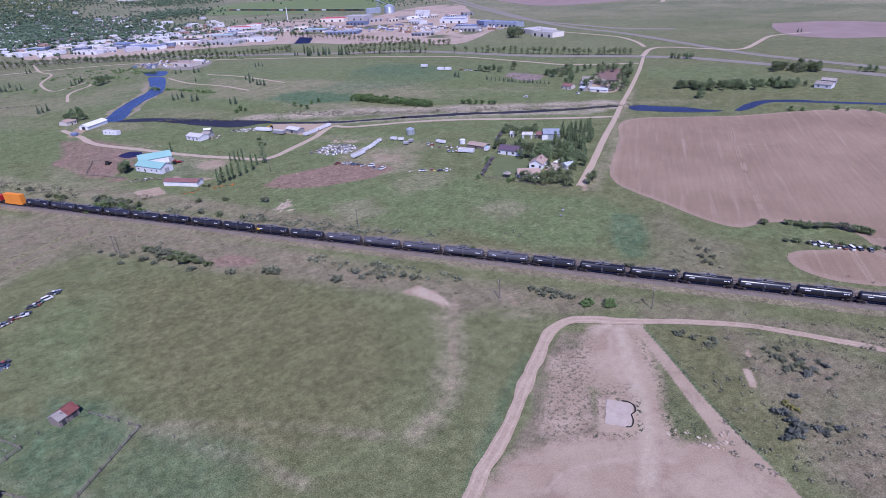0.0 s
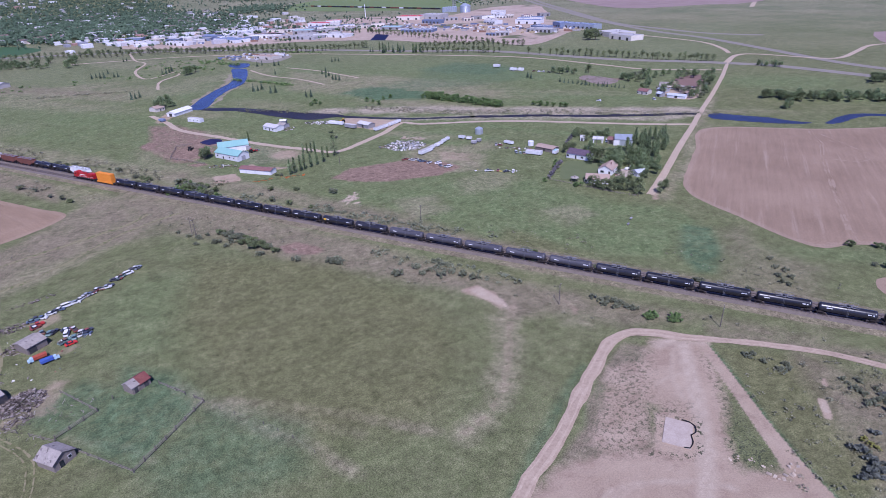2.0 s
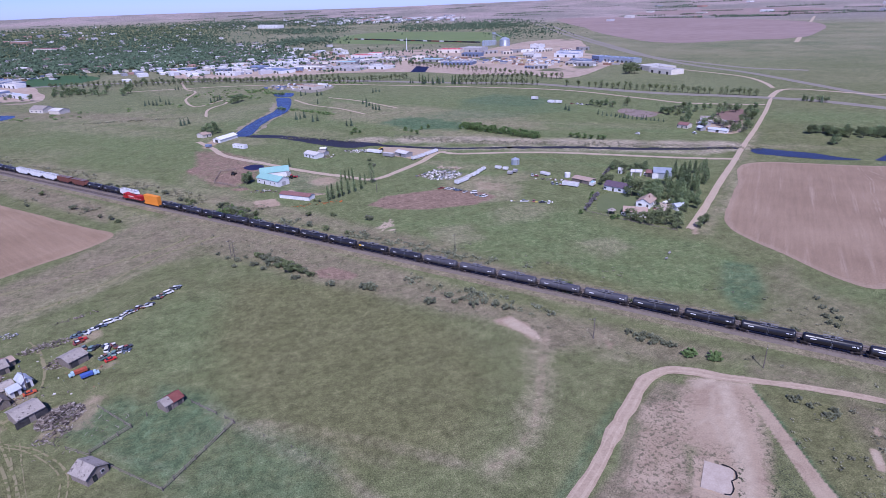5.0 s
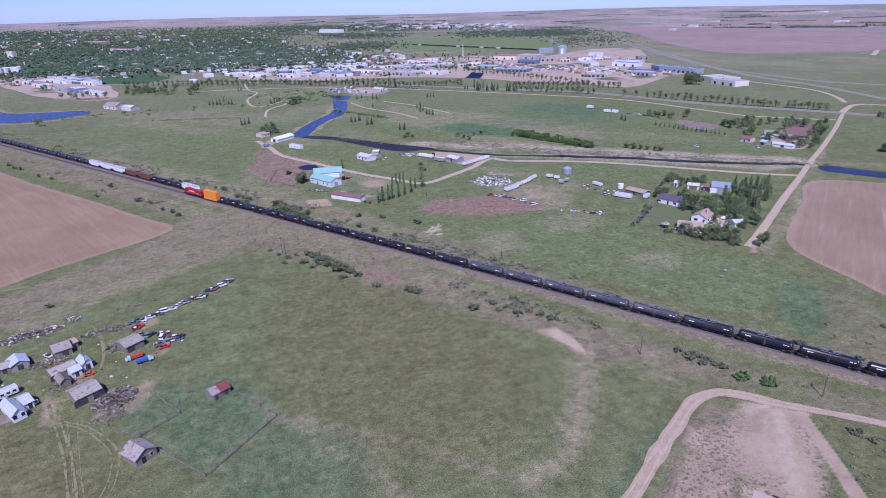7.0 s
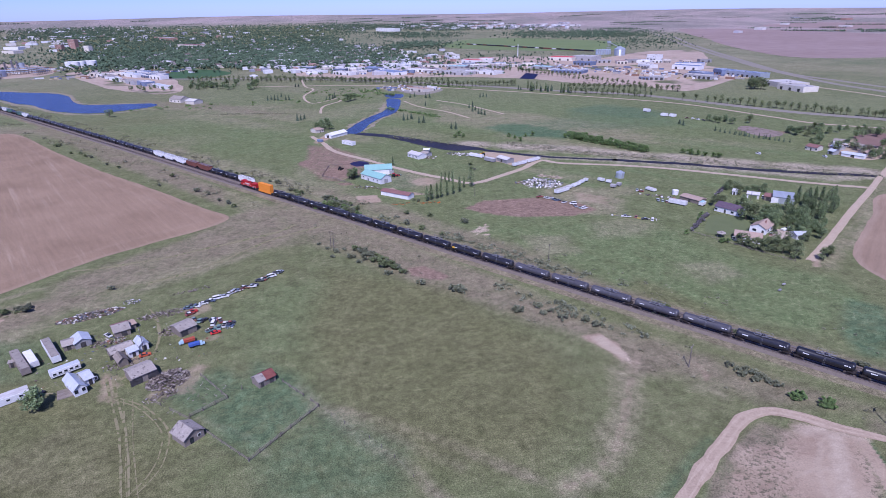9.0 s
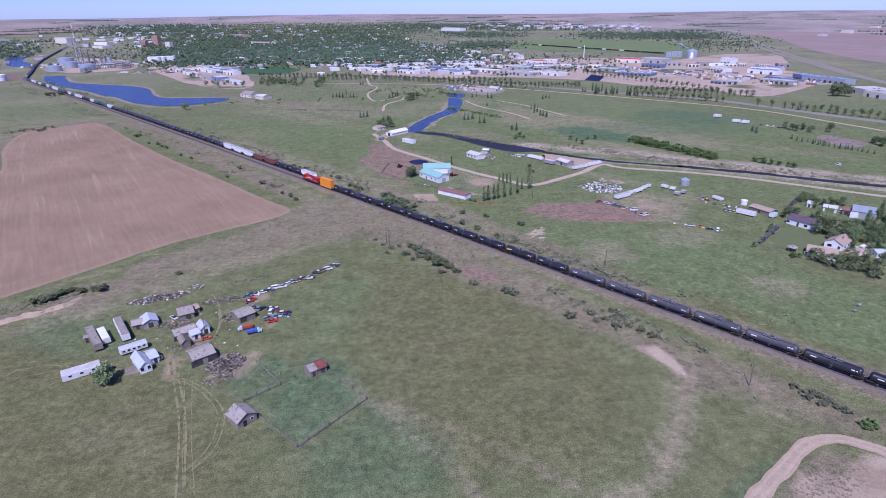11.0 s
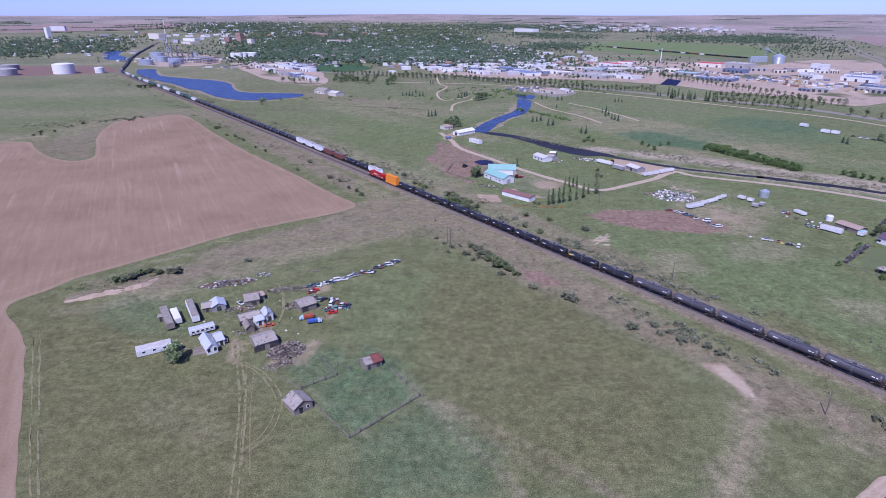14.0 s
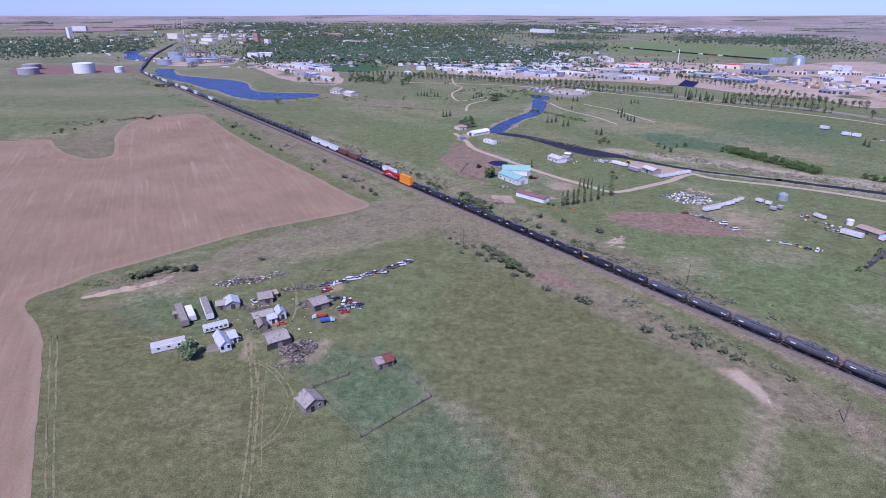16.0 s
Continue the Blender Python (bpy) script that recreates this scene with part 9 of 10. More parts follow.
for i, e in enumerate(([(155.6, 319.4), (158.6, 321.1)], [(160.2, 322.0), (163.2, 323.5)], [(164.4, 324.6), (167.1, 326.2)], [(168.8, 328.5), (171.6, 330.2)], [(173.4, 331.8), (175.6, 333.1)])):
    trailer("box_trailer", "white box trailer in a line of stored trailers", "trailer", e, 2.3, 2.2, WHITE, FLATROOF, group="stored trailers")
for i, e in enumerate(([(181.8, 332.4), (183.6, 328.6)], [(184.6, 326.6), (187.0, 324.1)], [(182.1, 316.1), (184.5, 313.7)], [(187.4, 318.1), (189.1, 316.0)])):
    trailer("box_trailer", "grey box trailer among stored equipment", "trailer", e, 2.4, 2.2, (HOPWHITE, HOPWHITE, GREYWALL, GREYWALL)[i], FLATROOF, group="stored trailers")
grain_bin("grey corrugated grain bin standing alone", 199.9, 335.6, 2.8, 3.6, "")
for i, (x, y) in enumerate([(134.6, 305.6), (137.3, 305.7), (138.9, 300.1), (140.3, 298.3), (141.5, 295.4), (145.2, 291.5), (144.5, 287.2), (146.0, 284.3), (147.9, 282.4), (138.4, 301.5), (131.7, 309.2)]):
    place_car(vans if i in (5, 8) else RC.choice((sedans, pickups)), x, y, RC.uniform(0, 180))
for i, (x, y) in enumerate([(194.7, 305.2), (196.0, 303.3), (162.7, 263.3), (167.9, 261.2), (170.6, 257.0), (173.8, 254.7), (195.7, 283.9), (197.5, 281.9), (198.8, 280.1)]):
    place_car(vans if i == 5 else RC.choice((sedans, pickups)), x, y, RC.uniform(0, 180))
heap("scrap along the fence line", 201.8, 290.2, 14, 2.0, -40, 70, JUNK, 0.9, 0.9, 35)
heap("white and yellow scrap in the grass", 166.7, 261.7, 13, 1.5, -35, 30, mixed("yellow_scrap", [(0.55, 0.45, 0.10), (0.70, 0.70, 0.68), (0.20, 0.18, 0.16)], 0.7), 0.9, 0.8, 36)
trailer("semi_trailer", "long white semi trailer beside scrap", "trailer", [(198.7, 278.3), (204.3, 270.0)], 2.8, 2.8, WHITE, FLATROOF)
trailer("box_trailer", "long pale trailer lying in the grass", "trailer", [(200.6, 305.5), (202.4, 299.2)], 2.6, 2.0, HOPWHITE, FLATROOF)
storage_tank("small round white water tank", 212.6, 292.2, 1.8, 2.8, WHITE, "", False)
gable("shed", "brown-roofed low shed behind the trailers", "shed", [(209.6, 283.1), (214.0, 271.4)], 7.0, 2.2, 0.8, WOOD, TANROOF, "x", doors=(("f", 0, 1.4, 1.8),))
trailer("camper_van", "small white and green camper by the hedge", "camper", [(213.1, 267.0), (216.9, 269.0)], 2.4, 2.6, WHITE, TEALROOF)
fence("wire fence between meadow and salvage", [(101.3, 293.8), (135.1, 315.5), (140.6, 298.2), (155.2, 269.6), (164.0, 245.9)], 7.0, 1.1, (0.9,), 0.07, board=0.015, seed=31)

# ---- farmhouses among trees at the gravel road ----
gable("house", "white bungalow with a plum shingle roof", "house", [(215.4, 259.7), (221.3, 247.3)], 9.0, 2.9, 1.9, WHITE, PURPLEROOF, "x", doors=(("f", -1, 1.0, 2.1),), windows=(("f", -6, 0.9, 1.6, 1.1), ("f", 3, 0.9, 1.6, 1.1), ("f", 7, 0.9, 1.2, 1.1)))
gable("house", "cream farmhouse with a tan shingle roof and front gable", "house", [(211.2, 227.3), (214.9, 220.7)], 11.0, 3.0, 2.0, WHITE, TANROOF, "y", doors=(("f", 2.5, 1.0, 2.1),), windows=(("f", -1.5, 0.9, 1.8, 1.2), ("r", 2, 0.9, 1.4, 1.1), ("r", -2, 0.9, 1.4, 1.1)), chimney=True)
gable("garage", "low cream garage with a tan shingle roof", "garage", [(195.4, 218.8), (204.2, 211.0)], 8.0, 2.7, 1.5, CREAM, TANROOF, "x", doors=(("f", 4, 2.8, 2.2, WHITE), ("f", -1, 2.8, 2.2, WHITE)), windows=(("f", -6, 0.9, 1.2, 1.0),))
gable("machine_shed", "galvanised machine shed with a silvery-blue roof", "shed", [(255.7, 262.6), (263.2, 255.8)], 12.0, 4.0, 1.8, SILVER, SILVER, "x", doors=(("f", -4, 3.6, 3.4, WHITE), ("f", 4, 3.6, 3.4, SILVER)))
gable("shed", "reddish-brown shed beside the machine shed", "shed", [(254.7, 268.1), (257.4, 265.0)], 8.0, 2.6, 0.9, WOOD, BROWNROOF, "x", doors=(("f", 0, 2.0, 2.0),))
gable("shed", "white garden shed behind the lilacs", "shed", [(244.9, 282.7), (246.3, 280.8)], 4.0, 2.4, 1.0, WHITE, FLATROOF, "x", doors=(("f", 0, 1.0, 1.8),))
gable("shed", "white shed with a wide dark green door", "shed", [(248.4, 274.6), (253.0, 270.1)], 6.0, 2.6, 0.9, WHITE, FLATROOF, "x", doors=(("f", 0, 4.5, 2.1, LEAFD),))
gable("shed", "white shed with a pale roof beside the drive", "shed", [(224.6, 211.4), (230.5, 210.8)], 5.0, 2.4, 1.0, WHITE, PALEROOF, "x", doors=(("f", 0, 1.6, 2.0),))
place_car(vans, 257.7, 272.0, 40), place_car(vans, 225.3, 239.8, 70)
place_car(car("sedan", TANKBLACK, "black car parked on the farm drive", "", "car"), 222.8, 223.1, 30), place_car(sedans, 218.1, 220.3, 40)
sheet("driveway", [(216.1, 219.3), (226.8, 226.2), (230.8, 221.7), (223.3, 214.6), (214.6, 212.8)], 0.09, CONCRETE, "pale concrete drive beside the farmhouse", "driveway", ragged=0.2, soft=False)
boat = thing("boat", "white boat on a trailer beside the drive", "boat", 229.5, 223.2, 10)
part("hull", Geo().extrude([(-2.8, 0.6), (2.2, 0.6), (3.2, 1.4), (-2.8, 1.3)], -0.95, 0.95), WHITE, boat)
part("windshield", Geo().extrude([(0.2, 1.35), (0.8, 1.35), (0.3, 1.8)], -0.8, 0.8), GLASS, boat)
part("trailer_frame", Geo().box(-2.6, -0.8, 0.4, 3.8, -0.65, 0.55).box(-2.6, 0.65, 0.4, 3.8, 0.8, 0.55), STEEL, boat)
for s in (-1, 1):
    part("wheel", Geo().lathe([(s * 0.95 - 0.1, 0.32), (s * 0.95 + 0.1, 0.32)], 10, "y", (-1, 0, 0.32)), RUBBER, boat)
fence("low wooden fence below the farmhouse garden", [(182.7, 233.7), (188.1, 221.7), (195.2, 205.6), (204.1, 189.8)], 4.0, 1.1, (0.5, 0.9), 0.08, seed=41, board=0.06)
gazebo = thing("gazebo", "small dark garden gazebo with a pointed roof", "gazebo", 192.5, 224.3)
part("roof", Geo().lathe([(2.2, 2.4), (3.3, 0.1)], 6), OLDROOF, gazebo)
for i in range(6):
    part("post", Geo().box(1.9 * math.cos(i * 1.047) - 0.06, 1.9 * math.sin(i * 1.047) - 0.06, 0, 1.9 * math.cos(i * 1.047) + 0.06, 1.9 * math.sin(i * 1.047) + 0.06, 2.3), WOOD, gazebo)

# ---- far farmyard beside the gravel road ----
gable("house", "brown-roofed farmhouse among trees", "house", [(379.1, 368.4), (381.5, 360.2)], 9, 2.8, 1.6, CREAM, BROWNROOF, "x", doors=(("f", 0, 1, 2),), windows=(("f", 4, 1, 1.4, 1), ("f", -4, 1, 1.4, 1)))
for lab, e, d, h, w, r in (("long grey farm building with a pale roof", [(400.0, 366.2), (400.9, 358.5)], 7, 2.3, GREYWALL, PALEROOF), ("white cattle shed with a pale roof", [(418.2, 381.0), (424.5, 372.8)], 6, 2.3, WHITE, OLDROOF),
                           ("long low white shed beside the trees", [(387.7, 343.7), (393.7, 330.2)], 5, 2.2, WHITE, PALEROOF), ("grey machine shed in the far farmyard", [(417.0, 363.5), (418.1, 355.6)], 7, 2.6, GREYWALL, OLDROOF),
                           ("pale pink-walled shed in the far farmyard", [(406.1, 346.8), (406.3, 335.3)], 5, 2.2, CREAM, TANROOF), ("small blue-grey shed among trees", [(383.9, 352.2), (384.3, 347.5)], 6, 2.6, GREYWALL, PALEROOF)):
    gable("shed", lab, "shed", e, d, h, 1.2, w, r, "x", doors=(("f", 0, 2.4, 2.2),), group="far farmyard sheds")
sheet("bare_soil", [(421.1, 385.0), (458.5, 390.1), (463.0, 376.6), (406.7, 328.6), (388.4, 336.8), (392.8, 357.5)], 0.05, DIRT, "pale dirt farmyard among sheds", "yard", ragged=2.0)
for i, (x, y) in enumerate([(394.2, 349.8), (415.9, 366.5), (419.3, 350.2), (434.3, 358.1), (373.0, 343.7), (363.1, 574.1), (364.3, 569.0), (364.9, 542.9), (368.2, 537.2), (365.1, 534.6), (370.4, 532.0), (333.6, 365.7), (376.8, 516.9), (379.9, 511.5), (381.9, 506.7), (384.9, 501.4)]):
    place_car(vans if i % 3 else RC.choice((sedans, pickups)), x, y, RC.uniform(0, 180))
for e in ([(357.8, 567.9), (361.2, 561.8)], [(359.8, 537.2), (362.5, 531.8)], [(365.2, 530.5), (367.9, 525.2)]):
    trailer("box_trailer", "white trailer standing in a far meadow", "trailer", e, 4.0, 3.2, WHITE, FLATROOF, group="meadow trailers")
gable("farmhouse", "white farmhouse with a dark roof behind a shelterbelt", "house", [(521.9, 222.8), (523.8, 210.6)], 10, 3, 1.8, WHITE, OLDROOF, "x", windows=(("f", 3, 1, 1.4, 1), ("f", -3, 1, 1.4, 1)))
gable("shed", "dark-roofed shed behind the shelterbelt", "shed", [(541.1, 226.5), (543.8, 216.2)], 8, 3, 1.4, GREYWALL, OLDROOF, "x", doors=(("f", 0, 2.4, 2.2),))
for i, (x, y) in enumerate([(231.1, 84.7), (232.2, 82.5), (233.6, 80.0), (235.0, 77.6), (235.9, 75.6), (237.5, 73.6), (239.4, 71.5), (241.5, 68.4)]):
    place_car(vans if i % 4 == 1 else RC.choice((sedans, sedans, pickups)), x, y, RC.uniform(40, 80))
sheet("yard", [(135.5, 434.0), (152.1, 421.3), (164.4, 407.5), (168.4, 400.1), (146.0, 383.5), (138.3, 395.4), (130.9, 409.5)], 0.07, DIRT, "bare tan yard between the creek and white trailers", "yard", ragged=0.6)
sheet("bare_soil", [(387.8, 455.1), (404.8, 464.0), (412.0, 430.1), (396.6, 416.4), (383.1, 421.8)], 0.06, LOTSOIL, "tilled garden plot beside a conifer row", "garden plot", ragged=0.8)
sheet("bare_soil", [(452.0, 394.2), (475.8, 401.4), (491.8, 395.0), (447.8, 360.1), (427.6, 363.2)], 0.06, REDSOIL, "red-brown trampled yard under trees", "yard", ragged=1.5)

# ---- industrial park behind the highway ----
def works(label, edge, depth, h, wall, roof, **more):
    return block("industrial_building", label, "building", edge, depth, h, wall, roof, group="industrial buildings", **more)


works("white building with a bright red roof", [(337.8, 1254.6), (364.8, 1215.1)], 24, 7, WHITE, REDROOF)
works("white building with a red roof edge", [(383.3, 1275.0), (410.2, 1261.1)], 22, 7, WHITE, REDROOF)
works("wide building with a bright red roof", [(535.1, 1247.0), (573.6, 1207.9)], 40, 7, CREAM, REDROOF)
works("large grey flat-roofed hall", [(586.5, 1233.5), (612.1, 1189.1)], 36, 9, GREYWALL, FLATROOF)
works("long blue-walled building with pale roof panels", [(433.2, 994.6), (473.9, 952.9)], 30, 5, BLUE, FLATROOF, bands=BLUE, doors=8)
works("blue building with a dark doorway front", [(538.1, 1125.8), (559.1, 1088.5)], 18, 7, BLUE, BLUE, doors=5)
works("low building with a pale teal roof", [(425.6, 1073.8), (454.0, 1044.4)], 24, 5, GREYWALL, TEALROOF)
works("grey workshop with a pale roof beside the road", [(527.1, 830.4), (545.7, 818.2)], 16, 6, GREYWALL, FLATROOF)
works("low dark blue-grey lean-to workshop", [(518.7, 846.0), (527.1, 830.4)], 12, 4, BLUE, OLDROOF)
works("cream workshop with dark doors", [(632.7, 1039.0), (646.6, 1020.4)], 20, 7, CREAM, FLATROOF, doors=5)
works("white warehouse with a blue roof", [(690.0, 1006.8), (706.7, 989.3)], 26, 7, WHITE, BLUE)
works("white warehouse with a bright blue roof", [(713.6, 997.9), (729.8, 980.7)], 30, 7, WHITE, BLUE)
works("blue-striped depot building with doors", [(628.6, 875.2), (632.9, 842.5)], 22, 6, BLUE, FLATROOF, bands=BLUE, doors=6)
works("plain white warehouse with flat roof", [(754.4, 1207.1), (767.4, 1182.4)], 20, 8, WHITE, FLATROOF, doors=1)
works("long silvery-blue building with a striped roof", [(677.4, 856.3), (690.6, 784.6)], 22, 8, SILVER, SILVER, bands=BLUE, doors=8)
works("blue end block of the long silvery building", [(672.2, 870.9), (671.5, 848.7)], 22, 9, BLUE, SILVER)
works("large cream hall with a white roof", [(643.0, 720.6), (637.4, 675.6)], 36, 7, CREAM, FLATROOF, doors=2)
works("wide cream warehouse beside the highway", [(629.5, 680.0), (629.8, 636.0)], 24, 7, CREAM, FLATROOF, doors=3)
works("grey workshop with several dark doors", [(595.5, 841.3), (615.3, 799.8)], 20, 6, GREYWALL, FLATROOF, doors=6)
works("white warehouse with a blue roof", [(664.1, 976.3), (688.8, 933.9)], 24, 7, WHITE, BLUE)
works("white flat-roofed warehouse with doors", [(619.9, 1018.6), (625.5, 987.4)], 20, 7, WHITE, FLATROOF, doors=4)
works("white shed near the grain bins", [(724.7, 1160.0), (732.5, 1136.1)], 18, 7, WHITE, FLATROOF)
for lab, e, d, h, w, r in (("blue-roofed store in the business strip", [(131.1, 1106.9), (157.0, 1048.5)], 30, 5, WHITE, BLUE), ("blue building with a pale front", [(112.1, 1177.2), (132.3, 1140.7)], 24, 6, BLUE, BLUE), ("white store with wide windows", [(5.1, 1163.7), (28.1, 1130.5)], 24, 5, WHITE, FLATROOF),
                           ("cream hall with a brown roof", [(210.7, 1117.4), (234.8, 1079.1)], 26, 6, CREAM, BROWNROOF), ("long white flat-roofed hall", [(52.5, 1115.6), (83.9, 1075.3)], 21, 5, WHITE, FLATROOF), ("grey hall behind the highway trees", [(246.3, 1038.5), (277.0, 999.0)], 30, 5, GREYWALL, FLATROOF),
                           ("white hall in the business strip", [(301.0, 1028.0), (326.2, 991.0)], 28, 5, WHITE, FLATROOF), ("grey hall with a teal roof", [(273.1, 1126.8), (304.6, 1105.1)], 24, 6, GREYWALL, TEALROOF), ("white repair hall with dark doors", [(208.6, 1095.0), (240.5, 1074.5)], 26, 6, WHITE, FLATROOF)):
    works(lab, e, d, h, w, r)
RT = random.Random(21)
PALETTE = [(WHITE, FLATROOF), (GREYWALL, TANROOF), (CREAM, FLATROOF), (CREAM, OLDROOF), (GREYWALL, FLATROOF), (WHITE, PALEROOF), (CREAM, BROWNROOF), (BLUE, FLATROOF), (GREYWALL, OLDROOF), (WHITE, BLUE)]


def works_row(n, a, b, low, high, spread):
    """Smaller sheds and halls, set side by side along a line of the industrial park."""
    a, b = Vector(a), Vector(b)
    d = (b - a).normalized()
    for i in range(n):
        p = a.lerp(b, (i + RT.uniform(0.1, 0.9)) / n) + Vector((-d.y, d.x)) * RT.uniform(-spread, spread)
        L = RT.uniform(low, high)
        w, r = RT.choice(PALETTE)
        q = p + Vector((d.x, d.y)) * L
        works("small %s workshop in the industrial park" % {WHITE: "white", CREAM: "cream", GREYWALL: "grey", BLUE: "blue"}[w], (tuple(p), tuple(q)), RT.uniform(10, 18), RT.uniform(4, 7), w, r, doors=RT.randint(1, 4), units=1)


works_row(16, *[(-12.5, 1215.7), (338.9, 1016.5)], 18, 36, 18)
works_row(14, *[(99.6, 1278.1), (373.7, 1119.8)], 18, 36, 40)
works_row(8, *[(305.8, 1172.4), (443.4, 1126.2)], 16, 30, 20)
works_row(8, *[(581.6, 1125.6), (796.1, 1082.4)], 16, 30, 20)
works_row(9, *[(-361.8, 1217.0), (-229.9, 1001.9)], 30, 55, 6)
works_row(9, *[(-362.5, 1286.1), (-262.5, 1161.7)], 30, 50, 20)
works_row(6, *[(-392.4, 1234.1), (-335.3, 1250.2)], 25, 45, 20)
# parked trucks, containers and stacked goods in the yards
GOODS = mixed("yard_goods", [(0.62, 0.62, 0.62), (0.70, 0.70, 0.70), (0.34, 0.32, 0.31), (0.24, 0.14, 0.10), (0.14, 0.17, 0.26), (0.50, 0.40, 0.30), (0.14, 0.13, 0.13), (0.56, 0.53, 0.50), (0.40, 0.33, 0.20)], 0.7)


def goods(label, x, y, a, b, turn, n, seed):
    rng = random.Random(seed)
    g = Geo()
    for u, v in cluster(0, 0, a, b, 0, n, rng):
        L = rng.choice((4.5, 5.0, 6, 9, 12, 14))
        g.box(-L / 2, -1.25, 0, L / 2, 1.25, rng.uniform(1.2, 3.2), pose(u, v, 0, 0, 0, rng.choice((0, 0, 90)) + rng.uniform(-8, 8)))
    ob = tagged(new("yard_goods", g.mesh("yard_goods", GOODS)), label, "stored goods", kind="stuff")
    ob.matrix_world = pose(x, y, 0.1, 0, 0, turn)


goods("parked trucks, containers and pallets in the yards", 565.9, 981.3, 170, 60, -45, 120, 1)
goods("parked cars and trucks along the business strip", 129.4, 1142.5, 190, 60, -30, 150, 2)
goods("parked trucks and goods by the red-roofed halls", 405.4, 1172.0, 150, 60, -40, 110, 3)
goods("parked equipment in the storage yard", 605.9, 877.6, 110, 50, -50, 90, 4)
goods("stacked pipes and parked trucks in the depot", -356.3, 1262.1, 130, 60, 20, 110, 5)
goods("plant gear and pipe stacks on bare ground", -611.9, 1436.2, 150, 90, 0, 120, 6)
goods("parked cars outside the riverside store", 145.8, 850.3, 50, 25, -30, 60, 7)
siding = Vector((541.7, 1922.6)), Vector((752.7, 1432.4))
box_cars = [container(m, "%s rail car standing on the far siding" % c, 15.0) for m, c in ((HOPBROWN, "oxide-brown"), (TANKBLACK, "black"), (HOPWHITE, "off-white"), (UNDER, "dark grimy"))]
for i in range(int((siding[1] - siding[0]).length / 16.5)):
    p, d = siding[0].lerp(siding[1], i * 16.5 / (siding[1] - siding[0]).length), siding[1] - siding[0]
    ob = box_cars[i if i < 4 else RT.choice((0, 1, 1, 3, 3, 1, 2))]
    m = pose(p.x, p.y, 0.9, 0, 0, math.degrees(math.atan2(d.y, d.x)))
    ob = copy_thing(ob, m) if i >= 4 else ob
    ob.matrix_world = m @ Matrix.Diagonal((1, 1.2, 1.2, 1))
    ob["category"], ob["group"] = "rail car", "siding rail cars"
strip("siding_bed", [tuple(siding[0] - d * 0.2), tuple(siding[0]), tuple(siding[1]), tuple(siding[1] + d * 0.3)], 6, 0.9, BALLAST, "ballast bed of the far siding", "ballast", step=40)
block("riverside_shop", "low pink-roofed building with a car park by the river", "building", [(145.7, 836.5), (161.8, 808.0)], 20, 4, CREAM, TANROOF, doors=2)
sheet("car_park", [(128.0, 867.0), (166.2, 890.9), (195.6, 830.5), (160.5, 783.4), (138.0, 807.7)], 0.10, ASPHALT, "worn grey car park by the river bridge", "car park", ragged=1.0, step=10)
sheet("water", [(346.8, 922.4), (389.2, 1003.5), (401.3, 973.5), (365.2, 904.0)], 0.2, material("dark_reservoir", (0.014, 0.016, 0.045), (0.024, 0.026, 0.065), 0.02, rough=0.5, spec=0.03), "dark square lined reservoir between tree rows", "reservoir", soft=False, ragged=0)
gable("pump_house", "large grey-brown lakeside house with a hipped roof", "house", [(-172.8, 827.0), (-156.6, 812.7)], 16, 4, 3.5, CREAM, OLDROOF, "x", windows=(("f", -7, 1, 2, 1.5), ("f", 0, 1, 2, 1.5), ("f", 7, 1, 2, 1.5)))
gable("lake_shed", "pale shed beside the lakeside house", "shed", [(-149.1, 801.3), (-136.9, 790.6)], 14, 4, 2, CREAM, FLATROOF, "x")
# grain bins and elevator
for i, (x, y) in enumerate([(705.8, 1347.1), (712.1, 1347.1), (718.5, 1347.1), (724.8, 1347.0), (731.1, 1347.0), (737.4, 1347.0)]):
    grain_bin("corrugated silver grain bin in a row", x, y, 4.2, 11)
grain_bin("large corrugated silver grain bin", 744.5, 1309.1, 12.5, 15, "")
el = thing("elevator_tower", "grey steel elevator tower above the grain bins", "elevator tower", 743.2, 1362.7)
for u in (-3, 3):
    for v in (-3, 3):
        part("leg", Geo().box(u - 0.3, v - 0.3, 0, u + 0.3, v + 0.3, 26), GREYWALL, el)
for i in range(6):
    part("brace", Geo().box(-3.2, -3.2, 4 * i + 3, 3.2, 3.2, 4 * i + 3.4), GREYWALL, el)
part("head", Geo().box(-3.6, -3.6, 26, 3.6, 3.6, 30), SILVER, el)
part("spout", Geo().tube((0, 0, 28), (26, -6, 15), 0.7, n=8), SILVER, el)
mast = thing("mast", "tall thin pale mast in the industrial park", "mast", 500.9, 1348.1)
part("post", Geo().tube((0, 0, 0), (0, 0, 30), 1.2, 0.7, 8), WHITE, mast)

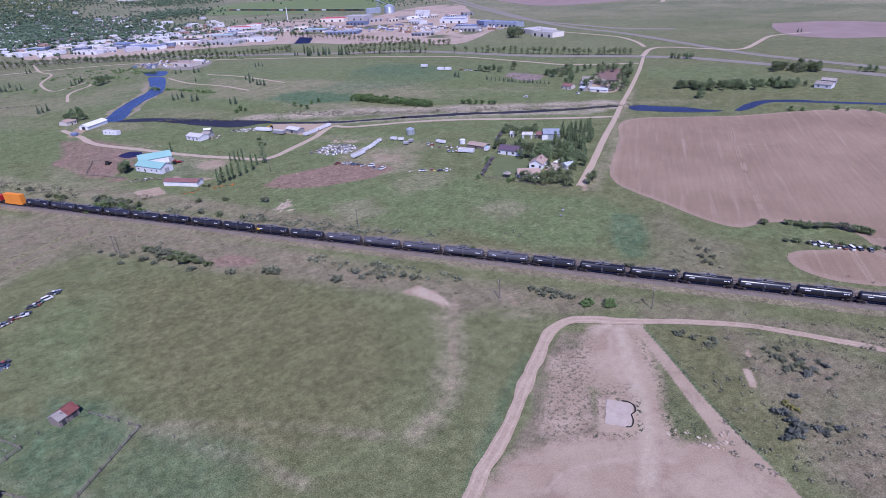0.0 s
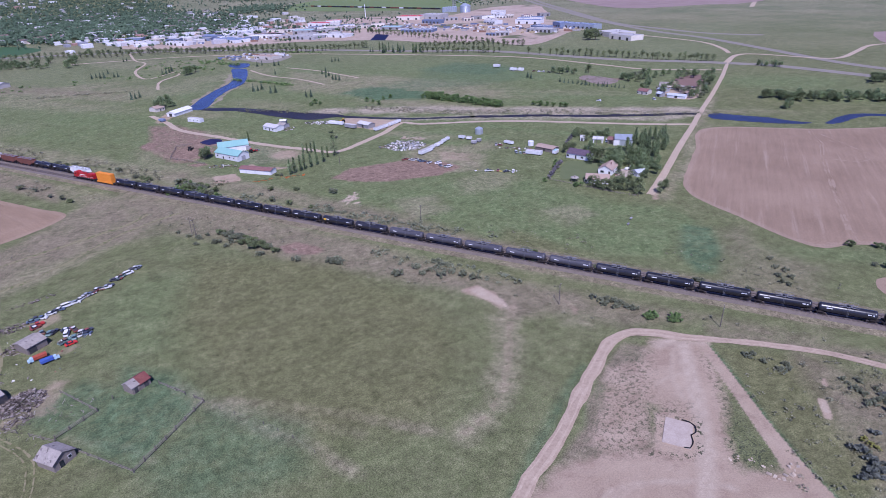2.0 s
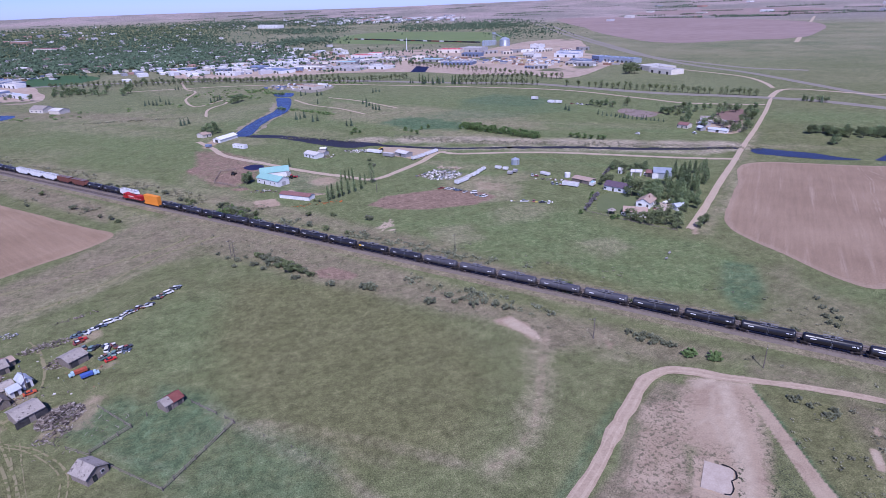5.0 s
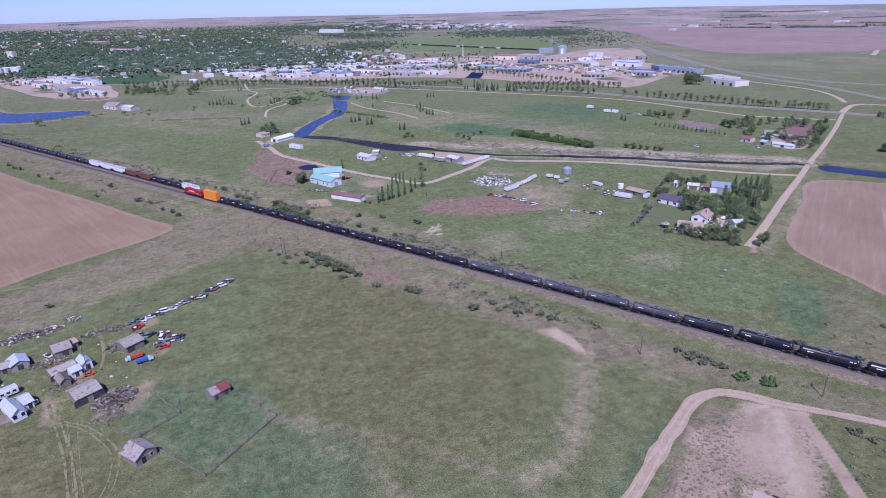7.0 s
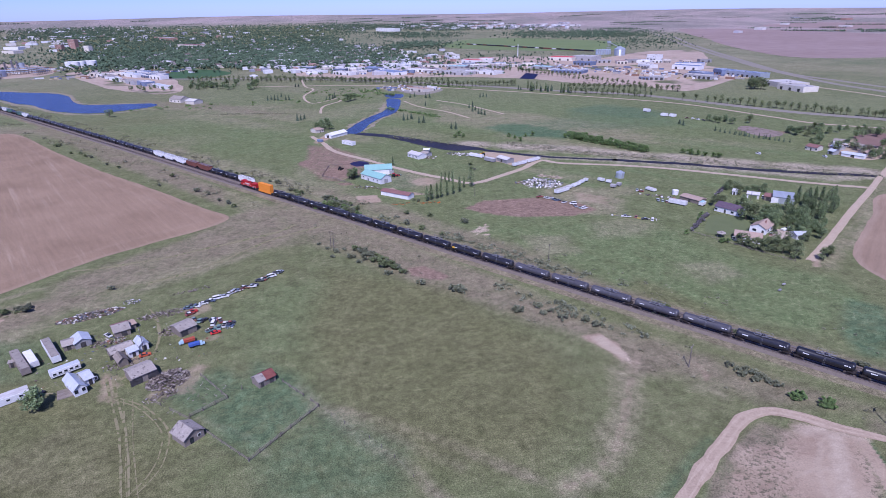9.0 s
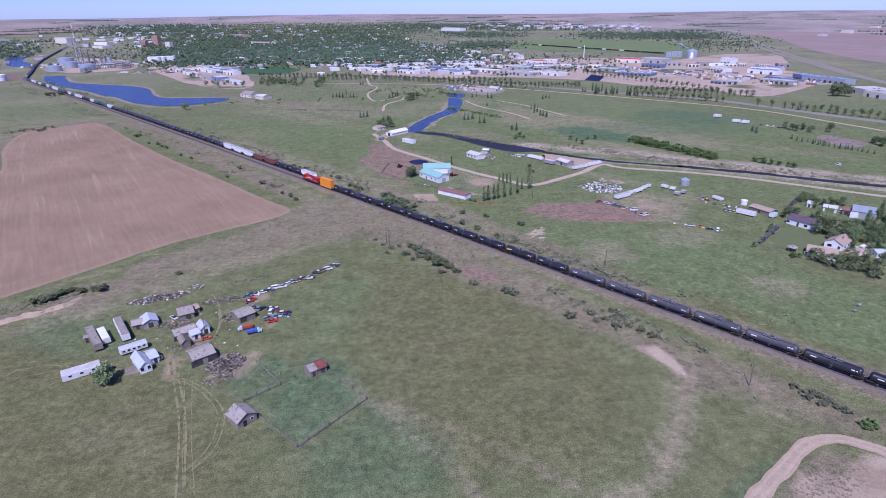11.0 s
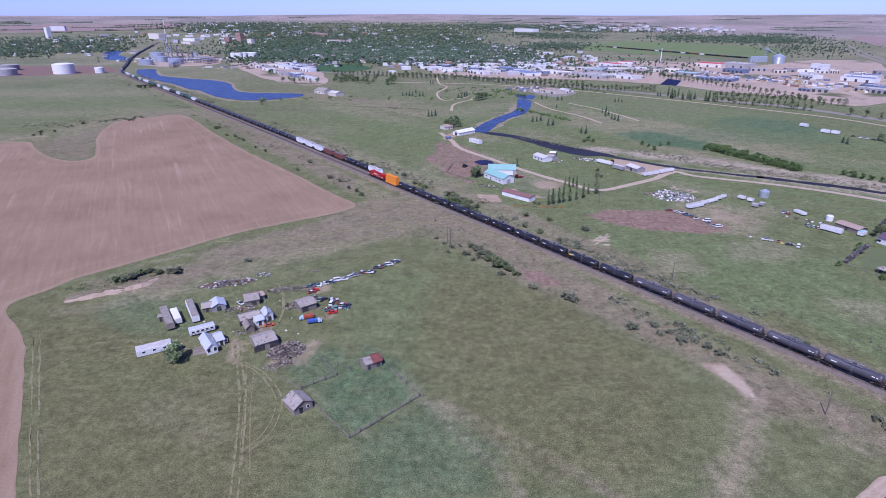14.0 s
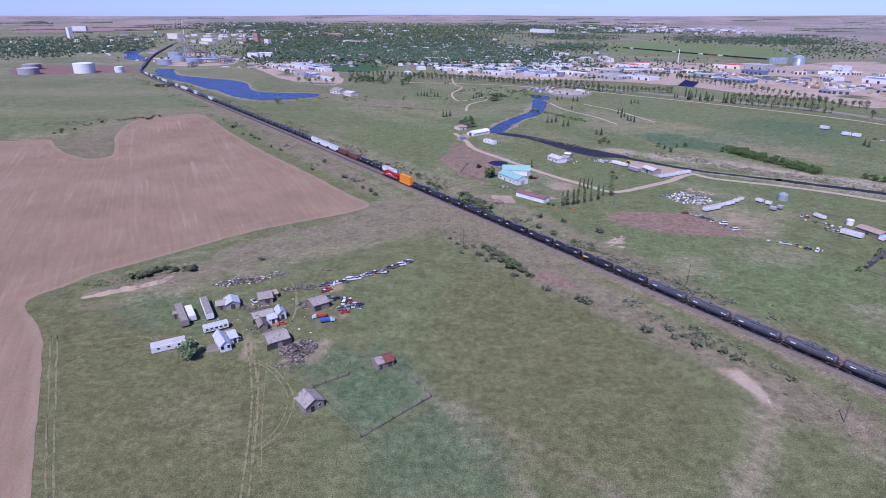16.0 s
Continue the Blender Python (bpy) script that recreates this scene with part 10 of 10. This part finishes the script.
# ---- tank farm and plant by the railway bend ----
storage_tank("huge white cylindrical oil tank", -689.8, 1109.1, 18, 17, WHITE)
storage_tank("wide pale grey oil tank", -774.7, 1078.4, 17, 11, GREYWALL)
storage_tank("wide grey-brown oil tank behind another", -836.2, 1177.2, 16, 10, GREYWALL)
storage_tank("small white tank beside the railway", -630.4, 1119.6, 8, 10, WHITE)
for x, y in [(-495.4, 1471.5), (-482.9, 1471.4), (-473.4, 1480.6), (-465.1, 1489.9), (-453.9, 1489.8)]:
    storage_tank("white cylindrical tank in a row of five", x, y, 8.5, 13, WHITE, "white tank row", False)
for x, y, r, h in ((*([(-624.9, 1293.8)][0]), 14, 10), (*([(-568.7, 1308.0)][0]), 15, 11), (*([(-682.1, 1472.4)][0]), 17, 14), (*([(-626.8, 1369.4)][0]), 13, 12), (*([(-619.5, 1549.4)][0]), 6, 9)):
    storage_tank("silvery tank of the processing plant", x, y, r, h, SILVER, "plant tanks", False)
for x, y, h in ((*([(-663.9, 1490.9)][0]), 46), (*([(-646.2, 1472.2)][0]), 34), (*([(-632.3, 1472.2)][0]), 28), (*([(-591.6, 1436.1)][0]), 22), (*([(-596.3, 1472.0)][0]), 18), (*([(-591.1, 1401.9)][0]), 20)):
    t = thing("process_tower", "slim steel process column of the plant", "tower", x, y, group="plant columns")
    part("column", Geo().lathe([(0, 2.2), (h * 0.5, 2.2), (h * 0.52, 1.6), (h, 1.6), (h + 1, 0.6)], 12), GREYWALL, t)
    for q in (0.3, 0.5, 0.7, 0.9):
        part("platform", Geo().lathe([(h * q, 3.4), (h * q + 0.5, 3.4)], 12), STEEL, t)
for i, (x, y) in enumerate([(-571.2, 1337.9), (-552.3, 1337.8), (-558.1, 1401.7), (-530.0, 1368.9), (-501.9, 1337.5), (-547.5, 1251.8)]):
    t = thing("pipe_rack", "steel pipe rack of the processing plant", "pipe rack", x, y, 20 * i, group="plant pipe racks")
    for u in range(-4, 5):
        for v in (-4, 4):
            part("post", Geo().box(u * 6 - 0.3, v - 0.3, 0, u * 6 + 0.3, v + 0.3, 9), STEEL, t)
    for v in (-3, -1, 1, 3):
        for z in (5, 9):
            part("pipe", Geo().tube((-25, v, z), (25, v, z), 0.5, n=6), SILVER, t)
stack = thing("chimney_stack", "tall slender red and white chimney of the plant", "chimney", -767.8, 1731.1)
for i in range(7):
    part("section", Geo().tube((0, 0, i * 12), (0, 0, i * 12 + 12), 2.2 - i * 0.2, 2.0 - i * 0.2, 14), (WHITE, BRICKRED)[i % 2], stack)
# ---- the town: landmarks, houses and street trees ----
works("grain terminal, a big tan slab-sided block", [(-1220.4, 2588.3), (-1158.7, 2547.0)], 30, 22, CREAM, FLATROOF, doors=0, units=4)
works("white slab tower of a far grain elevator", [(-1678.4, 2628.6), (-1661.6, 2618.4)], 18, 44, WHITE, FLATROOF, doors=0, units=1)
works("long white shed beside the far grain elevator", [(-1977.0, 3145.0), (-1914.0, 3166.0)], 40, 22, WHITE, FLATROOF, doors=0, units=1)
works("brick-red apartment tower downtown", [(-773.2, 2335.5), (-748.1, 2321.8)], 15, 32, BRICKRED, FLATROOF, doors=0, windows=5)
works("brick office block downtown", [(-785.6, 2247.8), (-763.3, 2236.2)], 14, 19, BRICKRED, FLATROOF, doors=0, windows=5)
works("pale office block downtown", [(-652.4, 2090.8), (-635.2, 2079.9)], 14, 20, CREAM, FLATROOF, doors=0, windows=4)
works("wide white hall downtown", [(-1011.1, 2426.9), (-953.6, 2397.5)], 30, 9, WHITE, FLATROOF, doors=0)
works("long white shopping hall downtown", [(-910.7, 2168.3), (-866.1, 2137.2)], 32, 8, CREAM, FLATROOF, doors=0)
works("brown brick school among trees", [(-597.7, 2910.2), (-531.4, 2803.6)], 30, 14, BRICKRED, FLATROOF, doors=0, windows=8)
works("large pale school with red walls", [(-410.3, 2264.1), (-339.8, 2178.4)], 40, 10, CREAM, BROWNROOF, doors=0, windows=8)
works("long white many-windowed hospital wing", [(418.0, 3353.0), (506.0, 3234.0)], 40, 16, WHITE, FLATROOF, doors=0, windows=8)
sheet("sports_field", [(-285.3, 1273.6), (-204.7, 1318.3), (-133.2, 1218.0), (-154.1, 1147.6), (-222.2, 1130.3)], 0.12, CROP, "dark green sports field at the edge of town", "field", ragged=3, step=20)
HOUSEWALL = mixed("town_house_walls", [(0.66, 0.65, 0.63), (0.72, 0.72, 0.72), (0.46, 0.42, 0.37), (0.34, 0.34, 0.36), (0.60, 0.56, 0.50)], 0.8)
HOUSEROOF = mixed("town_house_roofs", [(0.12, 0.11, 0.115), (0.20, 0.17, 0.16), (0.26, 0.25, 0.26), (0.36, 0.34, 0.34), (0.17, 0.12, 0.105), (0.50, 0.49, 0.50)], 0.85)


def sector(rng, a0, a1, d0, d1):
    """A spot between two bearings (degrees to the left of +y) and two dips below the level, even to the eye."""
    az, dip = radians(rng.uniform(a0, a1) + rng.gauss(0, 1.2)), radians(rng.uniform(d0, d1) * (1 + rng.gauss(0, 0.05)))
    low, high = 200.0, 4900.0
    for _ in range(30):
        r = (low + high) / 2
        low, high = (r, high) if math.atan((105 - rise(r, 0)) / r) > dip else (low, r)
    return -math.sin(az) * r, math.cos(az) * r


RH = random.Random(33)
homes = []
for w, r in ((WHITE, OLDROOF), (CREAM, TANROOF), (WHITE, BROWNROOF), (GREYWALL, FLATROOF), (CREAM, OLDROOF)):
    homes.append(gable("town_house", "one-storey town house with a gable roof among trees", "house", ((0, 0), (13, 0)), 9, 3.2, 2.2, w, r, "x", doors=(("f", 0, 1, 2.1),), windows=(("f", -4, 1, 1.6, 1.1), ("f", 4, 1, 1.6, 1.1)), group="town houses"))


def settle(n, a0, a1, d0, d1):
    for i in range(n):
        x, y = sector(RH, a0, a1, d0, d1)
        h = RH.choice(homes)
        m = pose(x, y, rise(x, y), 0, 0, RH.choice((20, 110, 200, 290)) + RH.uniform(-5, 5))
        if h.name in PARKED_AWAY:
            copy_thing(h, m)
        else:
            PARKED_AWAY.append(h.name)
            h.matrix_world = m
settle(34, -8, 12, 3.3, 4.7)
settle(10, -14, -4, 3.2, 4.4)


def far_houses(name, label, n, zones, seed):
    """Small gabled houses, too far to tell apart singly, as one object."""
    rng = random.Random(seed)
    walls, roofs = Geo(), Geo()
    for i in range(n):
        z = zones[i % len(zones)]
        x, y = sector(rng, *z)
        k = rng.uniform(0.8, 1.5)
        m = pose(x, y, rise(x, y) - 0.3, 0, 0, rng.choice((20, 110)) + rng.uniform(-8, 8))
        w, d, h, rh = 6.5 * k, 4.5 * k, 3.6 * rng.choice((1, 1, 1.7)), 2.0
        walls.box(-w, -d, 0, w, d, h, m)
        roofs.add([m @ Vector(c) for c in ((-w - .4, -d - .4, h), (w + .4, -d - .4, h), (w + .4, d + .4, h), (-w - .4, d + .4, h), (-w, 0, h + rh), (w, 0, h + rh))], ((0, 1, 5, 4), (2, 3, 4, 5), (1, 2, 5), (3, 0, 4), (3, 2, 1, 0)))
    t = tagged(new(name), label, "houses", kind="stuff")
    for part_name, g, mat in (("walls", walls, HOUSEWALL), ("roofs", roofs, HOUSEROOF)):
        part(part_name, g, mat, t)


def far_halls(name, label, n, zones, seed, k=1.0):
    """Far flat-roofed buildings of many sizes, as one object."""
    rng = random.Random(seed)
    g = Geo()
    for i in range(n):
        x, y = sector(rng, *zones[i % len(zones)])
        if abs(x + 845) + abs(y - 1590) < 200 or min(abs(x - p.x) + abs(y - p.y) for p in RAIL_LINE[::12]) < 60:
            continue
        w, d, h = rng.uniform(10, 30) * k, rng.uniform(8, 18) * k, rng.uniform(5, 11) * (0.4 + 0.6 * k)
        g.box(-w, -d, -0.5, w, d, h, pose(x, y, rise(x, y), 0, 0, rng.choice((15, 105)) + rng.uniform(-6, 6)))
    tagged(new(name, g.mesh(name, mixed("far_hall_walls", [(0.70, 0.69, 0.69), (0.60, 0.57, 0.54), (0.50, 0.48, 0.50), (0.36, 0.22, 0.18), (0.64, 0.64, 0.66), (0.30, 0.30, 0.33)], 0.8))), label, "buildings", kind="stuff")


TOWN = [(-4, 18, 1.0, 4.3)] * 4 + [(-9, 10, 3.1, 4.5), (27, 40, 1.9, 3.2), (-16, -3, 1.15, 1.6), (14, 22, 0.9, 1.7)]
far_houses("town_houses", "many small houses of the town between trees", 650, TOWN + [(-9, 14, 3.2, 4.5)] * 3, 5)
far_halls("town_halls", "far flat-roofed halls and blocks of the town", 240, [(17, 27, 1.5, 2.4), (-24, -12, 1.25, 1.6), (-24, -8, 1.2, 1.6), (-24, -12, 1.25, 1.6), (5, 20, 1.2, 2.0)], 6, 0.7)
far_halls("strip_sheds", "small flat-roofed shops and sheds of the business strip", 170, [(-16, 5, 3.9, 4.9), (-12, 3, 4.2, 5.1)], 14, 0.38)
TOWNLEAF = material("town_tree_leaves", (0.046, 0.074, 0.048), (0.098, 0.136, 0.084), 0.02, 0.2, rough=0.95, islands=0.45, spec=0.03)


def far_woods(name, label, n, zones, seed, mat, low=6, high=13, lumps=3):
    """Trees of the town and the far plain: short trunks under uneven crowns of overlapping leaf clumps."""
    rng = random.Random(seed)
    g = Geo()
    for i in range(n):
        x, y = sector(rng, *zones[i % len(zones)])
        if y > 900 and (min(abs(x - p.x) + abs(y - p.y) for p in RAIL_LINE[::12]) < 45 or abs(x + 845) + abs(y - 1590) < 170):
            continue
        z0, h = rise(x, y), rng.uniform(low, high)
        g.tube((x, y, z0 - 1), (x, y, z0 + h * 0.4), 0.35, 0.2, 3, False)
        w = h * rng.uniform(0.30, 0.46)
        for j in range(lumps):
            a, q = rng.uniform(0, 6.3), w * rng.uniform(0.15, 0.75)
            c = Vector((x + math.cos(a) * q, y + math.sin(a) * q, z0 + h * rng.uniform(0.40, 0.72)))
            r, turn = w * rng.uniform(0.55, 0.95), rng.uniform(0, 6.3)
            ring = [c + Vector((math.cos(turn + 1.257 * k), math.sin(turn + 1.257 * k), rng.uniform(-0.35, 0.35))) * r * rng.uniform(0.7, 1.25) for k in range(5)]
            g.add(ring + [c + Vector((rng.uniform(-0.3, 0.3), rng.uniform(-0.3, 0.3), rng.uniform(0.75, 1.1))) * r, c - Vector((0, 0, r * 0.7))], [(k, (k + 1) % 5, 5) for k in range(5)] + [((k + 1) % 5, k, 6) for k in range(5)])
    tagged(new(name, g.mesh(name, mat)), label, "trees", kind="stuff")


far_woods("town_trees", "dense dark green street and garden trees of the town", 20500, TOWN + [(-3, 18, 1.0, 4.2)], 7, TOWNLEAF, 6, 11)
far_woods("town_edge_trees", "scattered trees between works and fields", 2500, [(-34, -29, 2.2, 3.2), (-23, 1, 4.0, 5.4), (-12, 1, 3.8, 4.9), (17, 30, 2.2, 3.6), (-12, 1, 3.8, 4.9)], 8, TOWNLEAF, 4, 8)
far_woods("belt_trees", "dense tree belt between the crop field and the far works", 3400, [(-29.5, -20, 1.95, 2.5), (-29.5, -21, 2.0, 2.4), (-14, -8, 2.0, 2.3), (-31, -27, 1.9, 2.4), (-13, -9, 2.9, 3.15), (-24, -10, 1.5, 1.75)], 12, TOWNLEAF, 6, 10)


def shelterbelts(name, label, n, seed, mat):
    """Long thin rows of trees far out on the plain."""
    rng = random.Random(seed)
    g = Geo()
    for i in range(n):
        az, r = radians(rng.uniform(-72, 42)), rng.uniform(3000, 4700)
        turn, count = az + rng.gauss(0, 0.25), rng.randint(10, 34)
        for j in range(count):
            u = (j - count / 2) * 9 + rng.uniform(-3, 3)
            x, y = -math.sin(az) * r + math.cos(turn) * u, math.cos(az) * r + math.sin(turn) * u
            h, z = rng.uniform(5, 10), rise(x, y)
            ring = [Vector((x + math.cos(q * 1.257) * h * 0.55, y + math.sin(q * 1.257) * h * 0.55, z + h * rng.uniform(0.3, 0.5))) for q in range(5)]
            g.add(ring + [Vector((x, y, z + h)), Vector((x, y, z - 1))], [(q, (q + 1) % 5, 5) for q in range(5)] + [((q + 1) % 5, q, 6) for q in range(5)])
    tagged(new(name, g.mesh(name, mat)), label, "trees", kind="stuff")


shelterbelts("horizon_trees", "thin shelterbelts on the far plain", 110, 9, TOWNLEAF)
far_halls("far_farms", "pale far farm buildings on the plain", 16, [(-72, -25, 0.8, 2.2)], 10)
